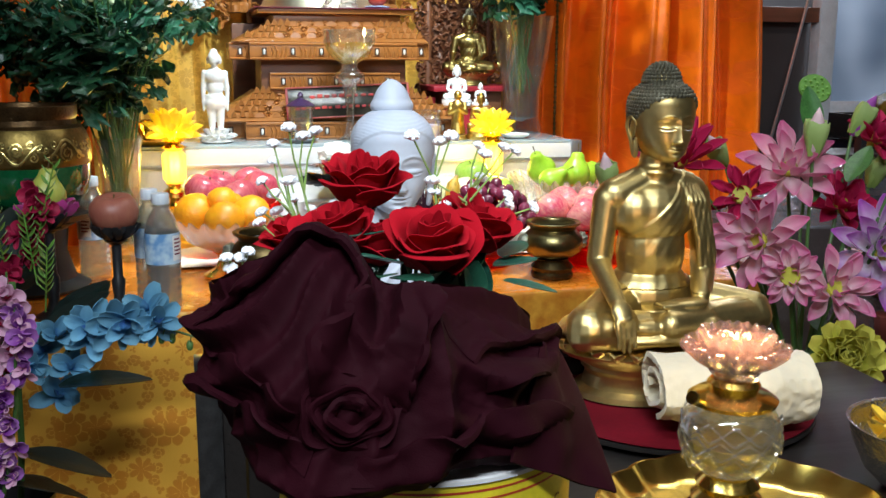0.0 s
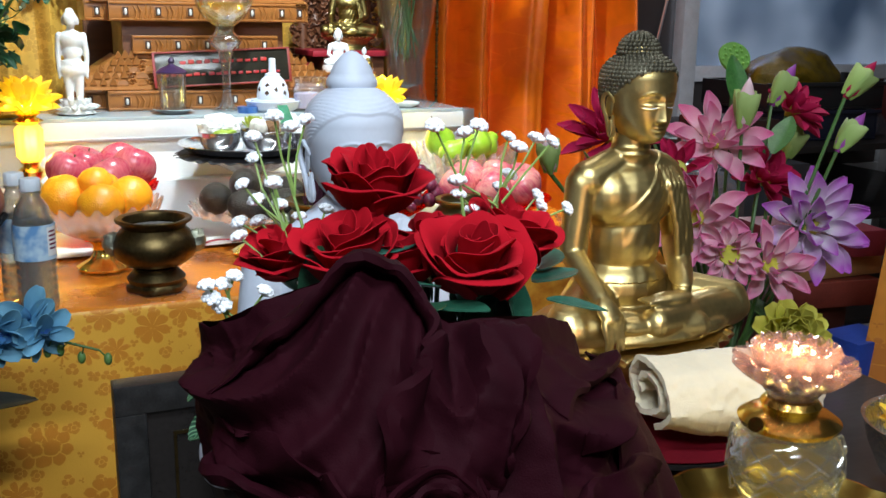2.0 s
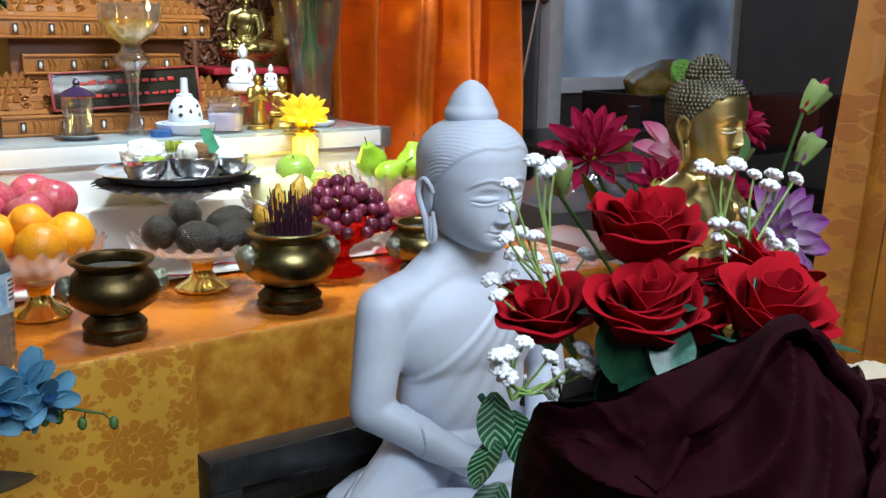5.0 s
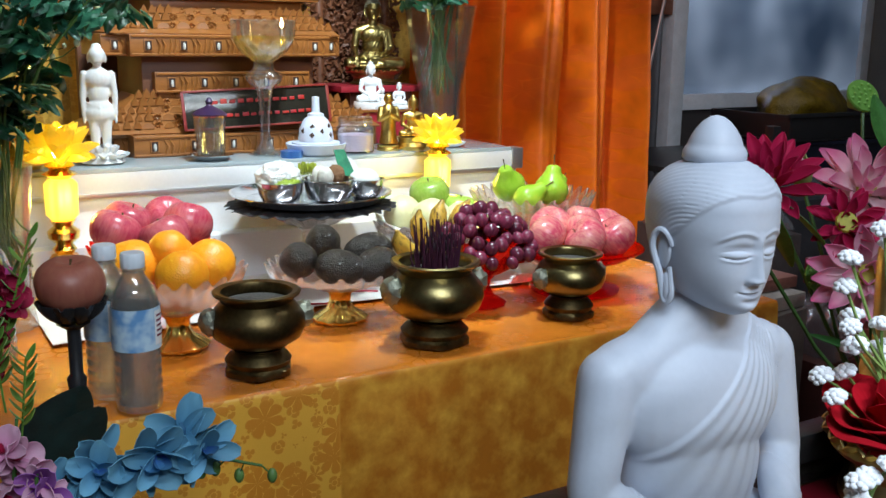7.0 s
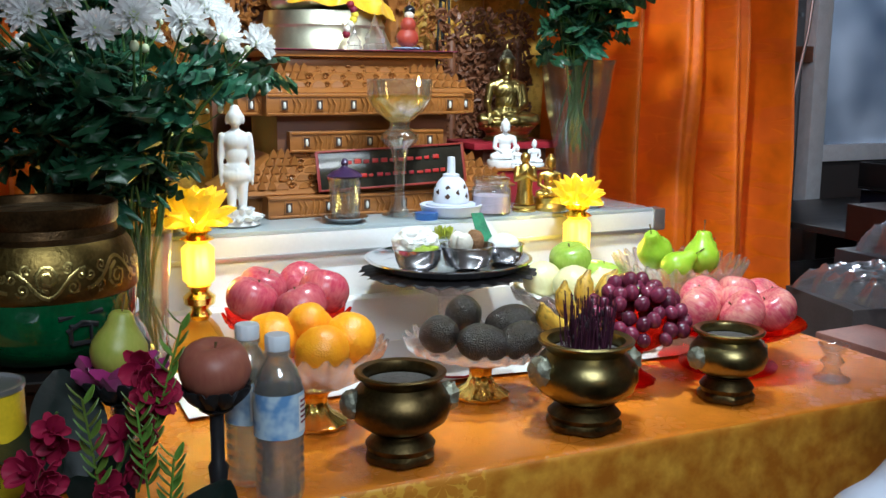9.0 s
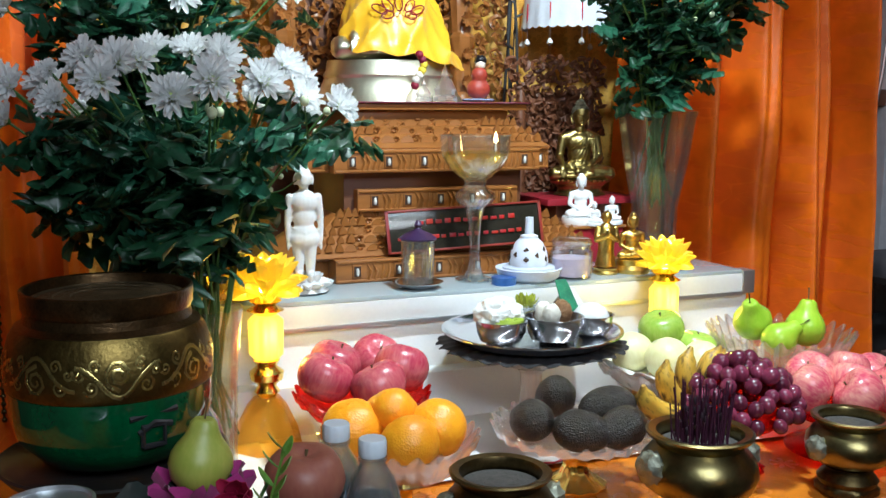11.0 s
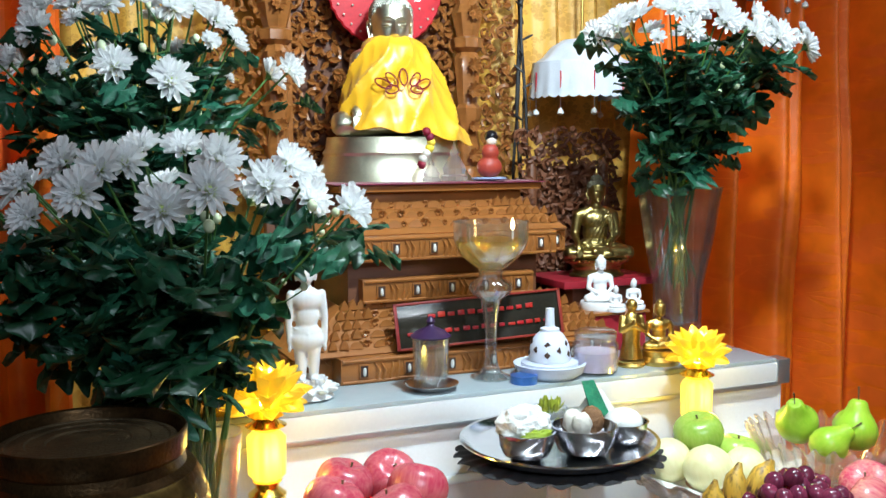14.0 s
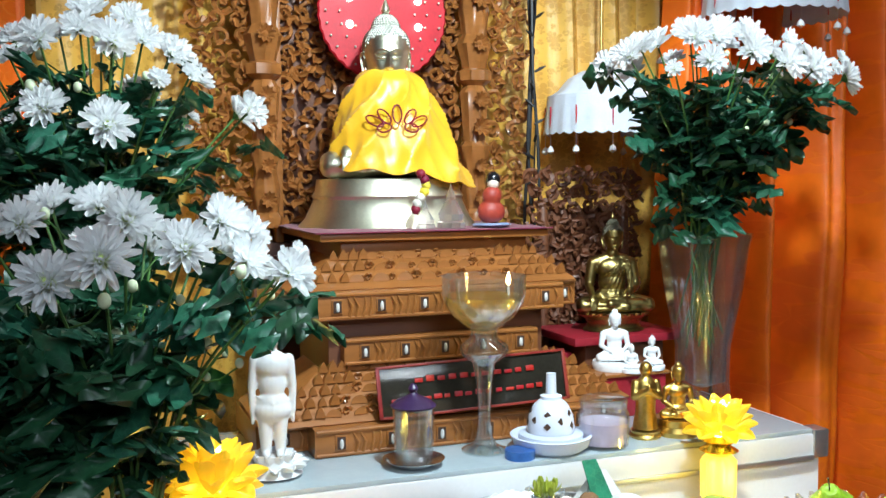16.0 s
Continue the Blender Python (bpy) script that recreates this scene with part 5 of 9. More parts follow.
part("flame", lathe([(0.0, 0.258), (0.0036, 0.262), (0.0042, 0.266), (0.0025, 0.273), (0.0, 0.280)], 12, at=(0.036, -0.012, 0)), FLAME, cs)

pag = empty("incense_pagoda", (0.622, 2.490, LEDGE), 0, "white ceramic stupa-shaped incense holder in a round dish", "incense holder")
part("dish", lathe([(0.046, 0.0), (0.058, 0.008), (0.062, 0.020), (0.064, 0.024), (0.061, 0.025), (0.056, 0.020), (0.050, 0.016), (0.0, 0.016)], 48), PLASTER, pag)
part("ring", lathe([(0.046, 0.0162), (0.050, 0.018), (0.050, 0.026), (0.045, 0.028), (0.0, 0.028)], 48), PLASTER, pag)
bell = lathe([(0.036, 0.0285), (0.0375, 0.034), (0.034, 0.056), (0.026, 0.072), (0.017, 0.080), (0.017, 0.085), (0.0085, 0.088), (0.0085, 0.096), (0.0075, 0.120), (0.0, 0.121)], 40)
part("bell", bell, PLASTER, pag)
for k in range(10):
    a = 360 * k / 10
    for z, rr in ((0.043, 0.0358), (0.060, 0.0318)) if k % 2 else ((0.051, 0.0342),):
        part("cutout", box(-0.0042, 0.0042, -0.0008, 0.0012, -0.0042, 0.0042, 0), DARKCUT, pag, m=rot(0, 0, a) @ Matrix.Translation((0, -rr, z)) @ rot(-14, 45, 0))

jar = empty("candle_jar", (0.708, 2.478, LEDGE), 0, "glass jar candle of pale lilac wax with a glass lid", "candle")
part("jar", lathe([(0.034, 0.0), (0.040, 0.004), (0.041, 0.052), (0.036, 0.060), (0.037, 0.064), (0.035, 0.064), (0.034, 0.060), (0.0385, 0.051), (0.0375, 0.006), (0.0, 0.005)], 48), GLASS, jar)
part("wax", lathe([(0.0, 0.0055), (0.037, 0.0065), (0.038, 0.040), (0.0, 0.040)], 40), M("lilac_wax", (0.72, 0.58, 0.72), 0.45, sss=0.2), jar)
part("lid", lathe([(0.030, 0.0645), (0.037, 0.066), (0.038, 0.074), (0.034, 0.077), (0.0, 0.078)], 48), GLASS, jar)

# ---- statues: each one a single mesh ----
def smoothstep(a, b, x):
    t = max(0.0, min(1.0, (x - a) / (b - a)))
    return t * t * (3 - 2 * t)


def bump2(x, z, cx, cz, rx, rz):
    return math.exp(-((x - cx) / rx) ** 2 - ((z - cz) / rz) ** 2)


def hermite(tab, z):
    """A smooth curve through (z, value) pairs."""
    if z <= tab[0][0]:
        return tab[0][1]
    if z >= tab[-1][0]:
        return tab[-1][1]
    i = max(k for k in range(len(tab) - 1) if tab[k][0] <= z)
    (z0, a), (z1, b) = tab[i], tab[i + 1]
    d = z1 - z0
    m0 = (b - tab[i - 1][1]) / (z1 - tab[i - 1][0]) if i else (b - a) / d
    m1 = (tab[i + 2][1] - a) / (tab[i + 2][0] - z0) if i + 2 < len(tab) else 0.0
    t = (z - z0) / d
    return (2 * t ** 3 - 3 * t * t + 1) * a + (t ** 3 - 2 * t * t + t) * d * m0 + (3 * t * t - 2 * t ** 3) * b + (t ** 3 - t * t) * d * m1


HEAD_W = ((-0.03, 0.06), (0.0, 0.125), (0.05, 0.195), (0.12, 0.255), (0.20, 0.305), (0.30, 0.346), (0.44, 0.380), (0.56, 0.398), (0.68, 0.400))
HEAD_F = ((-0.03, 0.25), (0.0, 0.325), (0.05, 0.370), (0.12, 0.378), (0.20, 0.385), (0.30, 0.392), (0.44, 0.405), (0.55, 0.425), (0.68, 0.420))
HEAD_B = ((-0.03, 0.08), (0.0, 0.13), (0.10, 0.24), (0.20, 0.35), (0.35, 0.450), (0.50, 0.500), (0.68, 0.505))
HAIRLINE = ((0.0, 0.770), (0.35, 0.780), (0.75, 0.735), (1.10, 0.640), (1.40, 0.530), (1.62, 0.440), (1.80, 0.20), (2.0, 0.06), (3.2, 0.0))
NOSE = ((0.185, 0.0), (0.208, 0.012), (0.222, 0.056), (0.240, 0.088), (0.27, 0.086), (0.33, 0.066), (0.42, 0.044), (0.50, 0.026), (0.58, 0.0))


def features(x, z):
    """Relief of a calm face: nose, arched brows, lowered lids, smiling mouth and chin."""
    ax = abs(x)
    d = hermite(NOSE, z) * math.exp(-(x / (0.030 + 0.024 * max(0.0, min(1.0, (0.45 - z) / 0.2)))) ** 2)
    d += 0.026 * bump2(ax, z, 0.046, 0.236, 0.020, 0.020)
    d -= 0.010 * bump2(ax, z, 0.075, 0.225, 0.014, 0.030)
    zb = 0.500 + 0.062 * math.sin(math.pi * min(1.0, (ax + 0.02) / 0.30))
    if 0.02 < ax < 0.29:
        k = min(1.0, (ax - 0.02) / 0.03, (0.29 - ax) / 0.05)
        d += k * (0.007 * math.exp(-((z - zb) / 0.014) ** 2) - 0.006 * math.exp(-((z - zb + 0.032) / 0.020) ** 2))
    d -= 0.017 * bump2(ax, z, 0.120, 0.452, 0.090, 0.032)
    d += 0.015 * bump2(ax, z, 0.140, 0.415, 0.080, 0.026)
    if 0.050 < ax < 0.245:
        k = min(1.0, (ax - 0.05) / 0.02, (0.245 - ax) / 0.03)
        zl = 0.388 + 1.9 * (ax - 0.150) ** 2
        d -= k * 0.013 * math.exp(-((z - zl) / 0.0065) ** 2)
        d -= k * 0.005 * math.exp(-((z - zl - 0.055 + 3.2 * (ax - 0.150) ** 2) / 0.0065) ** 2)
        d += k * 0.006 * math.exp(-((z - zl + 0.018) / 0.010) ** 2)
    zm = 0.143 + 1.3 * x * x
    d += 0.020 * bump2(ax, z, 0.018, 0.161, 0.050, 0.013)
    d += 0.022 * bump2(x, z, 0, 0.121, 0.052, 0.016)
    if ax < 0.11:
        d -= 0.014 * math.exp(-((z - zm) / 0.0060) ** 2) * min(1.0, (0.11 - ax) / 0.02)
    d -= 0.006 * bump2(ax, z, 0.110, 0.155, 0.018, 0.018)
    d -= 0.011 * bump2(x, z, 0, 0.088, 0.060, 0.014)
    d -= 0.006 * bump2(x, z, 0, 0.188, 0.010, 0.014)
    d += 0.020 * bump2(x, z, 0, 0.042, 0.060, 0.032)
    d += 0.010 * bump2(ax, z, 0.170, 0.270, 0.090, 0.090)
    return d


def stamp(bm, shape, m, mat):
    """Copies a small shape, given as its corners and faces, into a mesh."""
    vs = [bm.verts.new(m @ c) for c in shape[0]]
    for f in shape[1]:
        bm.faces.new([vs[i] for i in f]).material_index = mat


def head_shape(h, hair, n=150, tip=0.0, inlay=False):
    """A head of height h, chin at the origin, facing -y."""
    bm = bmesh.new()
    nr = int(n * 0.95)
    seg = n
    zs = [-0.03 + 0.71 * k / (nr * 0.72) for k in range(int(nr * 0.72))] + [0.68 + 0.32 * math.sin(math.pi / 2 * k / (nr * 0.28)) for k in range(int(nr * 0.28))]
    rows = []

    def place(a, z):
        q = math.sqrt(max(0.0, 1 - ((z - 0.68) / 0.32) ** 2)) if z > 0.68 else 1.0
        w, f, b = hermite(HEAD_W, z) * q, hermite(HEAD_F, z) * q, hermite(HEAD_B, z) * q
        c, sn = math.cos(a), math.sin(a)
        e = 0.92 - 0.10 * max(0.0, min(1.0, (0.5 - z) / 0.4))
        x = w * math.copysign(abs(sn) ** e, sn)
        y = -f * c if c > 0 else b * -c
        return x, y

    for z in zs:
        row = []
        for k in range(seg):
            a = TAU * k / seg
            aa = a if a <= math.pi else TAU - a
            x, y = place(a, z)
            zh = hermite(HAIRLINE, aa)
            k_h = smoothstep(zh - 0.004, zh + 0.022, z)
            zz = z
            if aa < 1.45 and z < 0.62:
                y -= features(x, z) * (1 - smoothstep(1.0, 1.4, aa))
            if k_h > 0:
                grow = 0.012 * k_h
                if hair == "combed":
                    r = math.hypot(y + 0.16, (z - 0.36) * 1.05)
                    grow += k_h * 0.0065 * (abs(math.sin(math.pi * (r + 0.02 * math.sin(7 * z)) / 0.030)) ** 0.7 - 0.5)
                L = math.hypot(x, y, z - 0.5) or 1.0
                x, y, zz = x + x / L * grow, y + y / L * grow, z + (z - 0.5) / L * grow
            row.append(bm.verts.new((x * h, y * h, zz * h)))
        rows.append((z, row))
    for (z0, r0), (z1, r1) in zip(rows, rows[1:]):
        for k in range(seg):
            f = bm.faces.new((r0[k], r0[(k + 1) % seg], r1[(k + 1) % seg], r1[k]))
            a = TAU * (k + 0.5) / seg
            aa = a if a <= math.pi else TAU - a
            if hair == "curls" and (z0 + z1) / 2 > hermite(HAIRLINE, aa) + 0.01:
                f.material_index = 1
            if inlay and aa < 1.0:
                x = abs(r0[k].co.x) / h
                if 0.085 < x < 0.225 and abs((z0 + z1) / 2 - 0.386 - 1.9 * (x - 0.150) ** 2) < 0.0055:
                    f.material_index = 2
    bm.faces.new(rows[0][1][::-1])
    bm.faces.new(rows[-1][1])
    # long ears: a rolled rim round a thin plate
    for s in (-1, 1):
        rim = [(0.400, -0.02, 0.43), (0.422, 0.0, 0.50), (0.440, 0.05, 0.535), (0.452, 0.10, 0.50), (0.452, 0.115, 0.42), (0.438, 0.095, 0.33), (0.422, 0.065, 0.24), (0.405, 0.055, 0.14), (0.388, 0.045, 0.06), (0.374, 0.015, 0.045), (0.372, -0.01, 0.10), (0.378, 0.0, 0.20), (0.386, 0.01, 0.30)]
        P = [Vector((s * x * h * 0.965, y * h, z * h)) for x, y, z in rim]
        path = []
        for q in range(len(P) - 1):
            p0, p1, p2, p3 = P[max(0, q - 1)], P[q], P[q + 1], P[min(len(P) - 1, q + 2)]
            path += [0.5 * (2 * p1 + (p2 - p0) * t + (2 * p0 - 5 * p1 + 4 * p2 - p3) * t * t + (3 * p1 - p0 - 3 * p2 + p3) * t ** 3) for t in (0, 0.25, 0.5, 0.75)]
        tube(path, [(0.013 + 0.012 * math.sin(math.pi * q / len(path)) ** 0.5) * h for q in range(len(path))], 8, bm)
        ball((s * 0.390 * h, 0.045 * h, 0.40 * h), (0.018 * h, 0.065 * h, 0.13 * h), bm, 14, 10)
        ball((s * 0.378 * h, 0.028 * h, 0.15 * h), (0.020 * h, 0.032 * h, 0.10 * h), bm, 12, 8)
    if hair == "combed":
        lathe([(0.10 * h, 0.93 * h), (0.190 * h, 0.962 * h), (0.214 * h, 0.995 * h), (0.212 * h, 1.035 * h), (0.196 * h, 1.066 * h), (0.184 * h, 1.080 * h), (0.178 * h, 1.10 * h), (0.162 * h, 1.14 * h), (0.132 * h, 1.19 * h), (0.090 * h, 1.238 * h), (0.045 * h, 1.268 * h), (0.0, 1.28 * h)], 48, None, bm, (0, 0.05 * h, 0))
    else:
        ball((0, 0.05 * h, 0.95 * h), (0.235 * h, 0.235 * h, 0.25 * h), bm, 24, 16)
    if hair == "curls":
        t = ball((0, 0, 0), (1, 1, 1.15), None, 7, 5)
        t.verts.ensure_lookup_table()
        shape = ([v.co.copy() for v in t.verts], [[v.index for v in f.verts] for f in t.faces])
        t.free()
        i, z = 0, 0.12
        while z < 0.985:
            q = math.sqrt(max(0.0, 1 - ((z - 0.68) / 0.32) ** 2)) if z > 0.68 else 1.0
            m = max(5, int(TAU * 0.42 * q / 0.050))
            for k in range(m):
                a = TAU * (k + 0.5 * (i % 2)) / m
                aa = a if a <= math.pi else TAU - a
                if z > hermite(HAIRLINE, aa) + 0.015 and not (1.5 < aa < 1.8 and z < 0.52):
                    x, y = place(a, z)
                    stamp(bm, shape, Matrix.Translation((x * h, y * h, z * h)) @ Matrix.Scale(0.028 * h, 4), 1)
            z += 0.043 if z < 0.8 else 0.043 * max(0.35, q)
            i += 1
        for i in range(8):
            th = math.pi * (0.05 + 0.41 * i / 7)
            m = max(3, int(TAU * math.sin(th) * 0.24 / 0.050))
            for k in range(m):
                a = TAU * (k + 0.5 * (i % 2)) / m
                stamp(bm, shape, Matrix.Translation((0.24 * h * math.sin(th) * math.cos(a), (0.05 + 0.24 * math.sin(th) * math.sin(a)) * h, (0.95 + 0.255 * math.cos(th)) * h)) @ Matrix.Scale(0.028 * h, 4), 1)
    if tip:
        lathe([(0.10 * h, 1.16 * h), (0.07 * h, 1.20 * h), (0.05 * h, 1.22 * h), (0.085 * h, 1.28 * h), (0.06 * h, 1.36 * h), (0.02 * h, (1.40 + tip) * h), (0.0, (1.43 + tip) * h)], 16, None, bm, (0, 0.05 * h, 0))
    return bm


def seated(H, pose_kind="earth", head=1.0, slim=1.0, voxel=0.0075, robe=True, hair="curls", soft=False, tip=0.03, knees=1.0, base=None, fine=150, folds=0.006, arm=1.0, chin=0.655, inlay=False):
    """A seated figure in units of its own height, facing -y, fused into one skin and scaled to H metres."""
    b = bmesh.new()
    # legs
    ball((0, -0.03, 0.055), (0.40 * knees, 0.25, 0.055), b)
    for s in (-1, 1):
        capsule((s * 0.10, 0.05, 0.11), (s * 0.34 * knees, -0.12, 0.085), 0.105, 0.082, b)
        capsule((s * 0.34 * knees, -0.12, 0.078), (-s * 0.08, -0.235, 0.075 if s < 0 else 0.105), 0.078, 0.050, b)
        ball((-s * 0.15, -0.215, 0.10 if s > 0 else 0.07), (0.085, 0.04, 0.028), b)
    # trunk
    ball((0, 0.05, 0.15), (0.20 * slim, 0.15, 0.12), b)
    ball((0, 0.045, 0.31), (0.150 * slim, 0.112, 0.17), b)
    ball((0, 0.035, 0.455), (0.185 * slim, 0.115, 0.13), b)
    for s in (-1, 1):
        if not soft:
            ball((s * 0.075, 0.020, 0.462), (0.100, 0.084, 0.095), b)
        capsule((s * 0.05, 0.045, 0.565), (s * 0.185 * slim, 0.045, 0.515), 0.055, 0.066, b)
    if soft:
        for s in (-1, 1):
            capsule((s * 0.03, 0.042, 0.585), (s * 0.205, 0.045, 0.490), 0.066, 0.062, b)
            capsule((s * 0.02, 0.042, 0.620), (s * 0.12, 0.045, 0.545), 0.060, 0.056, b)
        ball((0, 0.030, 0.440), (0.205, 0.112, 0.160), b, 28, 18)
        ball((0, 0.035, 0.30), (0.165, 0.112, 0.19), b, 28, 18)
    capsule((0, 0.04, 0.55), (0, 0.025, 0.68), 0.066, 0.058, b)
    for k in () if soft else (0.600, 0.622):
        ball((0, 0.028, k), (0.069, 0.066, 0.011), b)
    # arms
    for s in (-1, 1):
        sh, el = Vector((s * 0.218 * slim, 0.045, 0.505)), Vector((s * 0.262 * slim, 0.025, 0.285))
        capsule(sh, el, 0.062 * arm, 0.050 * arm, b)
        if pose_kind == "earth" and s < 0:
            wr = Vector((-0.255, -0.17, 0.185))
            capsule(el, wr, 0.048 * arm, 0.030, b)
            ball(wr + Vector((-0.005, -0.045, -0.025)), (0.040, 0.022, 0.05), b, m=rot(-38, 0, 0))
            for q in range(4):
                x = wr.x - 0.033 + 0.021 * q
                tube([(x, wr.y - 0.062, wr.z - 0.05), (x - 0.003, wr.y - 0.082, wr.z - 0.10), (x - 0.004, wr.y - 0.082, wr.z - 0.155 + 0.012 * (q in (0, 3)))], [0.0105, 0.0095, 0.007], 10, b)
            tube([(wr.x + 0.035, wr.y - 0.03, wr.z - 0.03), (wr.x + 0.052, wr.y - 0.06, wr.z - 0.085)], [0.013, 0.010], 10, b)
        else:
            wr = Vector((s * 0.085, -0.165, 0.175))
            capsule(el, wr, 0.048, 0.031, b)
            ball((s * 0.015 - 0.01, -0.195, 0.165 if s > 0 else 0.150), (0.088, 0.045, 0.018), b)
            for q in range(4):
                yy = -0.175 - 0.017 * q
                tube([(s * 0.0, yy, 0.165 if s > 0 else 0.15), (-s * 0.115, yy - 0.004, 0.168 if s > 0 else 0.153)], [0.011, 0.008], 8, b)
    if pose_kind == "earth" and robe:
        # the end of the robe hangs in pleats from the left shoulder over the arm
        for k in range(4):
            x = 0.100 + 0.022 * k
            tube([(x * slim, 0.02 - 0.004 * k, 0.585 - 0.008 * k), ((x + 0.012) * slim, -0.062, 0.50), ((x + 0.045) * slim, -0.078, 0.36), ((x + 0.060) * slim, -0.085, 0.235 + 0.012 * k)], [0.008, 0.009, 0.009, 0.008], 8, b)
    out = fuse(b, voxel, 26 if soft else 7, 0.5)
    if robe:
        # thin pleats that fan out from the left shoulder, and ripples over the knees
        for v in out.verts:
            x, y, z = v.co
            d = Vector((x - 0.15, 0, z - 0.63))
            th = math.atan2(d.z, d.x) % TAU
            if 0.19 < z < 0.60 and y < 0.06 and abs(x) < 0.19 and 3.86 < th < 4.95:
                edge = min(1.0, (th - 3.86) / 0.03)
                v.co += v.normal * (0.0045 * edge + folds * 0.45 * edge * math.sin(44 * (th + 0.5 * d.length * (th - 3.9))))
            elif z < 0.15 and y < 0.0 and abs(x) > 0.1:
                v.co += v.normal * 0.0030 * math.sin(60 * (z * 0.9 + 0.35 * abs(x)) + 20 * y)
    for f in out.faces:
        f.material_index = 0
    merge(out, head_shape(0.262 * head, hair, fine, tip, inlay), Matrix.Translation((0, 0.004, chin)))
    if base:
        base(out)
    bmesh.ops.transform(out, matrix=Matrix.Scale(H, 4), verts=out.verts)
    return out


def bb_base(out):
    """A waisted, stepped oval pedestal with a rim of lotus leaves."""
    prof = [(0.30, -0.19), (0.315, -0.185), (0.31, -0.165), (0.28, -0.15), (0.268, -0.11), (0.275, -0.095), (0.285, -0.085), (0.285, -0.07), (0.30, -0.05), (0.335, -0.03), (0.35, -0.012), (0.33, 0.0), (0.0, 0.01)]
    c = lathe(prof, 72, lambda a, i: (1 + 0.02 * abs(math.sin(16 * a)) * (i in (9, 10))))
    for v in c.verts:
        v.co.x *= 1.02 * (1.06 if v.co.z > -0.06 else 1)
        v.co.y = v.co.y * 0.70 - 0.03
    merge(out, c, None, 0)
    for k in range(26):
        a = TAU * k / 26
        p = petal(0.055, 0.07, 0.6, 0.4, 0.5, 4, 4, None, Matrix.Translation((0.335 * math.cos(a), -0.03 + 0.235 * math.sin(a), -0.03)) @ rot(0, 0, math.degrees(a) - 90) @ rot(12, 0, 0))
        merge(out, thicken(p, 0.006), None, 0)


# large brass seated figure on the red stool
BBX, BBY, BBZ = 0.671, 1.112, 1.003
thing("buddha_statue", seated(0.336, "earth", 1.06, 0.85, 0.0050, True, "curls", False, 0.0, 0.98, bb_base, 150, 0.0020, 0.84, 0.648, True), [BRASS_FIG, BRASS_HAIR, PORCELAIN], (BBX, BBY, BBZ + 0.19 * 0.335), "large polished brass seated Buddha statue touching the ground", "statue", rz=6)
# white plaster figure
thing("buddha_statue", seated(0.383, "lap", 1.10, 0.97, 0.0044, True, "combed", True, 0.0, 1.0, None, 190, 0.0028, 1.0, 0.648), [PLASTER, PLASTER], (0.341, 1.092, 0.990), "matte white plaster seated Buddha statue with closed eyes", "statue", rz=-2)


def mb_base(out):
    c = lathe([(0.54, -0.30), (0.55, -0.285), (0.50, -0.23), (0.45, -0.12), (0.46, -0.10), (0.44, -0.07), (0.43, 0.0), (0.0, 0.02)], 64)
    for v in c.verts:
        v.co.y *= 0.72
    merge(out, c, None, 0)


# main figure on the pedestal; the yellow robe is draped over it
MBX, MBY, MBZ = 0.497, 2.930, 1.588
thing("buddha_statue", seated(0.315, "earth", 1.30, 0.95, 0.0085, True, "curls", False, 0.06, 1.0, mb_base, 110, 0.006, 1.0, 0.570), [PALE_BRASS, M("silvered_curls", (0.40, 0.40, 0.34), 0.45, 1.0, var=0.25, scale=40)], (MBX, MBY, MBZ + 0.02), "pale brass seated Buddha statue wearing a yellow robe", "statue", rz=-10)


def robe_f(u, v):
    """A shoulder cape: from the neck down over the arms and knees."""
    a = math.pi * (-1.16 + 2.32 * u) - math.pi / 2
    k = v
    neck, shoulder, hem = 0.032, 0.064, 0.136
    if k < 0.25:
        q = k / 0.25
        R = neck + (shoulder - neck) * q ** 0.8
        z = 0.205 - 0.022 * q ** 1.5
    else:
        q = (k - 0.25) / 0.75
        R = shoulder + (hem - shoulder) * q ** 0.95
        z = 0.183 - 0.172 * q
    w = 4.2 * a + 6.5 * k + 1.3 * noise.noise(Vector((3 * u, 3 * k, 4)))
    swag = (1 - abs(math.sin(w))) ** 1.6
    fold = 0.013 * (swag - 0.35) * min(1, 2.2 * k) + 0.004 * (1 - abs(math.sin(9 * a - 4 * k))) * k + 0.005 * noise.noise(Vector((6 * u, 5 * k, 0))) * min(1, 3 * k)
    wide = 1 + 0.16 * max(0, math.cos(a)) * k - 0.10 * max(0, -math.cos(a)) * k
    x, y = (R + fold) * math.cos(a) * wide, (R + fold) * math.sin(a) * 0.80
    z += -0.034 * max(0, math.cos(a) - 0.25) * smoothstep(0.5, 1.0, k) + 0.010 * max(0, -math.cos(a)) * k + 0.004 * math.sin(9 * a) * k * k + 0.5 * fold * (1 - k)
    return Vector((x, y, z))


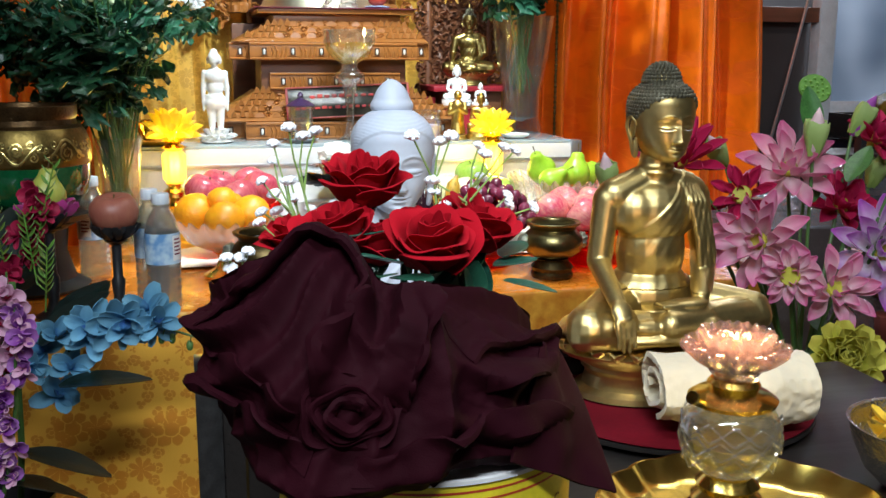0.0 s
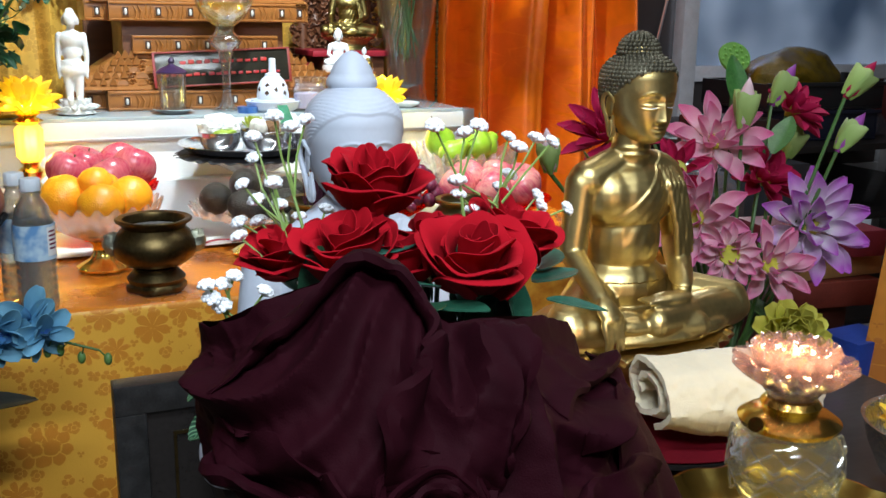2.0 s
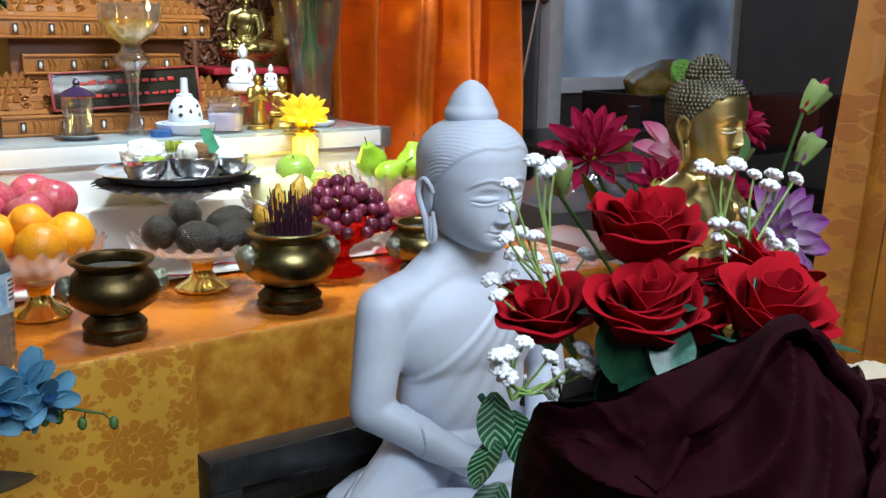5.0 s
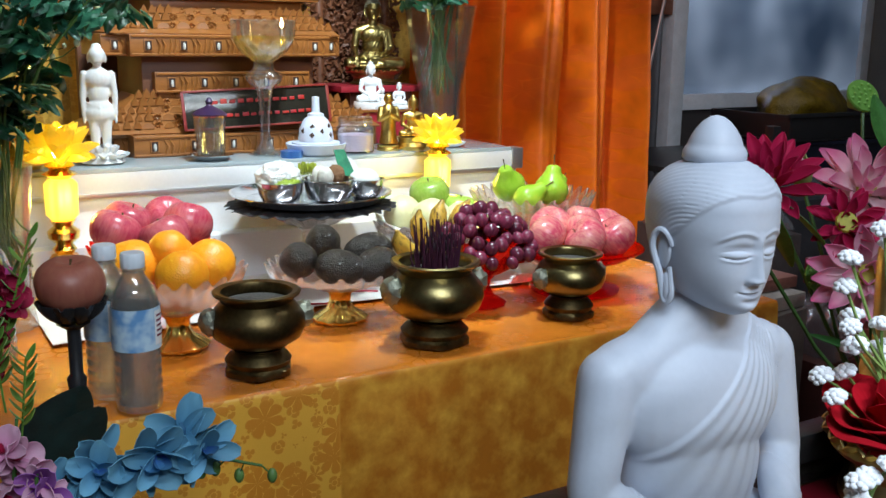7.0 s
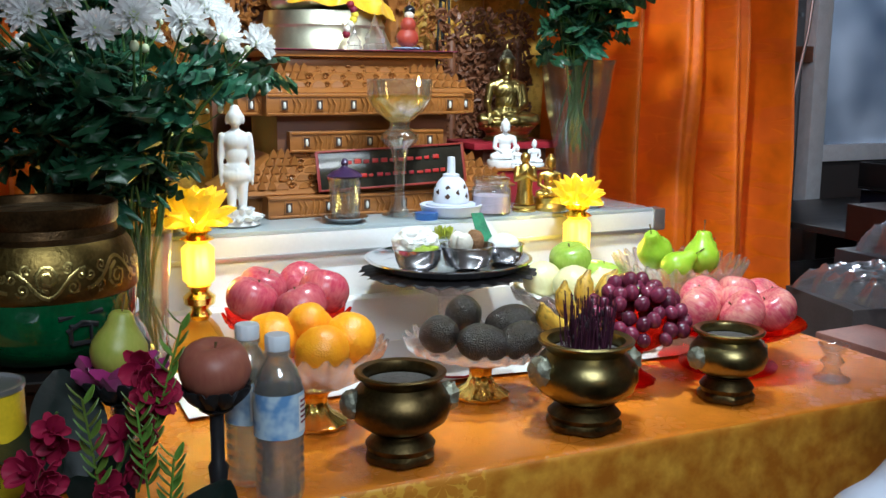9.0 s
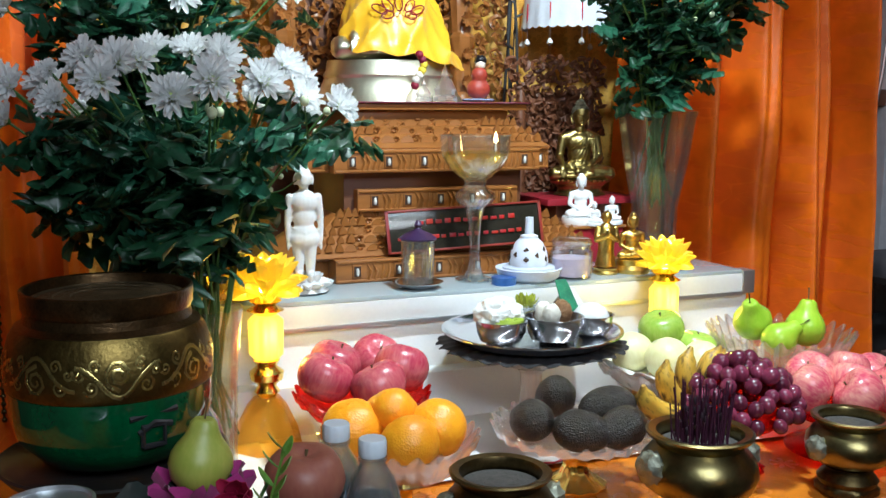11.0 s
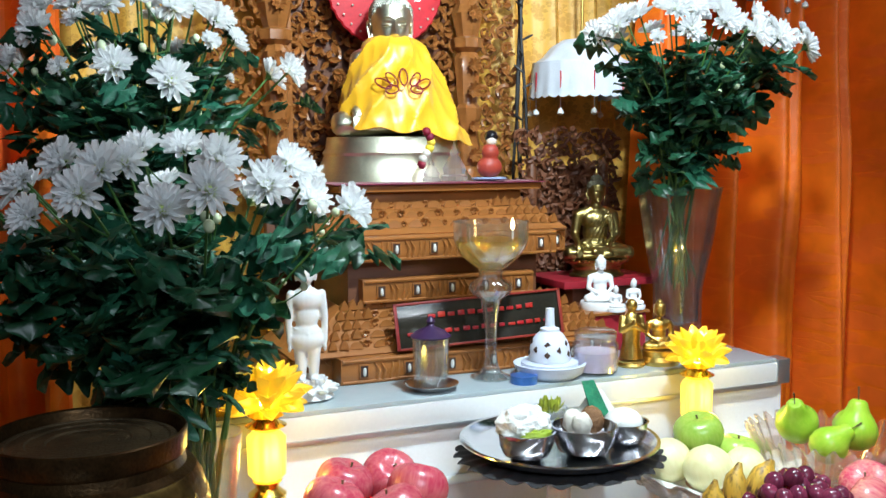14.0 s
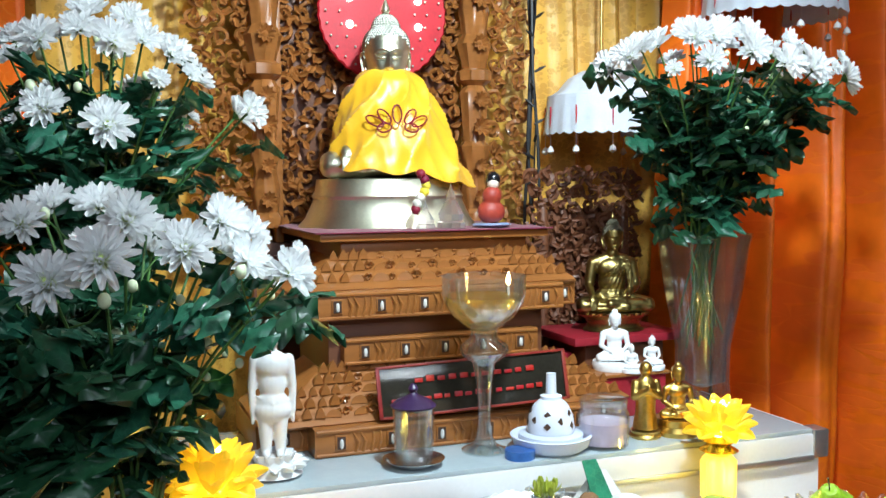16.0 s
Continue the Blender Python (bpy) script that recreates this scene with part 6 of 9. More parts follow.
ry = empty("monk_robe", (MBX, MBY - 0.005, MBZ + 0.02), -10, "bright yellow satin robe draped over the main statue", "robe")
part("cape", thicken(sheet(150, 60, robe_f), 0.002), YELLOW_ROBE, ry)
EMB = M("red_embroidery", (0.20, 0.004, 0.012), 0.5)
for i, (dx, dz, a, L) in enumerate(((0, 0, 0, 0.034), (-0.014, 0, 38, 0.032), (0.014, 0, -38, 0.032), (-0.026, -0.004, 62, 0.034), (0.026, -0.004, -62, 0.034), (-0.012, -0.006, 100, 0.026), (0.012, -0.006, -100, 0.026))):
    pts = []
    for k in range(13):
        q = TAU * k / 12
        px, pz = 0.008 * math.sin(q), L * 0.5 * (1 - math.cos(q))
        ar = radians(a)
        X = dx + 0.006 + px * math.cos(ar) - pz * math.sin(ar)
        Z = 0.100 + dz + px * math.sin(ar) + pz * math.cos(ar)
        kk = 0.25 + 0.75 * (0.183 - Z) / 0.148
        R = 0.064 + 0.072 * max(0, (kk - 0.25) / 0.75) ** 0.95 + 0.010
        pts.append((X, -math.sqrt(max(0.0001, R * R - X * X)) * 0.80 - 0.002, Z))
    part("embroidery", tube(pts, 0.0016, 6), EMB, ry)


# small statues on the ledge and shelf
def standing(h, lotus=True):
    b = bmesh.new()
    ball((0, 0, 0.915), (0.070, 0.078, 0.080), b)
    ball((0, -0.035, 0.880), (0.046, 0.04, 0.04), b)
    for s in (-1, 1):
        ball((s * 0.070, 0.005, 0.895), (0.012, 0.02, 0.045), b)
    ball((0, 0.010, 0.990), (0.042, 0.042, 0.030), b)
    ball((0, 0.0, 0.43), (0.128, 0.082, 0.085), b)
    capsule((0, 0, 0.8), (0, 0, 0.88), 0.036, 0.034, b)
    ball((0, 0, 0.72), (0.115, 0.07, 0.10), b)
    ball((0, 0, 0.60), (0.088, 0.06, 0.12), b)
    ball((0, 0, 0.47), (0.105, 0.07, 0.10), b)
    for s in (-1, 1):
        capsule((s * 0.05, 0, 0.46), (s * 0.045, 0, 0.17), 0.058, 0.036, b)
        ball((s * 0.045, -0.03, 0.15), (0.03, 0.06, 0.022), b)
        capsule((s * 0.110, 0, 0.76), (s * 0.130, 0, 0.58), 0.034, 0.028, b)
        capsule((s * 0.130, 0, 0.58), (s * 0.128, -0.015, 0.42), 0.027, 0.020, b)
        ball((s * 0.128, -0.015, 0.38), (0.015, 0.022, 0.04), b)
    for k in range(4):
        tube([(-0.11, -0.02, 0.53 - 0.03 * k), (0, -0.070, 0.48 - 0.03 * k), (0.11, -0.02, 0.50 - 0.03 * k)], 0.007, 7, b)
    out = fuse(b, 0.009, 3)
    if lotus:
        merge(out, lathe([(0.15, 0.0), (0.19, 0.02), (0.12, 0.07), (0.11, 0.12), (0.0, 0.135)], 30), None, 0)
        for n, R, tilt, z, L in ((12, 0.10, -6, 0.045, 0.13), (11, 0.075, 30, 0.06, 0.11)):
            for k in range(n):
                p = petal(L, 0.085, 0.7, 0.35, 0.4, 4, 5, None, rot(0, 0, 360 * k / n) @ Matrix.Translation((0, R, z)) @ rot(tilt, 0, 0))
                merge(out, thicken(p, 0.006), None, 0)
    bmesh.ops.transform(out, matrix=Matrix.Scale(h, 4), verts=out.verts)
    return out


thing("standing_statue", standing(0.222), PORCELAIN, (0.192, 2.515, LEDGE), "white porcelain standing figure on a lotus base", "statue", rz=-8)


def monk(h):
    b = bmesh.new()
    ball((0, 0, 0.90), (0.085, 0.09, 0.10), b)
    ball((0, 0, 0.62), (0.15, 0.12, 0.20), b)
    tube([(0, 0, 0.12), (0, 0, 0.35), (0, 0, 0.62)], [0.17, 0.13, 0.13], 14, b)
    for s in (-1, 1):
        capsule((s * 0.14, 0, 0.72), (s * 0.17, -0.05, 0.54), 0.05, 0.045, b)
        capsule((s * 0.17, -0.05, 0.54), (s * 0.02, -0.15, 0.64), 0.045, 0.03, b)
    ball((0, -0.155, 0.67), (0.035, 0.03, 0.06), b)
    out = fuse(b, 0.014, 3)
    merge(out, lathe([(0.19, 0.0), (0.21, 0.03), (0.18, 0.06), (0.20, 0.10), (0.0, 0.12)], 24), None, 0)
    bmesh.ops.transform(out, matrix=Matrix.Scale(h, 4), verts=out.verts)
    return out


thing("monk_figurine", monk(0.125), GILT_OLD, (0.797, 2.497, LEDGE), "small gilt standing monk figurine with joined palms", "figurine", rz=-15)
small = seated(0.092, "lap", 1.1, 1.0, 0.014, False, "plain", False, 0.0, 0.9, None, 40)
merge(small, lathe([(0.036, -0.028), (0.038, -0.02), (0.034, -0.012), (0.037, 0.0), (0.0, 0.002)], 28), None, 0)
thing("monk_figurine", small, GILT_OLD, (0.858, 2.495, LEDGE + 0.028), "small gilt seated monk figurine on a round base", "figurine", rz=-15)
# red box with three white figures
thing("red_stand", box(-0.065, 0.075, -0.04, 0.05, 0.0, 0.072, 0.003), REDWOOD, (0.845, 2.665, LEDGE), "red lacquered wooden box used as a stand", "stand")
thing("stand_top", box(-0.07, 0.08, -0.045, 0.055, 0.0, 0.006, 0.002), TEAK, (0.845, 2.665, LEDGE + 0.0725), "carved wooden top board on the red box", "board")
for x, y, h, kn in ((0.840, 2.668, 0.110, 0.95), (0.850, 2.628, 0.052, 0.8), (0.900, 2.640, 0.062, 0.8)):
    sm = seated(h * 0.86, "lap", 1.05, 1.0, 0.013, False, "plain", False, 0.0, kn, None, 40)
    merge(sm, lathe([(0.36 * h, -0.14 * h), (0.38 * h, -0.05 * h), (0.36 * h, 0.0), (0.0, 0.01 * h)], 24), None, 0)
    thing("buddha_figurine", sm, PORCELAIN, (x, y, LEDGE + 0.0787 + 0.14 * h), "small white marble seated Buddha figurine", "figurine", "white figurines", rz=-14)
# red shelf with the dark gold figure and its carved throne
thing("red_shelf", box(-0.115, 0.125, -0.075, 0.10, 0.0, 0.015, 0.003), REDWOOD, (0.905, 2.80, LEDGE + 0.112), "red lacquered shelf board under a gold statue", "shelf")
thing("wooden_block", box(-0.08, 0.09, -0.05, 0.08, 0.0, 0.1115, 0.003), TEAK_DARK, (0.905, 2.80, LEDGE), "dark wooden block under the red shelf", "stand")
sm = seated(0.185, "earth", 1.0, 0.95, 0.0095, True, "curls", False, 0.07, 1.0, bb_base, 60)
thing("buddha_statue", sm, [M("aged_brass", (0.34, 0.25, 0.09), 0.34, 1.0, var=0.5, scale=18, bump=0.2), BRASS_HAIR], (0.912, 2.80, LEDGE + 0.1275 + 0.19 * 0.185), "old gilt seated Buddha statue on a red shelf", "statue", rz=-16)
thr = empty("carved_throne", (0.905, 2.92, LEDGE), 0, "dark openwork carved throne back behind the gold statue", "throne")
for x in (-0.085, 0.10):
    part("post", lathe([(0.012, 0.0), (0.013, 0.20), (0.010, 0.21), (0.014, 0.23), (0.011, 0.36), (0.0, 0.38)], 14, at=(x, 0, 0)), TEAK_DARK, thr)
fretwork(-0.125, 0.13, 0.10, 0.44, thr, TEAK_DARK, 9, 0.0, 0.03, 0.006, lambda x, z: z < 0.30 or abs(x) < 0.15 - 0.25 * (z - 0.30))
part("back_panel", box(-0.075, 0.09, 0.01, 0.02, 0.0, 0.36, 0.002), TEAK_DARK, thr)
thing("box", box(-0.03, 0.03, -0.03, 0.03, 0, 0.055, 0.003), BLACK, (0.775, 2.72, LEDGE), "small black cardboard box beside the red shelf", "box")
thing("small_stand", box(-0.045, 0.045, -0.035, 0.035, 0, 0.095, 0.003), REDWOOD, (0.76, 2.80, LEDGE), "small dark red wooden stand", "stand")

# glass vase and white parasols are behind; trinkets before the main figure
PZ = LEDGE + 0.3365
gl = empty("garland", (0.510, 2.775, PZ + 0.02), 0, "short garland of red and yellow threaded flowers", "garland")
GARLAND = [M("garland_red", (0.22, 0.006, 0.03), 0.6), M("garland_yellow", (0.85, 0.65, 0.05), 0.6), M("garland_white", (0.75, 0.7, 0.6), 0.6)]
for k in range(7):
    part("flower", ball((0.010 * math.sin(0.8 * k), 0.0, 0.075 - 0.0105 * k), 0.0085, None, 10, 8, lambda v: 1 + 0.2 * noise.noise(v * 5)), GARLAND[(k // 2) % 3], gl)
CRYS = crystal("crystal_ornament", (0.97, 0.98, 1.0), 1.0, 0.25)
for x, h, w in ((0.508, 0.050, 0.018), (0.556, 0.080, 0.026)):
    thing("crystal_stupa", lathe([(w, 0.0), (w, h * 0.12), (w * 0.8, h * 0.16), (w * 0.9, h * 0.3), (w * 0.55, h * 0.5), (w * 0.3, h * 0.62), (w * 0.34, h * 0.68), (w * 0.12, h * 0.85), (0.0, h)], 10), CRYS, (x, 2.748, PZ), "small clear crystal stupa ornament", "ornament", "crystal ornaments", smooth=False)
t = empty("figurine", (0.640, 2.765, PZ), 0, "small red-robed kneeling figurine with a black head", "figurine")
part("plate", lathe([(0.03, 0.0), (0.036, 0.003), (0.03, 0.006), (0.0, 0.006)], 28), M("blue_plate", (0.25, 0.33, 0.5), 0.4), t)
fb = bmesh.new()
ball((0, 0, 0.026), (0.026, 0.022, 0.022), fb)
ball((0, -0.004, 0.055), (0.018, 0.016, 0.018), fb)
part("robe", fuse(fb, 0.0025, 3), M("red_robe", (0.42, 0.06, 0.03), 0.5), t)
part("head", ball((0.004, 0, 0.085), 0.0135, None, 16, 10), M("black_gloss", (0.01, 0.01, 0.012), 0.15), t)
part("face", ball((0.002, -0.005, 0.076), (0.011, 0.011, 0.010), None, 14, 8), M("skin_paint", (0.75, 0.6, 0.5), 0.5), t)

# gilt dish behind the lamp, shallow dishes beside the second lamp
gd = empty("gilt_dish", (0.035, 2.510, LEDGE), 0, "gilt metal lotus-shaped offering dish", "dish")
part("dish", lathe([(0.04, 0.0), (0.06, 0.003), (0.066, 0.010), (0.06, 0.010), (0.04, 0.006), (0.0, 0.006)], 32), GILT, gd)
for n, L, tl, z in ((11, 0.05, 40, 0.008), (9, 0.045, 62, 0.012), (6, 0.035, 75, 0.016)):
    me = mesh_of(thicken(petal(L, 0.032, 0.8, 0.3, 0.4, 3, 5), 0.001), GILT)
    for k in range(n):
        part("petal", me, None, gd, m=rot(0, 0, 360 * k / n + 10 * tl) @ Matrix.Translation((0, 0.012, z)) @ rot(tl, 0, 0))
thing("saucer", lathe([(0.022, 0.0), (0.036, 0.008), (0.038, 0.012), (0.034, 0.011), (0.02, 0.004), (0.0, 0.004)], 36), PORCELAIN, (0.955, 2.50, LEDGE), "small white porcelain saucer on the ledge", "saucer")
thing("oil_tin", lathe([(0.022, 0.0), (0.023, 0.002), (0.023, 0.014), (0.0, 0.015)], 30), M("blue_tin", (0.05, 0.16, 0.45), 0.3, 0.4), (0.556, 2.462, LEDGE), "small round blue tin lid on the ledge", "tin")

# ---- chrysanthemums ----
PETAL_W = petal_mat("white_petal", (0.78, 0.84, 0.46), (0.95, 0.95, 0.95), 0.03, 0.55, 0.03, 0.42, b=0.36)
HEART = M("flower_heart", (0.60, 0.70, 0.24), 0.7, fine=400, bump=0.8)
LEAF = leafy("chrysanthemum_leaf", (0.016, 0.078, 0.038), (0.05, 0.16, 0.08), 0.38, 0.55, 0.20)
STALK = M("green_stalk", (0.06, 0.14, 0.03), 0.5, rnd=0.1)
BUD = M("flower_bud", (0.55, 0.60, 0.38), 0.6, rnd=0.1)


def mum(seed, R=0.031):
    r = random.Random(seed)
    b = bmesh.new()
    for n, L, W, tl in ((16, R * 1.10, 0.0100, 5), (14, R * 1.0, 0.0094, 19), (11, R * 0.80, 0.0084, 36), (7, R * 0.52, 0.0070, 56)):
        for k in range(n):
            petal(L * r.uniform(0.88, 1.08), W, 1.1, r.uniform(0.1, 0.4), 0.0, 3, 5, b, rot(0, 0, 360 * (k + r.uniform(-0.25, 0.25)) / n + tl * 3) @ Matrix.Translation((0, 0.003, 0.001 * tl / 10)) @ rot(tl + r.uniform(-9, 9), r.uniform(-12, 12), 0), 0.75)
    return mesh_of(b, PETAL_W)


def mum_heart():
    return mesh_of(ball((0, 0, 0.006), (0.0052, 0.0052, 0.0046), None, 12, 8, lambda v: 1 + 0.15 * noise.noise(v * 7)), HEART)


def lobed(seed, L=0.062):
    """A chrysanthemum leaf with deep rounded lobes."""
    r = random.Random(seed)
    c = r.uniform(-0.5, 0.5)
    def f(u, v):
        s = 2 * u - 1
        lob = 0.12 + 0.88 * abs(math.sin(math.pi * (2.9 * v + 0.12))) ** 0.9
        w = 0.50 * L * (math.sin(math.pi * min(0.97, v * 0.93 + 0.04)) ** 0.65) * lob
        if v < 0.16:
            w = 0.02 * L
        sw = -0.15 * L * abs(s) * (1 - 0.8 * v)
        z = 0.30 * L * (v - 1.5 * v * v * (0.7 + 0.3 * c)) + 0.12 * L * s * s * (1 if c > 0 else -0.6) + 0.03 * L * math.sin(9 * v + 5 * s + seed)
        return Vector((s * w, L * v - sw, z))
    return mesh_of(sheet(6, 26, f), LEAF)


MUMS = [mum(i) for i in range(4)]
MUM_HALF = [mum(i + 9, 0.024) for i in range(2)]
MHEART = mum_heart()
LEAVES = [lobed(i, 0.046 + 0.011 * (i % 3)) for i in range(6)]
BUDM = mesh_of(ball((0, 0, 0.004), (0.0055, 0.0055, 0.0065), None, 10, 8), BUD)
SEPAL = mesh_of(lathe([(0.0018, -0.006), (0.006, -0.002), (0.010, 0.003), (0.0, 0.004)], 10), STALK)


def bouquet(mouth, heads, n_leaf, leaf_zone, seed, label, buds=14, droop=0.0, big=1.0, fl_size=0.88, shy=9.0, mass=None):
    """heads: (x, y, z, size) of blossoms. Leaves grow along the stalks, thickest under the blossoms."""
    r = random.Random(seed)
    t = empty("chrysanthemum_bouquet", mouth, 0, label, "flowers", "chrysanthemum bouquets")
    mo = Vector(mouth)
    stalks = []
    for x, y, z, s in heads:
        e = Vector((x, y, z)) - mo
        mid = Vector((e.x * 0.35, e.y * 0.35, e.z * 0.55))
        base = Vector((e.x * -0.10 + r.uniform(-0.024, 0.024), e.y * -0.10 + r.uniform(-0.024, 0.024), -0.16 - 0.06 * r.random()))
        nk = Vector((e.x * 0.12 + r.uniform(-0.02, 0.02), e.y * 0.12 + r.uniform(-0.02, 0.02), 0.0))
        pts = [base, nk, mid, e]
        path = []
        for k in range(10):
            q = k / 9 * 3
            i = min(2, int(q))
            path.append(pts[i].lerp(pts[i + 1], q - i))
        for k in range(1, 9):
            path[k] = (path[k - 1] + path[k] * 2 + path[k + 1]) / 4
        stalks.append(path)
        part("stalk", tube(path, [0.0022] * 7 + [0.0017] * 3, 5), STALK, t)
        out = Vector((e.x * 1.2 + r.uniform(-0.05, 0.05), e.y * 1.2 - 0.10 + r.uniform(-0.06, 0.06), 0.15 - droop))
        m = Matrix.Translation(e) @ aim(out, r.uniform(0, 360)) @ Matrix.Scale(s * fl_size, 4)
        if s > 0.72:
            fl = part("blossom", r.choice(MUMS), None, t, m=m)
            part("heart", MHEART, None, fl)
        else:
            fl = part("blossom", r.choice(MUM_HALF), None, t, m=m)
        part("sepal", SEPAL, None, fl)
    lo, hi = leaf_zone
    cnt = 0
    while cnt < n_leaf:
        path = r.choice(stalks)
        q = r.uniform(0.38, 0.97)
        p = path[int(q * 9)].lerp(path[min(9, int(q * 9) + 1)], (q * 9) % 1)
        if not lo < p.z + mo.z < hi + 0.02:
            cnt += 0.1
            continue
        if p.x + mo.x > shy - 0.02 and p.z + mo.z < 1.46:
            cnt += 0.2
            continue
        a = r.uniform(0, 360)
        d = Vector((p.x, p.y, 0))
        p = p + Vector((r.uniform(-1, 1), r.uniform(-1, 1), r.uniform(-1.0, 0.3))) * 0.034
        out = d.normalized() * 0.6 + Vector((r.uniform(-1, 1), r.uniform(-1, 1), r.uniform(-0.5, 0.45)))
        m = Matrix.Translation(p) @ out.to_track_quat("Y", "Z").to_matrix().to_4x4() @ rot(r.uniform(-15, 15), r.uniform(-50, 50), 0) @ Matrix.Scale(big * r.uniform(0.75, 1.35), 4)
        part("leaf", r.choice(LEAVES), None, t, m=m)
        cnt += 1
    if mass:
        cx, cy, cz, rx, ry, rz, n_in = mass
        vs, fs = [], []
        while n_in > 0:
            d = Vector((r.uniform(-1, 1), r.uniform(-1, 1), r.uniform(-1, 1)))
            if d.length > 1:
                continue
            n_in -= 1
            if cx + rx * d.x > shy + 0.01 and cz + rz * d.z < 1.45:
                continue
            m = Matrix.Translation(Vector((cx + rx * d.x * (0.62 + 0.38 * d.z), cy + ry * d.y, cz + rz * d.z)) - mo) @ Vector((d.x + r.uniform(-0.7, 0.7), d.y + r.uniform(-0.9, 0.5), r.uniform(-0.6, 0.4))).to_track_quat("Y", "Z").to_matrix().to_4x4() @ rot(r.uniform(-15, 15), r.uniform(-50, 50), 0) @ Matrix.Scale(r.uniform(0.7, 1.1), 4)
            me = r.choice(LEAVES)
            k0 = len(vs)
            vs += [m @ v.co for v in me.vertices]
            fs += [[k0 + q for q in f.vertices] for f in me.polygons]
        me = bpy.data.meshes.new("foliage")
        me.from_pydata(vs, [], fs)
        me.materials.append(LEAF)
        for f in me.polygons:
            f.use_smooth = True
        tagged(part("foliage", me, None, t), kind="stuff")
    for i in range(buds):
        path = r.choice(stalks)
        p = path[r.choice((6, 7, 8))]
        e = p + Vector((r.uniform(-0.06, 0.06), r.uniform(-0.06, 0.03), r.uniform(-0.01, 0.05)))
        part("bud_stalk", tube([p, p.lerp(e, 0.6) - Vector((0, 0, 0.006)), e], 0.0011, 4), STALK, t)
        part("bud", BUDM, None, t, m=Matrix.Translation(e) @ Matrix.Scale(r.uniform(0.6, 1.25), 4))
    return t


def heads(seed, n, cx, cy, rx, ry, z, dz, rim=0.55, tall=0.0):
    """Blossoms spread over a shallow dome, more of them towards the rim."""
    r = random.Random(seed)
    got = []
    for i in range(3000):
        if len(got) >= n:
            break
        a, q = r.uniform(0, TAU), r.uniform(rim if r.random() < 0.6 else 0.0, 1.0)
        x, y = cx + rx * q * math.cos(a), cy + ry * q * math.sin(a)
        zz = z + dz * (1 - q * q) - tall * r.random() * q
        if all((x - g[0]) ** 2 + (y - g[1]) ** 2 + (zz - g[2]) ** 2 > 0.050 ** 2 for g in got):
            got.append((x, y, zz, r.choice((1.0, 1.05, 0.9, 1.1, 0.65))))
    return got


# front left bouquet, taller one behind it, one at the right of the altar
H1 = heads(21, 30, -0.060, 2.20, 0.225, 0.19, 1.535, 0.050, 0.62, 0.050)
bouquet((-0.02, 2.25, 1.215), H1, 340, (1.29, 1.48), 1, "white chrysanthemums with dark leaves in a glass vase", 40, big=0.95, shy=0.03, mass=(-0.10, 2.22, 1.395, 0.20, 0.16, 0.105, 170), fl_size=0.80)
H2 = heads(22, 38, -0.03, 2.57, 0.245, 0.17, 1.735, 0.10, 0.4, 0.09)
bouquet((-0.03, 2.60, 1.40), H2, 320, (1.42, 1.74), 2, "tall white chrysanthemums with dark green leaves", 34, big=0.92, mass=(-0.06, 2.58, 1.60, 0.20, 0.14, 0.14, 210))
H3 = heads(23, 28, 1.03, 2.60, 0.235, 0.15, 1.805, 0.06, 0.5, 0.04)
bouquet((1.02, 2.665, 1.50), H3, 280, (1.50, 1.78), 3, "white chrysanthemums with broad green leaves, glass vase", 16, big=0.95, mass=(1.03, 2.62, 1.70, 0.20, 0.12, 0.10, 110))


def glass_vase(x, y, z, h, r0, r1, label, wave=0.03):
    t = empty("vase", (x, y, z), 0, label, "vase", "glass vases")
    prof = [(r0, 0.0), (r0 * 1.03, 0.004), (r0 * 0.9, h * 0.12), (r0 * 0.92, h * 0.35), (r1 * 0.80, h * 0.68), (r1 * 0.93, h * 0.92), (r1, h), (r1 - 0.003, h), (r1 * 0.90, h * 0.92), (r1 * 0.76, h * 0.68), (r0 * 0.85, h * 0.35), (r0 * 0.80, h * 0.14), (0.0, h * 0.09)]
    part("body", lathe(prof, 64, lambda a, i: 1 + wave * math.sin(12 * a) * (0.3 if i > 4 else 1)), GLASS, t)
    part("water", lathe([(0.0, h * 0.10), (r0 * 0.79, h * 0.145), (r0 * 0.84, h * 0.35), (r1 * 0.70, h * 0.58), (0.0, h * 0.58)], 40), WATER, t)
    return t


glass_vase(1.025, 2.665, LEDGE, 0.318, 0.054, 0.088, "tall flared clear cut-glass vase with green stalks")
glass_vase(-0.02, 2.25, TOP, 0.265, 0.040, 0.050, "straight clear glass vase holding the front bouquet")
glass_vase(-0.03, 2.60, LEDGE, 0.22, 0.045, 0.060, "clear glass vase holding the tall bouquet")

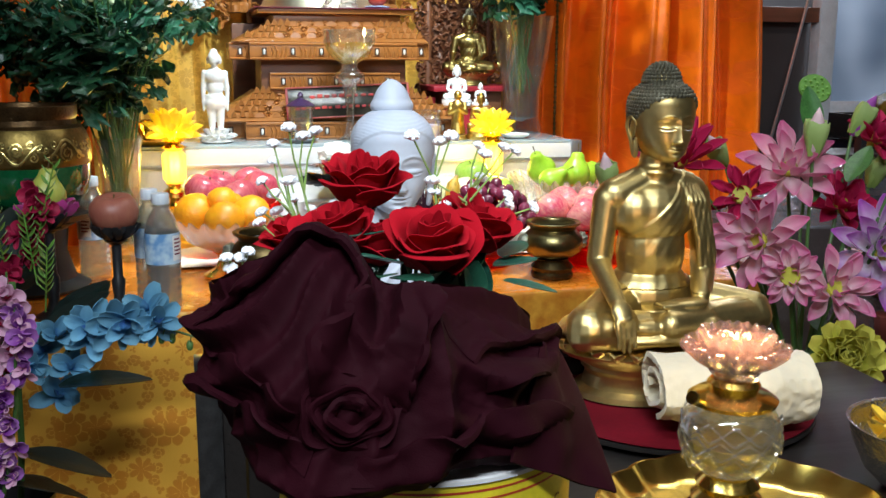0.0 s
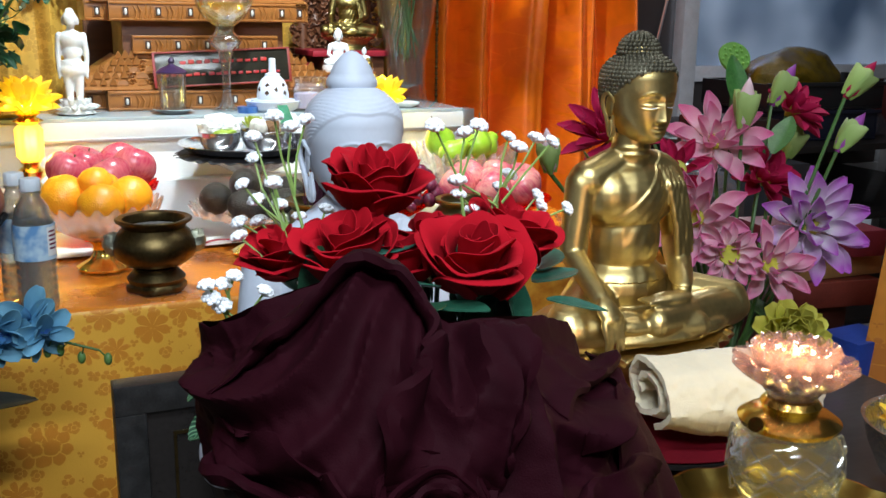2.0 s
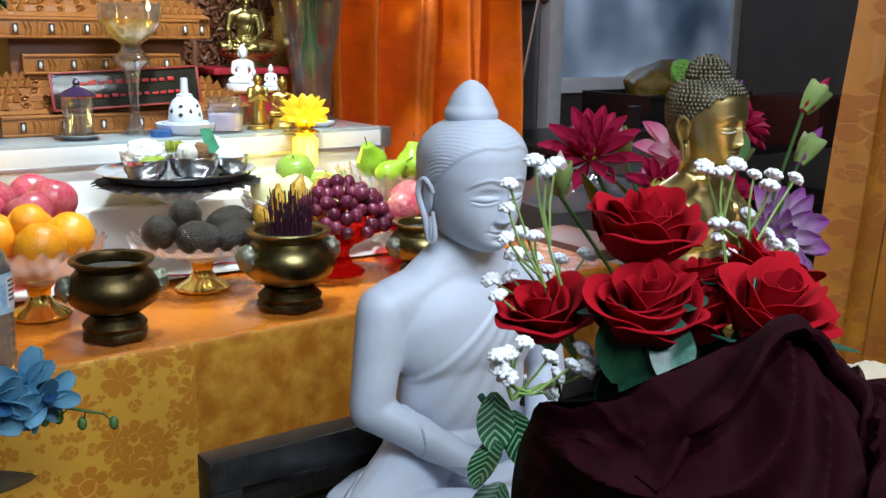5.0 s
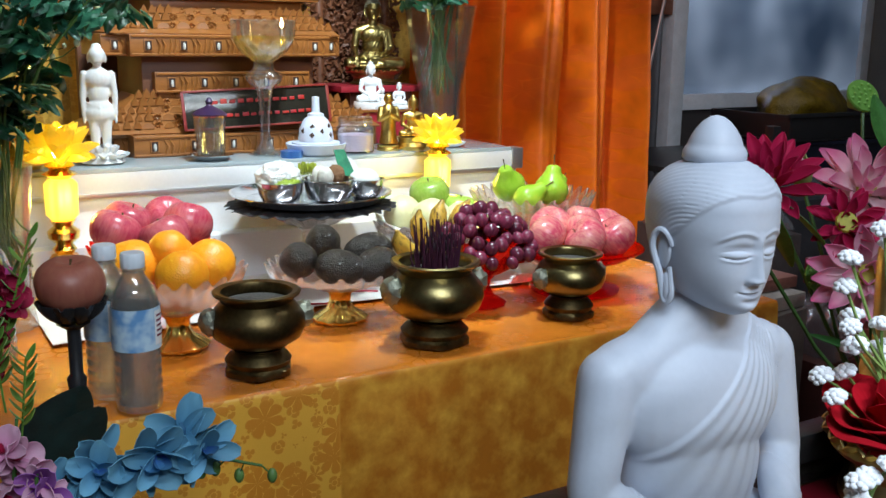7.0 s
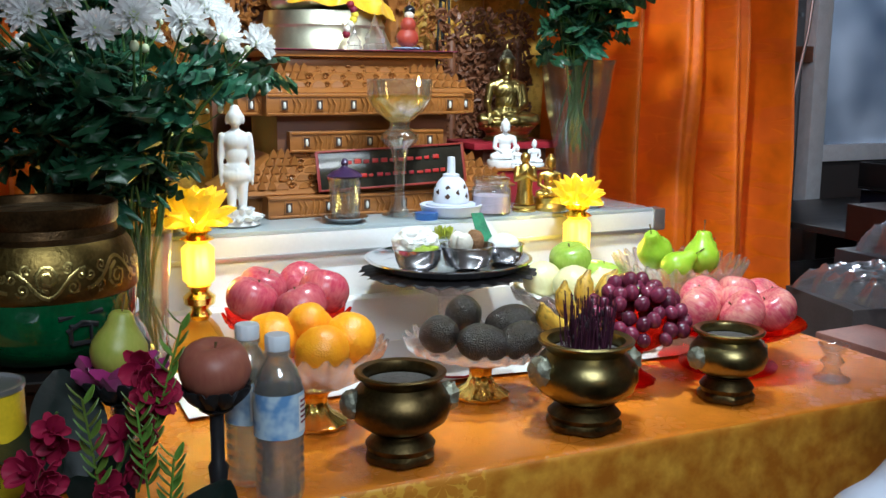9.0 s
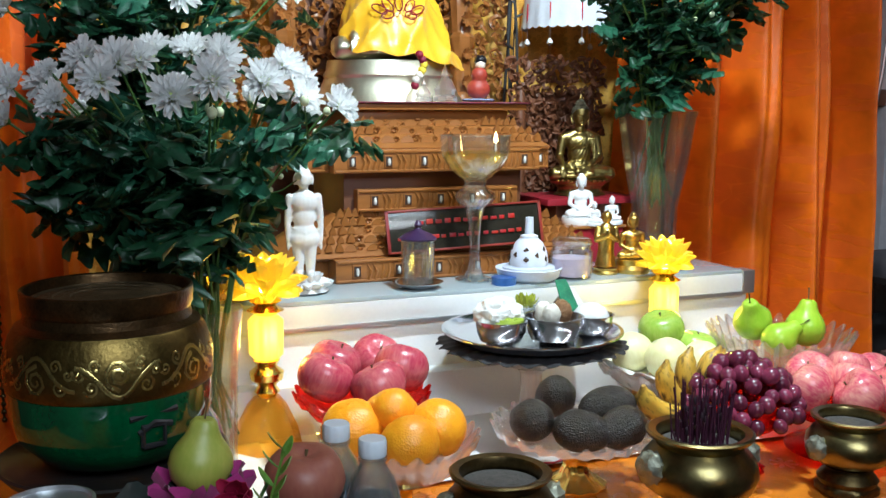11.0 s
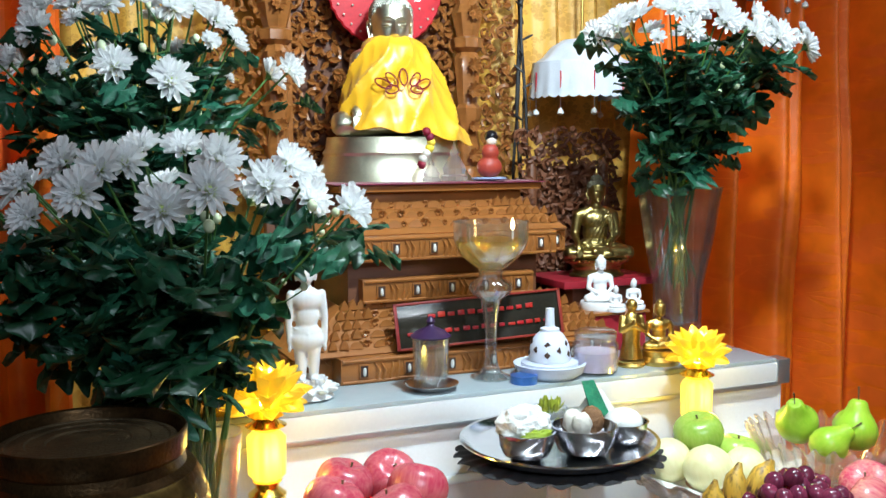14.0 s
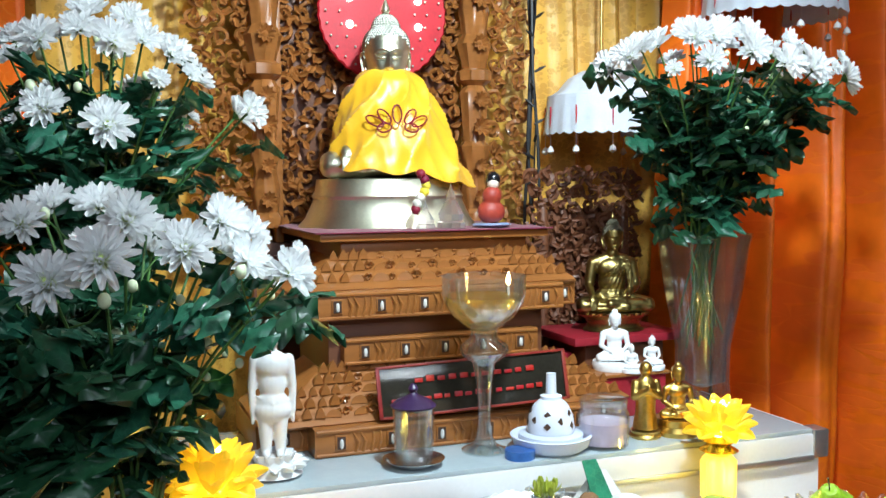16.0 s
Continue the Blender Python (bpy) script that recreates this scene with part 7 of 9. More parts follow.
# ---- white parasols ----
def parasol(x, y, ztop, R, label):
    t = empty("parasol", (x, y, LEDGE), 0, label, "parasol", "white parasols")
    part("pole", tube([(0, 0, ztop - LEDGE - 0.10), (0, 0, 2.75 - LEDGE)], 0.004, 10), GILT_OLD, t)
    LACE = M("white_lace", (0.70, 0.74, 0.82), 0.6, var=0.1, fine=300, bump=0.5)
    H = ztop - LEDGE
    prof = [(0.0, H), (R * 0.40, H - 0.006), (R * 0.62, H - 0.022), (R * 0.80, H - 0.048), (R * 0.985, H - 0.062)]
    part("canopy", thicken(lathe(prof, 64, lambda a, i: 1 + 0.025 * math.sin(10 * a) * i / 4, closed=True), 0.001), LACE, t)
    part("valance", thicken(sheet(128, 4, lambda u, v: Vector(((R + 0.008 * v + 0.0018 * math.sin(22 * TAU * u) * v) * math.cos(TAU * u), (R + 0.008 * v + 0.0018 * math.sin(22 * TAU * u) * v) * math.sin(TAU * u), H - 0.060 - (0.080 + 0.005 * abs(math.sin(16 * TAU * u))) * v))), 0.0008), LACE, t)
    me = mesh_of(lathe([(0.0, -0.018), (0.008, -0.012), (0.006, -0.004), (0.002, 0.0), (0.0, 0.002)], 10), PORCELAIN)
    red = M("red_thread", (0.5, 0.02, 0.03), 0.6)
    for k in range(10):
        a = TAU * k / 10
        px, py = (R + 0.006) * math.cos(a), (R + 0.006) * math.sin(a)
        part("tassel", tube([(px, py, H - 0.085), (px, py, H - 0.13)], 0.0018, 5), red, t)
        part("thread", tube([(px, py, H - 0.13), (px, py, H - 0.170)], 0.0008, 4), ALU, t)
        part("bell", me, None, t, m=Matrix.Translation((px, py, H - 0.170)))
    return t


parasol(1.032, 3.060, 1.846, 0.118, "white lace parasol with hanging bells over the statue")
parasol(1.33, 2.86, 2.085, 0.14, "white lace parasol with hanging bells, partly hidden")

# ---- big alms bowl at the left ----
BX, BY = -0.170, 2.015
bs = empty("bowl_stand", (BX, BY, TOP), 0, "black lacquered stand under the large bowl", "stand")
part("base", lathe([(0.095, 0.0), (0.10, 0.006), (0.075, 0.02), (0.06, 0.07), (0.065, 0.115), (0.09, 0.13), (0.0, 0.131)], 48), BLACK, bs)
part("dish", lathe([(0.06, 0.1312), (0.120, 0.138), (0.130, 0.150), (0.127, 0.152), (0.115, 0.146), (0.0, 0.142)], 64), BLACKWOOD, bs)
bo = empty("alms_bowl", (BX, BY, TOP + 0.1465), 0, "large dark green glazed bowl with an embossed brass band", "bowl")
bo.scale = (0.91, 0.91, 1.0)
part("body", lathe([(0.05, 0.0), (0.09, 0.010), (0.115, 0.035), (0.123, 0.065), (0.124, 0.092), (0.0, 0.092)], 72), GLASS_GREEN, bo)
BANDM = M("embossed_brass", (0.17, 0.115, 0.035), 0.40, 1.0, var=0.55, scale=28, bump=0.22, dist=0.003)
part("band", lathe([(0.124, 0.0925), (0.1265, 0.096), (0.126, 0.125), (0.119, 0.150), (0.112, 0.160), (0.0, 0.160)], 72), BANDM, bo)
sc = bmesh.new()
for k in range(8):
    a = TAU * k / 8
    tmp = bmesh.new()
    up = 1 if k % 2 else -1
    tube([((q - 0.5) * 0.099, 0.0, 0.121 + up * 0.021 * math.cos(math.pi * (q - 0.5) * 2) * (1 if abs(q - 0.5) < 0.25 else 0.6)) for q in [i / 14 for i in range(15)]], 0.0024, 6, tmp)
    scroll(0.0, 0.121 - up * 0.004, 0.017, 1.8, 0.0, tmp, 0.0024, up, 1.57 * up, 5)
    for ox, oz, rr, fl in ((-0.031, 0.112, 0.009, 1), (0.031, 0.112, 0.009, -1), (-0.026, 0.134, 0.0075, -1), (0.026, 0.134, 0.0075, 1), (-0.044, 0.125, 0.0065, 1), (0.042, 0.126, 0.006, -1)):
        scroll(ox, oz, rr, 1.3, 0.0, tmp, 0.0017, fl, 0.9 * k + ox * 60, 4)
    for v in tmp.verts:
        th = a + v.co.x / 0.126
        R = 0.1266 - 0.28 * max(0, v.co.z - 0.125) + 0.8 * v.co.y * 0.2
        v.co = Vector((R * math.cos(th), R * math.sin(th), v.co.z))
    merge(sc, tmp)
tagged(part("scrollwork", sc, M("raised_brass", (0.55, 0.42, 0.15), 0.28, 1.0, var=0.3, scale=60), bo), kind="stuff")
part("collar", lathe([(0.112, 0.1605), (0.102, 0.166), (0.100, 0.176), (0.103, 0.180), (0.104, 0.200), (0.102, 0.2015), (0.099, 0.200), (0.096, 0.186), (0.0, 0.185)], 72), M("aged_wood_brass", (0.085, 0.048, 0.018), 0.34, 0.85, var=0.7, scale=30, fine=260, bump=0.4), bo)
part("lid", lathe([(0.094, 0.1855), (0.093, 0.190), (0.086, 0.1915), (0.084, 0.1900), (0.066, 0.1915), (0.064, 0.1900), (0.045, 0.1915), (0.043, 0.1900), (0.020, 0.1915), (0.0, 0.191)], 60), M("dusty_lid", (0.085, 0.055, 0.026), 0.45, 0.5, var=0.6, scale=45, fine=300, bump=0.9, dist=0.003), bo)
cm = bmesh.new()
for pts in (((-0.02, 0.045), (0.0, 0.055), (0.022, 0.05)), ((-0.015, 0.03), (-0.015, 0.052), (0.012, 0.052), (0.012, 0.03), (-0.015, 0.03)), ((-0.03, 0.062), (0.03, 0.066))):
    tube([(0.1235 * math.cos(-1.25 + x / 0.123), 0.1235 * math.sin(-1.25 + x / 0.123), z + 0.012) for x, z in pts], 0.0035, 6, cm)
part("painted_mark", cm, BLACK, bo)

# ---- fruit on black lotus stands, yellow can ----
def lotus_stand(x, y, h, label):
    t = empty("lotus_stand", (x, y, TOP), rng.uniform(0, 60), label, "stand", "black lotus stands")
    part("foot", lathe([(0.03, 0.0), (0.032, 0.004), (0.014, 0.014), (0.009, 0.03), (0.012, h * 0.45), (0.008, h * 0.5), (0.008, h - 0.008), (0.02, h), (0.0, h + 0.001)], 24), BLACK, t)
    me = mesh_of(thicken(petal(0.036, 0.028, 0.7, 0.5, 0.3, 3, 5), 0.0015), BLACK)
    for n, tl, z in ((9, 12, h), (8, 34, h + 0.003)):
        for k in range(n):
            part("petal", me, None, t, m=rot(0, 0, 360 * (k + tl / 40) / n) @ Matrix.Translation((0, 0.014, z)) @ rot(tl, 0, 0))
    return t


lotus_stand(-0.003, 1.785, 0.128, "black lotus-shaped stand carrying an apple")
put_fruit("apple", -0.003, 1.785, TOP + 0.175, 0.041, (8, -6, 30), "dull red-brown apple on a black lotus stand", "", "apple", BROWN_APPLE)
lotus_stand(-0.108, 1.775, 0.155, "black lotus-shaped stand carrying a pear")
put_fruit("pear", -0.108, 1.775, TOP + 0.212, 0.031, (4, 6, 30), "yellow-green pear on a stand wrapped in tissue", "", "pear", fruit("dull_pear_skin", (0.30, 0.34, 0.05), (0.40, 0.40, 0.08), 0.4, (0.3, 0.25, 0.08)))
tis = empty("tissue", (-0.108, 1.775, TOP + 0.162), 0, "crumpled magenta tissue paper under the pear", "tissue")
TISSUE = M("magenta_tissue", (0.42, 0.03, 0.20), 0.6, sheen=0.2)
for k in range(14):
    part("crumpled_fold", petal(0.05, 0.03, 0.6, 0.35, 0.3, 4, 5, None, rot(0, 0, 360 * k / 14) @ Matrix.Translation((0, 0.012, 0)) @ rot(18 + 12 * (k % 2), 0, 0), ruffle=0.12, ph=k), TISSUE, tis)
can = empty("collection_can", (-0.245, 1.80, TOP), 0, "yellow round collection can with a slotted metal lid", "can")
part("body", lathe([(0.040, 0.0), (0.041, 0.002), (0.041, 0.176), (0.0, 0.176)], 48), M("yellow_can", (0.75, 0.52, 0.02), 0.35, rnd=0), can)
part("lid", lathe([(0.041, 0.1765), (0.0425, 0.178), (0.0425, 0.183), (0.039, 0.184), (0.038, 0.180), (0.0, 0.180)], 48), ALU, can)
part("slot", box(-0.016, 0.016, -0.003, 0.003, 0.1795, 0.1812, 0), BLACK, can)
for k in range(3):
    part("printed_mark", sheet(8, 2, lambda u, v: Vector((0.0414 * math.cos(-1.9 + 0.35 * k + 0.25 * u), 0.0414 * math.sin(-1.9 + 0.35 * k + 0.25 * u), 0.08 + 0.03 * v))), BLACK, can)

# ---- silk flowers at the left ----
def orchid_spray(name, x, y, z, path, mats, n, size, seed, label, budmat=None, face=(0, -1, 0.1), lip=None, broad=0.95):
    """A stem with open five-petalled blooms and buds at the tip."""
    r = random.Random(seed)
    t = empty(name, (x, y, z), 0, label, "flowers", "silk flower sprays")
    part("stem", tube(path, [0.003] * (len(path) - 2) + [0.0022, 0.0015], 6), STALK, t)
    pm = mesh_of(thicken(petal(size, size * broad, 0.45, 0.22, 0.05, 5, 6, ruffle=0.08), 0.0006), mats[0])
    sm = mesh_of(thicken(petal(size * 0.95, size * 0.55, 0.4, 0.2, 0.15, 4, 6, ruffle=0.04), 0.0006), mats[1])
    lm = mesh_of(petal(size * 0.5, size * 0.4, 1.2, 0.9, 0.2, 4, 5), lip or mats[1])
    P = [Vector(p) for p in path]
    for i in range(n):
        q = (i + r.uniform(0.1, 0.9)) / n * (len(P) - 1) * 0.93
        k = int(q)
        p = P[k].lerp(P[min(k + 1, len(P) - 1)], q - k) + Vector((r.uniform(-1, 1), r.uniform(-1, 0.4), r.uniform(-0.8, 1))) * size * 0.55
        d = Vector(face) + Vector((r.uniform(-0.9, 0.9), r.uniform(-0.3, 0.3), r.uniform(-0.5, 0.6)))
        s = r.uniform(0.75, 1.1)
        m = Matrix.Translation(p) @ aim(d, r.uniform(-40, 40)) @ Matrix.Scale(s, 4)
        part("petal", pm, None, t, m=m @ rot(0, 0, 70 + r.uniform(-12, 12)) @ rot(12 + r.uniform(-15, 30), 0, 0))
        part("petal", pm, None, t, m=m @ rot(0, 0, -70 + r.uniform(-12, 12)) @ rot(12 + r.uniform(-15, 30), 0, 0))
        for a in (0, 130, -130):
            part("petal", sm, None, t, m=m @ rot(0, 0, a + r.uniform(-14, 14)) @ rot(8 + r.uniform(-15, 30), 0, 0))
        part("lip", lm, None, t, m=m @ rot(0, 0, 180) @ rot(40, 0, 0))
    if budmat:
        e, d = P[-1], (P[-1] - P[-2]).normalized()
        for i in range(5):
            p = P[-2].lerp(P[-1], i / 4) + Vector((r.uniform(-0.012, 0.012), r.uniform(-0.01, 0.01), -0.012 - 0.006 * (i % 2)))
            part("bud", ball((0, 0, 0), (0.0055, 0.0055, 0.0085), None, 10, 8), budmat, t, m=Matrix.Translation(p))
            part("bud_stalk", tube([P[-2].lerp(P[-1], i / 4), p], 0.001, 4), STALK, t)
    return t


BLUE1 = petal_mat("blue_petal", (0.10, 0.30, 0.50), (0.26, 0.56, 0.74), 0.03, 0.5, 0.18, 0.35)
BLUE2 = petal_mat("deep_blue_petal", (0.05, 0.14, 0.42), (0.12, 0.32, 0.55), 0.03)
PINK1 = petal_mat("pink_petal", (0.62, 0.24, 0.42), (0.76, 0.46, 0.60), 0.03)
PURP1 = petal_mat("purple_petal", (0.20, 0.02, 0.28), (0.42, 0.16, 0.50), 0.03)
CRIM = petal_mat("crimson_petal", (0.26, 0.006, 0.04), (0.44, 0.02, 0.07), 0.03)
DARKLEAF = leafy("dark_leaf", (0.003, 0.011, 0.009), (0.008, 0.02, 0.014), 0.40, 0.2, 0.05)
SPRIGM = leafy("light_sprig", (0.12, 0.22, 0.03), (0.2, 0.3, 0.08))
orchid_spray("blue_orchid", -0.10, 1.56, 0.90, [(0, 0, 0), (0.02, 0, 0.05), (0.06, -0.01, 0.085), (0.11, -0.02, 0.105), (0.16, -0.03, 0.105), (0.235, -0.04, 0.078)], (BLUE1, BLUE1), 14, 0.046, 1, "spray of pale blue silk orchids with green buds", M("green_bud", (0.10, 0.20, 0.05), 0.5), lip=BLUE2, broad=0.62)
orchid_spray("purple_orchid", -0.15, 1.42, 0.78, [(0, 0, 0), (0.02, -0.01, 0.08), (0.035, -0.02, 0.16), (0.04, -0.02, 0.24), (0.045, -0.03, 0.30)], (PURP1, PINK1), 20, 0.024, 2, "drooping spray of purple silk orchids", lip=PURP1)
orchid_spray("pink_orchid", -0.20, 1.44, 0.82, [(0, 0, 0), (0.03, -0.01, 0.08), (0.06, -0.02, 0.16), (0.08, -0.02, 0.24), (0.085, -0.03, 0.30)], (PINK1, PINK1), 20, 0.027, 3, "spray of pink silk orchids", lip=CRIM)
orchid_spray("red_flower", -0.17, 1.62, 0.90, [(0, 0, 0), (0.01, 0, 0.10), (0.03, -0.01, 0.18), (0.06, -0.01, 0.25), (0.09, -0.015, 0.31)], (CRIM, CRIM), 26, 0.024, 4, "cluster of dark crimson silk flowers", lip=CRIM)
orchid_spray("red_flower", -0.20, 1.64, 0.90, [(0, 0, 0), (-0.01, 0, 0.08), (-0.01, -0.01, 0.14), (0.0, -0.01, 0.20), (0.02, -0.015, 0.26)], (CRIM, CRIM), 22, 0.024, 5, "cluster of dark crimson silk flowers", lip=CRIM)


def big_leaf(L, W, bend, mat):
    def f(u, v):
        s = 2 * u - 1
        w = W / 2 * math.sin(math.pi * min(0.985, v * 0.95 + 0.03)) ** 0.75
        return Vector((s * w, L * v, bend * L * v * v - 0.18 * w * (1 - abs(s)) + 0.0))
    return mesh_of(thicken(sheet(6, 10, f), 0.0008), mat)


fol = empty("foliage", (-0.15, 1.50, 0.80), 0, "broad dark green silk leaves under the orchids", "leaves")
BL = big_leaf(0.13, 0.078, -0.25, DARKLEAF)
for x, y, z, a, tl in ((0.08, -0.02, 0.135, -70, 8), (0.02, -0.02, 0.040, -85, -10), (0.00, -0.03, 0.0, -60, -14), (-0.02, 0.03, 0.16, 20, 40), (-0.06, 0.04, 0.16, 60, 30), (0.05, 0.04, 0.18, -50, 40), (-0.08, 0.10, 0.24, 70, 40), (0.06, 0.10, 0.18, -40, 40), (-0.03, 0.20, 0.27, 35, 25), (0.0, 0.17, 0.23, -15, 35), (-0.01, 0.22, 0.25, 5, 60)):
    part("leaf", BL, None, fol, m=Matrix.Translation((x, y, z)) @ rot(0, 0, a) @ rot(tl, 0, 0))
part("stalk", tube([(0, 0, -0.2), (0.02, 0, 0.05), (0.02, 0.03, 0.28)], 0.005, 6), STALK, fol)
spg = empty("green_sprig", (-0.115, 1.60, 1.08), 0, "pale green silk sprigs among the red flowers", "leaves")
SL = big_leaf(0.020, 0.009, 0.2, SPRIGM)
for sx, sy, sz, ex, ez in ((0, 0, 0, 0.045, 0.16), (0.01, -0.01, -0.02, 0.0, 0.09), (-0.03, 0, -0.02, -0.045, 0.10), (0.02, -0.02, -0.06, 0.03, 0.04)):
    part("stalk", tube([(sx, sy, sz), ((sx + ex) / 2, sy - 0.005, (sz + ez) / 2), (ex, sy - 0.01, ez)], 0.0012, 5), SPRIGM, spg)
    for k in range(16):
        q = 0.3 + 0.7 * k / 15
        part("leaf", SL, None, spg, m=Matrix.Translation((sx + (ex - sx) * q, sy - 0.008, sz + (ez - sz) * q)) @ rot(0, 0, 80 if k % 2 else -80) @ rot(40, 0, 20 * math.sin(k)))
vs = thing("floor_vase", lathe([(0.07, 0.0), (0.10, 0.05), (0.12, 0.25), (0.08, 0.48), (0.05, 0.58), (0.07, 0.66), (0.062, 0.66), (0.045, 0.58), (0.0, 0.57)], 40), BLACK, (-0.16, 1.52, FLOOR), "tall black floor vase holding the silk flowers", "vase")
thing("side_table", box(-0.20, -0.02, -0.10, 0.06, 0.0, 0.72, 0.006), M("grey_metal", (0.35, 0.36, 0.38), 0.35, 0.8), (-0.12, 1.30, FLOOR), "low grey metal cabinet beside the altar", "cabinet")

# ---- front table with the offerings ----
ft = empty("front_table", (0.60, 0.86, FLOOR), 0, "dark carved wooden table in front of the altar", "table")
FT = 0.985
part("top", box(-0.40, 0.40, -0.34, 0.33, FT - 0.03 - FLOOR, FT - FLOOR, 0.006), BLACKWOOD, ft)
for x in (-0.36, 0.36):
    for y in (-0.30, 0.29):
        part("leg", lathe([(0.025, 0.0), (0.03, 0.05), (0.02, 0.10), (0.028, 0.4), (0.02, 0.7), (0.032, FT - 0.03 - FLOOR)], 16, at=(x, y, 0)), BLACKWOOD, ft)
part("apron", box(-0.37, 0.37, -0.325, -0.305, FT - 0.12 - FLOOR, FT - 0.03 - FLOOR, 0.004), BLACKWOOD, ft)

fr = empty("framed_panel", (0.12, 1.165, 0.62), 0, "black framed glass panel standing upright behind the statue", "frame")
W, Hh = 0.60, 0.437
EDGE = M("worn_black_edge", (0.020, 0.019, 0.019), 0.3, var=0.7, scale=60, fine=400)
for nm, b in (("frame_bar", box(0, W, 0, 0.028, Hh - 0.03, Hh, 0.002)), ("frame_bar", box(0, W, 0, 0.028, 0, 0.03, 0.002)), ("frame_bar", box(0, 0.03, 0, 0.028, 0.03, Hh - 0.03, 0.002)), ("frame_bar", box(W - 0.03, W, 0, 0.028, 0.03, Hh - 0.03, 0.002))):
    part(nm, b, EDGE, fr)
part("panel", box(0.03, W - 0.03, 0.006, 0.02, 0.03, Hh - 0.03, 0.001), M("black_glass", (0.018, 0.015, 0.014), 0.08, var=0.4, scale=9), fr)
part("inner_line", box(0.055, W - 0.055, 0.0035, 0.0065, Hh - 0.058, Hh - 0.055, 0), BRASS_DARK, fr)
part("inner_line", box(0.055, 0.058, 0.0035, 0.0065, 0.05, Hh - 0.058, 0), BRASS_DARK, fr)
thing("bench", box(0.0, 0.60, -0.02, 0.06, 0.0, 0.519, 0.006), BLACKWOOD, (0.12, 1.165, FLOOR), "low black wooden bench under the framed panel", "bench")

# red stool with the brass figure on it
st = empty("round_stool", (BBX + 0.005, BBY - 0.035, FT), 0, "round dark stool with a red felt top", "stool")
part("top", lathe([(0.165, 0.004), (0.172, 0.008), (0.172, 0.0125), (0.0, 0.0135)], 64), BLACKWOOD, st)
part("felt", lathe([(0.170, 0.0137), (0.171, 0.0150), (0.169, 0.0165), (0.0, 0.0172)], 64), M("red_felt", (0.12, 0.004, 0.010), 0.9, spec=0.1), st)
part("skirt", lathe([(0.12, 0.0), (0.13, 0.0038), (0.0, 0.004)], 48), BLACKWOOD, st)

# rolled towel
def towel_f(u, v):
    a = -0.5 + 1.75 * TAU * v
    R = 0.018 + 0.0150 * a / TAU
    x = -0.085 + 0.17 * u
    n = 0.006 * noise.noise(Vector((x * 24, a * 1.3, 0))) + 0.0016 * noise.noise(Vector((x * 90, a * 6, 0))) + 0.0008 * noise.noise(Vector((x * 230, a * 17, 0)))
    n += 0.006 * math.cos(math.pi * (2 * u - 1)) * 0.5
    return Vector((x, (R + n) * 1.35 * math.cos(a) - 0.010 * math.sin(math.pi * u), 0.050 + (R + n) * math.sin(a) * 0.98))


thing("towel", thicken(sheet(110, 130, towel_f), 0.006), M("white_terry", (0.76, 0.66, 0.47), 0.95, var=0.08, fine=900, bump=0.5, dist=0.002, sheen=0.4), (0.690, 0.965, FT + 0.0175), "rolled cream terry towel lying on the red stool", "towel", rz=-10)

# crystal candle lamp on a scalloped gold tray
LX, LY = 0.560, 0.742
gt = thing("gold_tray", lathe([(0.0, 0.0), (0.105, 0.0), (0.118, 0.006), (0.132, 0.022), (0.135, 0.024), (0.131, 0.025), (0.116, 0.010), (0.104, 0.004), (0.0, 0.004)], 120, lambda a, i: 1 + (0.035 * abs(math.sin(9 * a)) if 2 <= i <= 6 else 0)), GILT, (LX + 0.035, LY + 0.01, FT + 0.0005), "round gold tray with a scalloped rim", "tray")
cl = empty("candle_lamp", (LX, LY, FT + 0.027), 20, "crystal globe lamp with a pink glass lotus and lit candle", "lamp")
cl.scale = (0.85, 0.85, 0.80)
part("foot", lathe([(0.050, -0.0265), (0.052, -0.022), (0.044, -0.014), (0.030, -0.008), (0.036, -0.003), (0.034, -0.0005), (0.0, -0.0004)], 48, flute(12, 0.04)), GILT, cl)
part("base", lathe([(0.038, 0.0), (0.040, 0.004), (0.036, 0.008), (0.040, 0.016), (0.034, 0.024), (0.036, 0.030), (0.028, 0.038), (0.032, 0.046), (0.024, 0.056), (0.0, 0.057)], 40, flute(10, 0.02)), GILT, cl)
def facets(a, i):
    return 1 + 0.035 * (abs(math.sin(6 * a + i * 0.785)) - 0.5)
part("globe", lathe([(0.022, 0.0575), (0.036, 0.066), (0.045, 0.080), (0.0490, 0.096), (0.0490, 0.110), (0.044, 0.124), (0.034, 0.134), (0.030, 0.135), (0.039, 0.123), (0.044, 0.109), (0.044, 0.096), (0.040, 0.081), (0.031, 0.069), (0.0, 0.062)], 48, facets), crystal("cut_glass", (0.97, 0.98, 0.96), 1.0, 0.10), cl)
dia = bmesh.new()
for k in range(12):
    for j, (z, R) in enumerate(((0.080, 0.0455), (0.098, 0.0495), (0.115, 0.0480))):
        a = TAU * (k + 0.5 * (j % 2)) / 12
        tube([(R * math.cos(a - 0.25), R * math.sin(a - 0.25), z - 0.010), (R * 1.02 * math.cos(a), R * 1.02 * math.sin(a), z), (R * math.cos(a + 0.25), R * math.sin(a + 0.25), z + 0.010)], 0.0013, 5, dia)
        tube([(R * math.cos(a + 0.25), R * math.sin(a + 0.25), z - 0.010), (R * 1.02 * math.cos(a), R * 1.02 * math.sin(a), z), (R * math.cos(a - 0.25), R * math.sin(a - 0.25), z + 0.010)], 0.0013, 5, dia)
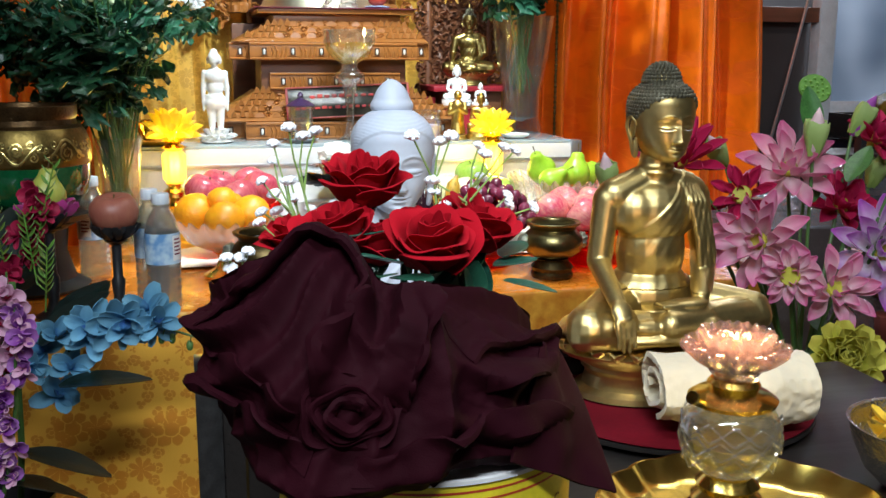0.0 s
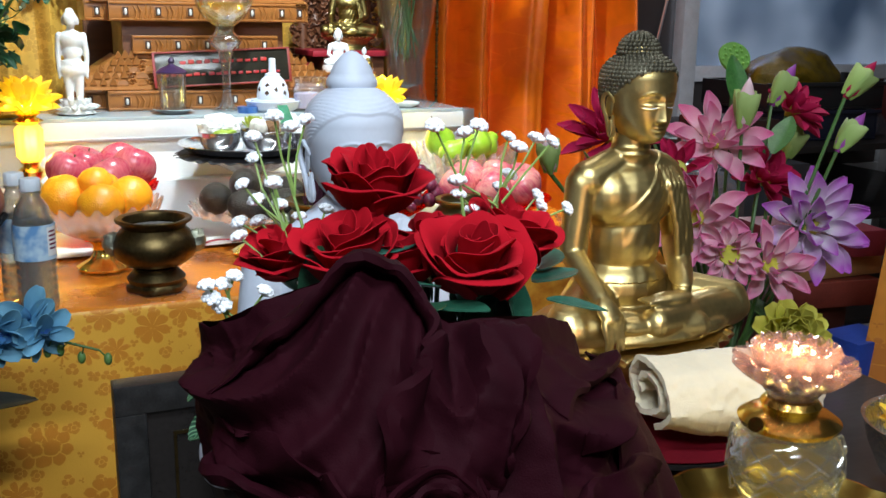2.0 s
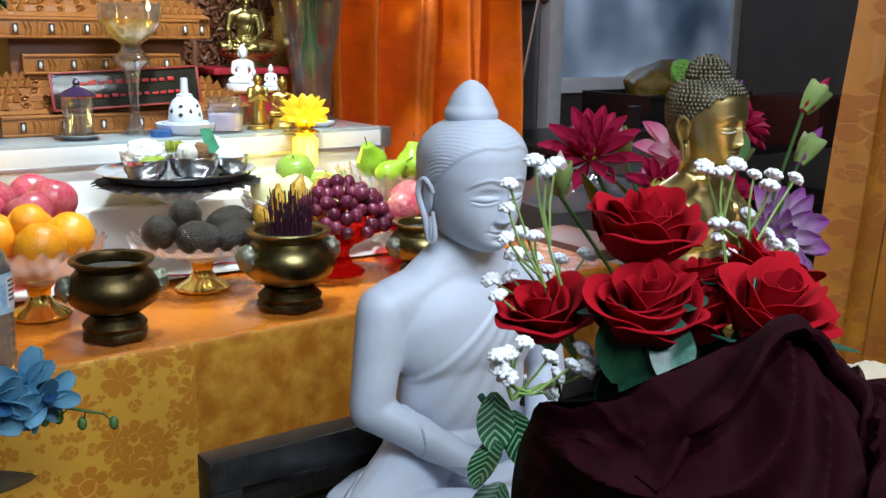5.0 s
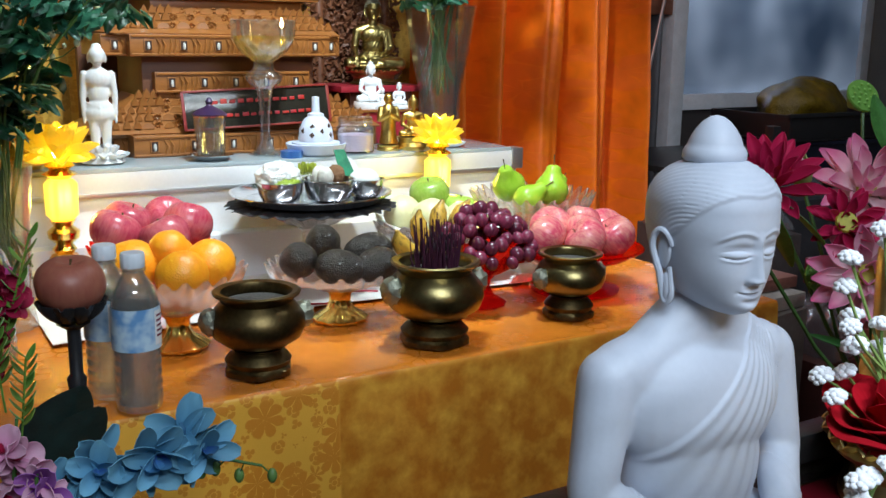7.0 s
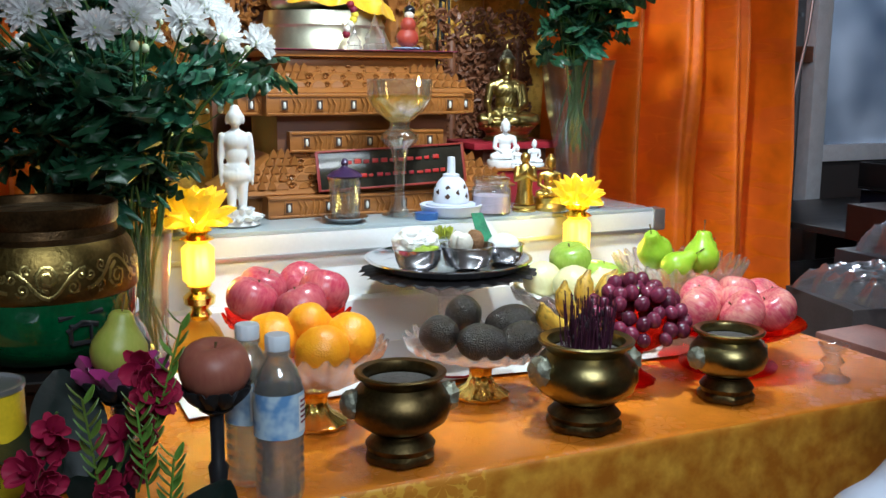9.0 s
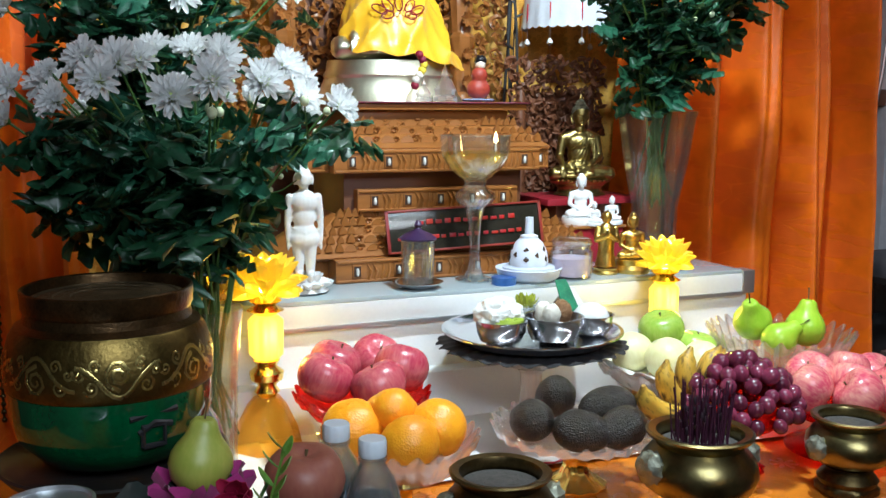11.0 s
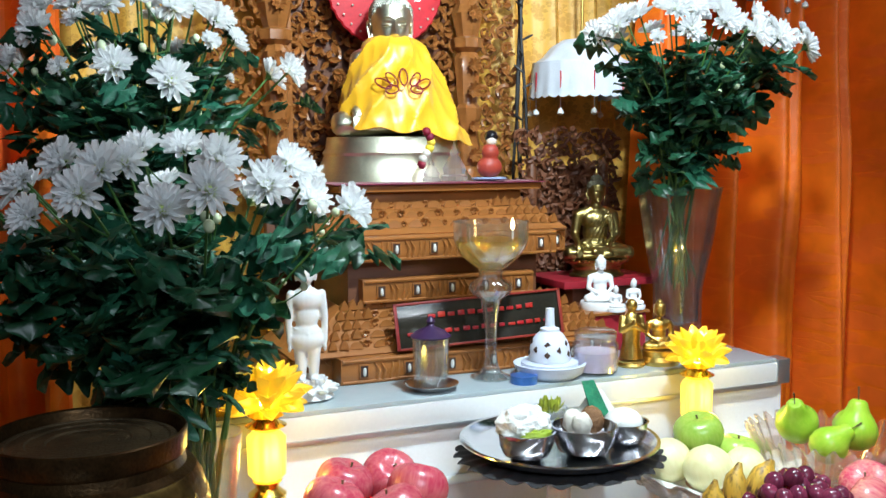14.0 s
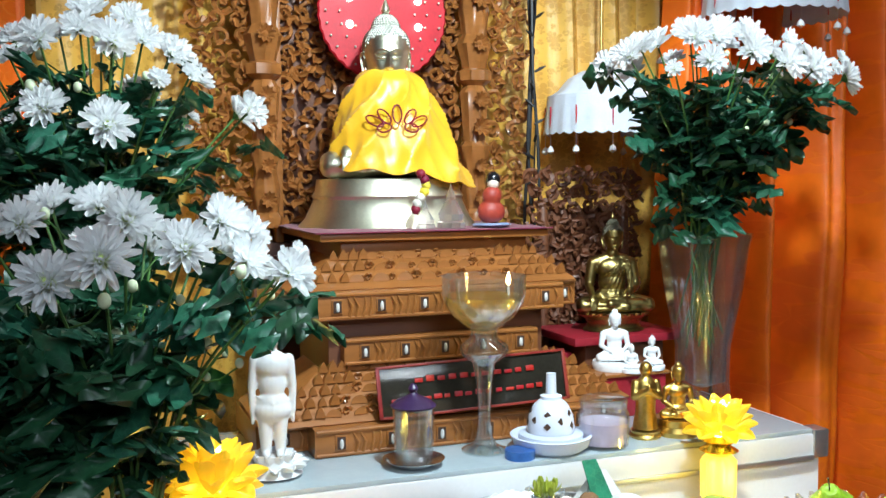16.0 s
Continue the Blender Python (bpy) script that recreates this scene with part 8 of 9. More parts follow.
part("cut_pattern", dia, GLASS_THICK, cl)
part("oil", lathe([(0.0, 0.064), (0.029, 0.070), (0.038, 0.082), (0.042, 0.096), (0.0, 0.096)], 32), OIL, cl)
part("collar", lathe([(0.030, 0.1355), (0.042, 0.137), (0.044, 0.142), (0.036, 0.148), (0.024, 0.152), (0.026, 0.158), (0.022, 0.163), (0.0, 0.164)], 40), GILT, cl)
part("knob_rod", tube([(-0.040, 0, 0.144), (-0.056, 0, 0.152)], 0.002, 6), GILT, cl)
part("knob", lathe([(0.0, -0.002), (0.007, -0.002), (0.007, 0.002), (0.0, 0.002)], 14), GILT, cl, m=Matrix.Translation((-0.058, 0, 0.153)) @ rot(0, -65, 0))
part("cup", lathe([(0.020, 0.1645), (0.026, 0.172), (0.028, 0.182), (0.026, 0.182), (0.018, 0.170), (0.0, 0.168)], 24), GLASS_ROSE, cl)
for n, L, tl, z in ((12, 0.046, 12, 0.170), (12, 0.044, 36, 0.173), (10, 0.034, 60, 0.175)):
    me = mesh_of(thicken(petal(L, 0.028, 0.8, 0.35, 0.15, 5, 6), 0.0022), GLASS_ROSE)
    for k in range(n):
        part("glass_petal", me, None, cl, m=rot(0, 0, 360 * (k + tl / 24) / n) @ Matrix.Translation((0, 0.014, z)) @ rot(tl, 0, 0))
part("candle", lathe([(0.0, 0.170), (0.014, 0.170), (0.014, 0.184), (0.0, 0.183)], 24), M("candle_wax", (0.85, 0.75, 0.65), 0.5, sss=0.3), cl)
part("flame", lathe([(0.0, 0.186), (0.0042, 0.191), (0.0048, 0.196), (0.0028, 0.205), (0.0, 0.212)], 12), FLAME, cl)
lamp("candle_light", "POINT", 0.42, (1.0, 0.58, 0.30), Matrix.Translation((LX, LY, FT + 0.225)), radius=0.012)

# silver bowl at the edge of the table
sb = empty("silver_bowl", (0.815, 0.80, FT), 0, "engraved silver offering bowl with yellow petals", "bowl")
part("bowl", lathe([(0.035, 0.0), (0.040, 0.004), (0.058, 0.022), (0.070, 0.048), (0.075, 0.068), (0.077, 0.070), (0.073, 0.069), (0.066, 0.048), (0.054, 0.025), (0.0, 0.010)], 56), M("engraved_silver", (0.62, 0.60, 0.56), 0.25, 1.0, var=0.3, scale=70, bump=0.8, dist=0.003), sb)
pb = bmesh.new()
r = random.Random(4)
for k in range(40):
    a, q = r.uniform(0, TAU), 0.05 * math.sqrt(r.random())
    petal(0.03, 0.02, 0.5, 0.4, 0.1, 3, 4, pb, Matrix.Translation((q * math.cos(a), q * math.sin(a), 0.045)) @ rot(0, 0, r.uniform(0, 360)) @ rot(r.uniform(-10, 40), 0, 0))
part("petal_filling", pb, M("yellow_petal", (0.75, 0.50, 0.04), 0.6), sb)

# yellow tin under the robe, with its printed ring of words
CX, CY = 0.292, 0.735
tin = empty("donation_tin", (CX, CY, FT + 0.012), 0, "yellow printed tin with a white rim under the robe", "tin")
part("body", lathe([(0.108, -0.012), (0.110, -0.010), (0.112, 0.131), (0.0, 0.131)], 72), M("yellow_print", (0.80, 0.66, 0.03), 0.35, rnd=0), tin)
part("rim", lathe([(0.112, 0.1315), (0.1142, 0.1325), (0.1142, 0.1355), (0.1125, 0.1365), (0.1105, 0.1355), (0.1100, 0.1318)], 72), PORCELAIN, tin)
for z in (0.119, 0.1255):
    part("printed_line", lathe([(0.1122, z), (0.1123, z + 0.0018)], 72, closed=True), M("red_ink", (0.5, 0.05, 0.02), 0.5), tin)


def words(text, size, R, a0, z, parent, mat):
    cu = bpy.data.curves.new("t", "FONT")
    cu.body, cu.size, cu.extrude = text, size, 0.0003
    ob = new("t", cu)
    me = bpy.data.meshes.new_from_object(ob.evaluated_get(bpy.context.evaluated_depsgraph_get()))
    bpy.data.objects.remove(ob)
    for v in me.vertices:
        a = a0 + v.co.x / R
        v.co = Vector(((R + 0.0004 + v.co.z) * math.cos(a), (R + 0.0004 + v.co.z) * math.sin(a), z + v.co.y))
    me.materials.append(mat)
    return part("lettering", me, None, parent)


INK = M("brown_ink", (0.28, 0.16, 0.01), 0.5)
words("BUDDHIST C", 0.0145, 0.1122, -1.52, 0.094, tin, INK)
words("2022", 0.0145, 0.1122, -0.98, 0.078, tin, INK)

# ---- maroon robe folded into a flower ----
def smooth(a, b, x):
    t = max(0.0, min(1.0, (x - a) / (b - a)))
    return t * t * (3 - 2 * t)


KNOTS = ((0.0, 0.160, 0.80, 1.216, 0.155, 0.81, 1.165), (0.1, 0.136, 0.77, 1.242, 0.128, 0.76, 1.170), (0.2, 0.142, 0.735, 1.254, 0.124, 0.70, 1.176),
         (0.3, 0.170, 0.712, 1.272, 0.140, 0.648, 1.163), (0.42, 0.223, 0.700, 1.284, 0.175, 0.608, 1.142), (0.5, 0.240, 0.688, 1.270, 0.215, 0.600, 1.138),
         (0.56, 0.252, 0.682, 1.256, 0.250, 0.606, 1.142), (0.65, 0.290, 0.690, 1.252, 0.300, 0.616, 1.147), (0.75, 0.335, 0.720, 1.236, 0.345, 0.640, 1.138),
         (0.87, 0.388, 0.765, 1.203, 0.395, 0.700, 1.120), (1.0, 0.395, 0.820, 1.170, 0.410, 0.790, 1.110))
# folds of the cloth: course over the wrap, height, soft side, sharp side
FOLDS = ((((0.08, 0.22), (0.20, 0.46), (0.31, 0.44), (0.38, 0.27), (0.42, -0.05)), 0.0262, 0.0216, 0.0085),
         (((0.20, 0.60), (0.26, 0.68), (0.33, 0.62), (0.405, 0.40), (0.445, 0.0)), 0.0192, 0.0158, 0.0085),
         (((0.28, 0.86), (0.32, 0.84), (0.38, 0.72), (0.44, 0.48), (0.465, 0.05)), 0.0158, 0.0130, 0.0085),
         (((0.57, 1.0), (0.605, 0.75), (0.615, 0.35), (0.605, -0.05)), 0.0262, 0.0187, 0.0085),
         (((0.497, -0.05), (0.487, 0.22), (0.525, 0.40), (0.570, 0.26), (0.585, -0.05)), 0.0158, 0.0101, 0.0085),
         (((0.62, 0.42), (0.71, 0.56), (0.81, 0.44), (0.90, 0.20)), 0.0210, 0.0158, 0.0085),
         (((0.60, 0.70), (0.71, 0.80), (0.84, 0.64), (0.95, 0.40)), 0.0192, 0.0130, 0.0085),
         (((0.28, 0.95), (0.44, 0.90), (0.58, 0.88), (0.80, 0.93)), 0.0158, 0.0101, 0.0085),
         (((0.44, 1.0), (0.46, 0.80), (0.50, 0.62), (0.545, 0.45)), 0.012, 0.016, 0.008),
         (((0.535, 0.95), (0.525, 0.70), (0.55, 0.50), (0.60, 0.20)), 0.010, 0.014, 0.008),
         (((0.22, 0.14), (0.29, 0.22), (0.36, 0.14), (0.40, 0.0)), 0.0070, 0.0101, 0.0085))


def along(q, k):
    i = max(j for j in range(len(KNOTS) - 1) if KNOTS[j][0] <= q or j == 0)
    A, B = KNOTS[i], KNOTS[i + 1]
    t = (q - A[0]) / (B[0] - A[0])
    lo, hi = KNOTS[max(0, i - 1)], KNOTS[min(len(KNOTS) - 1, i + 2)]
    out = []
    for c in range(k, k + 3):
        p0, p1, p2, p3 = lo[c], A[c], B[c], hi[c]
        out.append(0.5 * (2 * p1 + (p2 - p0) * t + (2 * p0 - 5 * p1 + 4 * p2 - p3) * t * t + (3 * p1 - p0 - 3 * p2 + p3) * t ** 3))
    return Vector(out)


def curl(path, n=8):
    """A smooth course through a few points."""
    P = [Vector((x * 0.50, y * 0.15)) for x, y in path]
    out = []
    for i in range(len(P) - 1):
        p0, p1, p2, p3 = P[max(0, i - 1)], P[i], P[i + 1], P[min(len(P) - 1, i + 2)]
        for k in range(n):
            t = k / n
            out.append(0.5 * (2 * p1 + (p2 - p0) * t + (2 * p0 - 5 * p1 + 4 * p2 - p3) * t * t + (3 * p1 - p0 - 3 * p2 + p3) * t ** 3))
    return out + [P[-1]]


COURSES = [(curl(f[0]), f[1], f[2], f[3]) for f in FOLDS]


def crease(q, v):
    p = Vector((q * 0.50, v * 0.15))
    h = 0.0
    for c, amp, soft, hard in COURSES:
        best, side, end = 9.0, 1.0, 1.0
        for i in range(len(c) - 1):
            d = c[i + 1] - c[i]
            t = max(0.0, min(1.0, (p - c[i]).dot(d) / d.length_squared))
            w = p - c[i] - d * t
            if w.length < best:
                best, side = w.length, d.x * w.y - d.y * w.x
                r = (i + t) / (len(c) - 1)
                end = min(1.0, 4 * r, 5 * (1 - r) + 0.25)
        h += amp * end * math.exp(-(best / (soft if side < 0 else hard)) ** 1.4)
    return h


def wrap_f(u, v):
    """Cloth gathered round the flowers: a high lobe, a dip, a broad shoulder, with overlapping folds."""
    T, H = along(u, 1), along(u, 4)
    k = min(1.0, v / 0.92)
    h = math.sin(k * math.pi / 2) ** 0.9
    z = 1 - math.cos(k * math.pi / 2) ** 1.0
    p = Vector((T.x + (H.x - T.x) * h, T.y + (H.y - T.y) * h, T.z + (H.z - T.z) * (0.55 * k + 0.45 * z)))
    out = Vector((p.x - 0.265, p.y - 0.745, 0.0)).normalized()
    n = (out * (0.35 + 0.65 * k) + Vector((0, 0, 1)) * (0.8 * (1 - k))).normalized()
    w = 0.006 * noise.noise(Vector((u * 7, v * 2.6, 1))) + 0.0022 * noise.noise(Vector((u * 26, v * 8, 2))) + 0.0008 * noise.noise(Vector((u * 80, v * 26, 5))) - 0.007 * abs(noise.noise(Vector((u * 11 + 2, v * 3.2 - u * 4, 7)))) ** 0.7
    p += n * ((crease(u, v) - 0.010) * smooth(-0.02, 0.10, v) * smooth(0.02, 0.22, u) + w * smooth(0.0, 0.15, u))
    if v > 0.92:
        t = (v - 0.92) / 0.08
        p += out * -0.030 * t * t + Vector((0, 0, -0.012 * math.sin(math.pi * 0.5 * t) - 0.002))
    return p


rb = empty("folded_robe", (0, 0, 0), 0, "dark maroon cotton robe folded into a rose shape", "robe")
part("drape", thicken(sheet(260, 100, wrap_f), 0.002), ROBE, rb)


def flap(course, width, lift, side=1.0, n=44):
    """A fold of cloth lying over the wrap: a rounded free edge along the course, thinning out to one side."""
    c = curl(course, 12)

    def f(q, t):
        i = min(len(c) - 2, int(q * (len(c) - 1)))
        k = q * (len(c) - 1) - i
        p = c[i].lerp(c[i + 1], k)
        d = (c[min(i + 2, len(c) - 1)] - c[max(0, i - 1)]).normalized()
        nrm = Vector((-d.y, d.x)) * side
        end = min(1.0, 5 * q + 0.05, 5 * (1 - q) + 0.05)
        if t < 0.3:
            a = t / 0.3 * math.pi
            across, up = -0.6 * lift * math.sin(a) + 0.012 * (1 - t / 0.3), lift * 0.5 * (1 - math.cos(a))
        else:
            r = (t - 0.3) / 0.7
            across, up = width * r, lift * (1 - r) ** 1.3 * (1 - 0.25 * math.sin(math.pi * r)) - 0.002 * r
        across += 0.003 * noise.noise(Vector((q * 5 + lift * 99, t, 3))) * end
        w = p + nrm * across
        u, v = max(0.01, min(0.99, w.x / 0.50)), max(0.01, min(0.91, w.y / 0.15))
        P = wrap_f(u, v)
        N = (wrap_f(min(1.0, u + 0.012), v) - wrap_f(max(0.0, u - 0.012), v)).cross(wrap_f(u, min(0.92, v + 0.04)) - wrap_f(u, max(0.0, v - 0.04)))
        if N.dot(Vector((P.x - 0.265, P.y - 0.80, 0.15))) < 0:
            N.negate()
        return P + N.normalized() * (up * end - 0.001)
    return thicken(sheet(n, 18, f), 0.0018)


for course, width, lift, side in ((((0.25, 0.46), (0.30, 0.26), (0.37, 0.17), (0.43, 0.08), (0.485, 0.16), (0.47, 0.30)), 0.034, 0.013, -1),
                                  (((0.515, 0.08), (0.485, 0.24), (0.455, 0.36), (0.440, 0.48), (0.445, 0.60)), 0.036, 0.014, -1),
                                  (((0.615, 0.12), (0.600, 0.32), (0.590, 0.46), (0.560, 0.62)), 0.036, 0.015, 1),
                                  (((0.93, 0.20), (0.84, 0.28), (0.74, 0.34), (0.66, 0.46)), 0.034, 0.010, 1),
                                  (((0.95, 0.42), (0.86, 0.46), (0.77, 0.50), (0.68, 0.60)), 0.030, 0.010, 1),
                                  (((0.50, 0.79), (0.56, 0.79), (0.62, 0.74), (0.69, 0.74), (0.80, 0.70), (0.94, 0.62)), 0.024, 0.014, 1),
                                  (((0.22, 0.70), (0.31, 0.66), (0.38, 0.70), (0.45, 0.76)), 0.024, 0.012, 1),
                                  (((0.24, 0.54), (0.33, 0.55), (0.39, 0.60), (0.43, 0.66)), 0.022, 0.010, 1)):
    part("fold", flap(course, width, lift, side), ROBE, rb)


def lining_f(u, v):
    T = along(u, 1)
    c = Vector((0.270, 0.760, 1.170))
    return T.lerp(c, 0.02 + 0.9 * v) + Vector((0, 0, -0.035 * v * (1 - v)))


part("lining", sheet(80, 10, lining_f), ROBE, rb)


def roll_f(u, v):
    """A strip of cloth wound into a rosette."""
    a = 3.0 * TAU * u
    R = 0.005 + 0.026 * u ** 0.85
    w = 0.003 * math.sin(4.3 * a) * u + 0.002 * noise.noise(Vector((a, v * 3, 0)))
    z = 0.007 * v * (1.1 - 0.8 * u) - 0.010 * u + 0.002 * math.sin(2.1 * a)
    return Vector(((R + w + 0.005 * v) * math.cos(a), (R * 0.66 + w + 0.005 * v) * math.sin(a), z))


part("rosette", thicken(sheet(160, 8, roll_f), 0.003), ROBE, rb, m=Matrix.Translation((0.214, 0.607, 1.192)) @ rot(66, 0, 0))


def panel_f(u, v):
    a, b = Vector((0.366, 0.690, 1.198)).lerp(Vector((0.402, 0.775, 1.188)), u), Vector((0.322, 0.612, 1.147)).lerp(Vector((0.412, 0.650, 1.098)), u)
    p = a.lerp(b, v)
    n = Vector((0.55, -0.75, 0.25))
    return p + n * (0.014 * math.sin(math.pi * min(1, v * 0.9 + 0.1)) * math.sin(math.pi * (0.15 + 0.7 * u)) + 0.003 * math.sin(11 * u - 3 * v) + 0.002 * noise.noise(Vector((u * 5, v * 5, 0))))


part("hanging_fold", thicken(sheet(50, 50, panel_f), 0.002), ROBE, rb)

# red roses
# heels coloured darker, for the shade deep between the petals
ROSE = petal_mat("rose_petal", (0.24, 0.0008, 0.006), (0.46, 0.0016, 0.012), 0.04, 0.85, 0.06, 0.10)
ROSELEAF = leafy("rose_leaf", (0.02, 0.10, 0.06), (0.05, 0.18, 0.10), 0.35, 0.25)


def rose_petal(R, h, flare, spread, roll, seed):
    """A cupped petal wrapped round the axis, with an uneven lip that rolls outwards."""
    r = random.Random(seed)
    ph, tiltx, notch = r.uniform(0, 6), r.uniform(-0.12, 0.12), r.uniform(-0.04, 0.08)

    def f(u, v):
        q = 2 * u - 1
        a = q * spread * (0.5 + 0.5 * min(1.0, 1.8 * v))
        wave = 0.0040 * math.sin(2.7 * q + ph) + 0.0020 * math.sin(6.3 * q + 1.7 * ph)
        top = h * (1 - 0.42 * abs(q) ** 3 - notch * math.exp(-(q / 0.3) ** 2) + tiltx * q * 0.4)
        rad = R * (1 - (1 - v) ** 2.6) * (1 - 0.10 * abs(q) ** 3 * v) + flare * v ** 3
        z = top * (0.15 * v + 0.85 * v ** 1.25) + wave * v * v
        lip = max(0.0, v - 0.70) / 0.30
        rad += roll * lip ** 1.4 * (0.8 + 0.4 * math.sin(3 * q + ph)) * (1 - 0.85 * q * q)
        z -= 0.80 * roll * lip ** 2
        rad += 0.0022 * math.sin(4.2 * q + 2 * ph) * v + 0.0010 * noise.noise(Vector((q * 3 + ph, v * 4, 0)))
        return Vector((rad * math.sin(a), rad * math.cos(a), z))
    return thicken(sheet(18, 12, f), 0.0006)


def rose(x, y, z, s, d, seed, label="open deep red silk rose"):
    r = random.Random(seed)
    t = empty("rose", (x, y, z), 0, label, "rose", "red roses")
    t.matrix_basis = Matrix.Translation((x, y, z)) @ aim(d, r.uniform(0, 360)) @ Matrix.Scale(1.16 * s, 4)
    for j, (n, R, h, fl, sp, roll) in enumerate(((2, 0.006, 0.044, 0.000, 2.4, 0.001), (3, 0.012, 0.047, 0.001, 1.9, 0.004), (3, 0.019, 0.047, 0.002, 1.65, 0.007), (4, 0.026, 0.045, 0.002, 1.30, 0.008), (4, 0.032, 0.041, 0.002, 1.35, 0.009))):
        for k in range(n):
            part("petal", rose_petal(R, h * r.uniform(0.92, 1.08), fl * r.uniform(0.8, 1.25), sp, roll * r.uniform(0.6, 1.3), seed * 100 + j * 10 + k), ROSE, t, m=rot(0, 0, 360 * (k + r.uniform(-0.14, 0.14)) / n + j * 47) @ Matrix.Translation((0, 0, -0.016 - 0.0008 * j)) @ rot(r.uniform(-5, 5), r.uniform(-5, 5), 0))
    part("calyx", lathe([(0.002, -0.034), (0.008, -0.026), (0.012, -0.018), (0.0, -0.014)], 10), ROSELEAF, t)
    part("stem", tube([(0, 0, -0.03), (0.004, 0.0, -0.08), (0.0, 0.004, -0.13)], 0.0025, 6), ROSELEAF, t)
    return t


rose(0.262, 0.820, 1.302, 0.78, (0.0, -0.15, 1.0), 1)
rose(0.234, 0.790, 1.266, 0.74, (-0.15, -0.15, 1.0), 2)
rose(0.304, 0.758, 1.262, 0.80, (0.0, -0.40, 1.0), 3)
rose(0.208, 0.846, 1.254, 0.62, (-0.35, -0.05, 1.0), 4)
rose(0.350, 0.800, 1.266, 0.74, (0.25, -0.25, 1.0), 5)
rose(0.305, 0.810, 1.262, 0.64, (0.1, 0.0, 1.0), 6)
rose(0.268, 0.790, 1.256, 0.60, (0.0, -0.1, 1.0), 7)
RL = big_leaf(0.044, 0.026, -0.15, ROSELEAF)
lv = empty("rose_leaves", (0.29, 0.80, 1.23), 0, "green silk leaves among the red roses", "leaves")
for x, y, z, a, tl in ((0.07, -0.02, 0.01, -70, 10), (0.075, -0.03, 0.0, -100, -5), (-0.05, -0.01, 0.035, 60, 10), (0.0, -0.005, 0.045, -80, 0), (-0.015, -0.015, 0.042, 100, 5), (0.08, -0.01, 0.015, -40, 15), (-0.03, -0.055, 0.015, 170, 20), (-0.02, -0.05, 0.012, -150, 15), (0.0, -0.06, 0.0, 180, 5), (-0.01, -0.04, 0.02, 120, 25)):
    part("leaf", RL, None, lv, m=Matrix.Translation((x, y, z)) @ rot(0, 0, a) @ rot(tl, 0, 0))
rl = random.Random(5)
for k in range(26):
    x, y, z = rl.uniform(-0.085, 0.06), rl.uniform(-0.03, 0.03), rl.uniform(-0.06, 0.012)
    part("leaf", RL, None, lv, m=Matrix.Translation((x, y - 0.012, z)) @ rot(0, 0, rl.uniform(-70, 70)) @ rot(rl.uniform(55, 100), 0, 0))
part("stalk", tube([(0, 0, -0.10), (0.0, 0, 0.0), (0.0, 0.0, 0.04)], 0.003, 6), ROSELEAF, lv)
STRIPE = G("striped_leaf")
suv = STRIPE.n("ShaderNodeSeparateXYZ")
STRIPE.link(STRIPE.n("ShaderNodeTexCoord").outputs["UV"], suv.inputs[0])
sf = STRIPE.math("SINE", STRIPE.math("ADD", STRIPE.math("MULTIPLY", suv.outputs[1], 55.0), STRIPE.math("MULTIPLY", STRIPE.math("ABSOLUTE", STRIPE.math("SUBTRACT", suv.outputs[0], 0.5)), -26.0)))
STRIPE.set(col=STRIPE.mix(STRIPE.ramp(sf, 0.35, 0.75), (0.006, 0.05, 0.02), (0.16, 0.30, 0.16)), rough=0.35)
cal = empty("striped_leaves", (0.205, 0.865, 1.20), 0, "green and white striped silk leaves below the roses", "leaves")
SLM = big_leaf(0.036, 0.022, -0.12, STRIPE.mat)
for x, y, z, a, tl, ry in ((-0.040, -0.025, 0.018, 150, -62, 0), (-0.042, -0.030, -0.008, 110, -25, 20), (-0.040, -0.035, -0.035, 120, -20, -10), (-0.030, -0.030, 0.006, 170, -70, 10)):
    part("leaf", SLM, None, cal, m=Matrix.Translation((x, y, z)) @ rot(0, 0, a) @ rot(tl, ry, 0))
part("stalk", tube([(0.02, 0, -0.1), (0.0, 0, -0.03), (-0.03, 0.0, 0.005)], 0.0025, 6), ROSELEAF, cal)

# baby's breath
BREATH = M("tiny_white_flower", (0.93, 0.94, 0.97), 0.9, rnd=0.02, var=0.03, spec=0.05, bump=0)
bm = bmesh.new()
for k in range(20):
    h = 1 - 1.15 * (k + 0.5) / 20
    q, a = math.sqrt(max(0.0, 1 - h * h)), k * 2.4
    ball((0.0046 * q * math.cos(a), 0.0046 * q * math.sin(a), 0.0032 * h), (0.0020, 0.0020, 0.0016), bm, 8, 5)
ball((0, 0, 0), (0.0045, 0.0045, 0.0030), bm, 12, 7)
TINY = mesh_of(bm, BREATH)
BSTEM = M("pale_stalk", (0.24, 0.36, 0.09), 0.5)


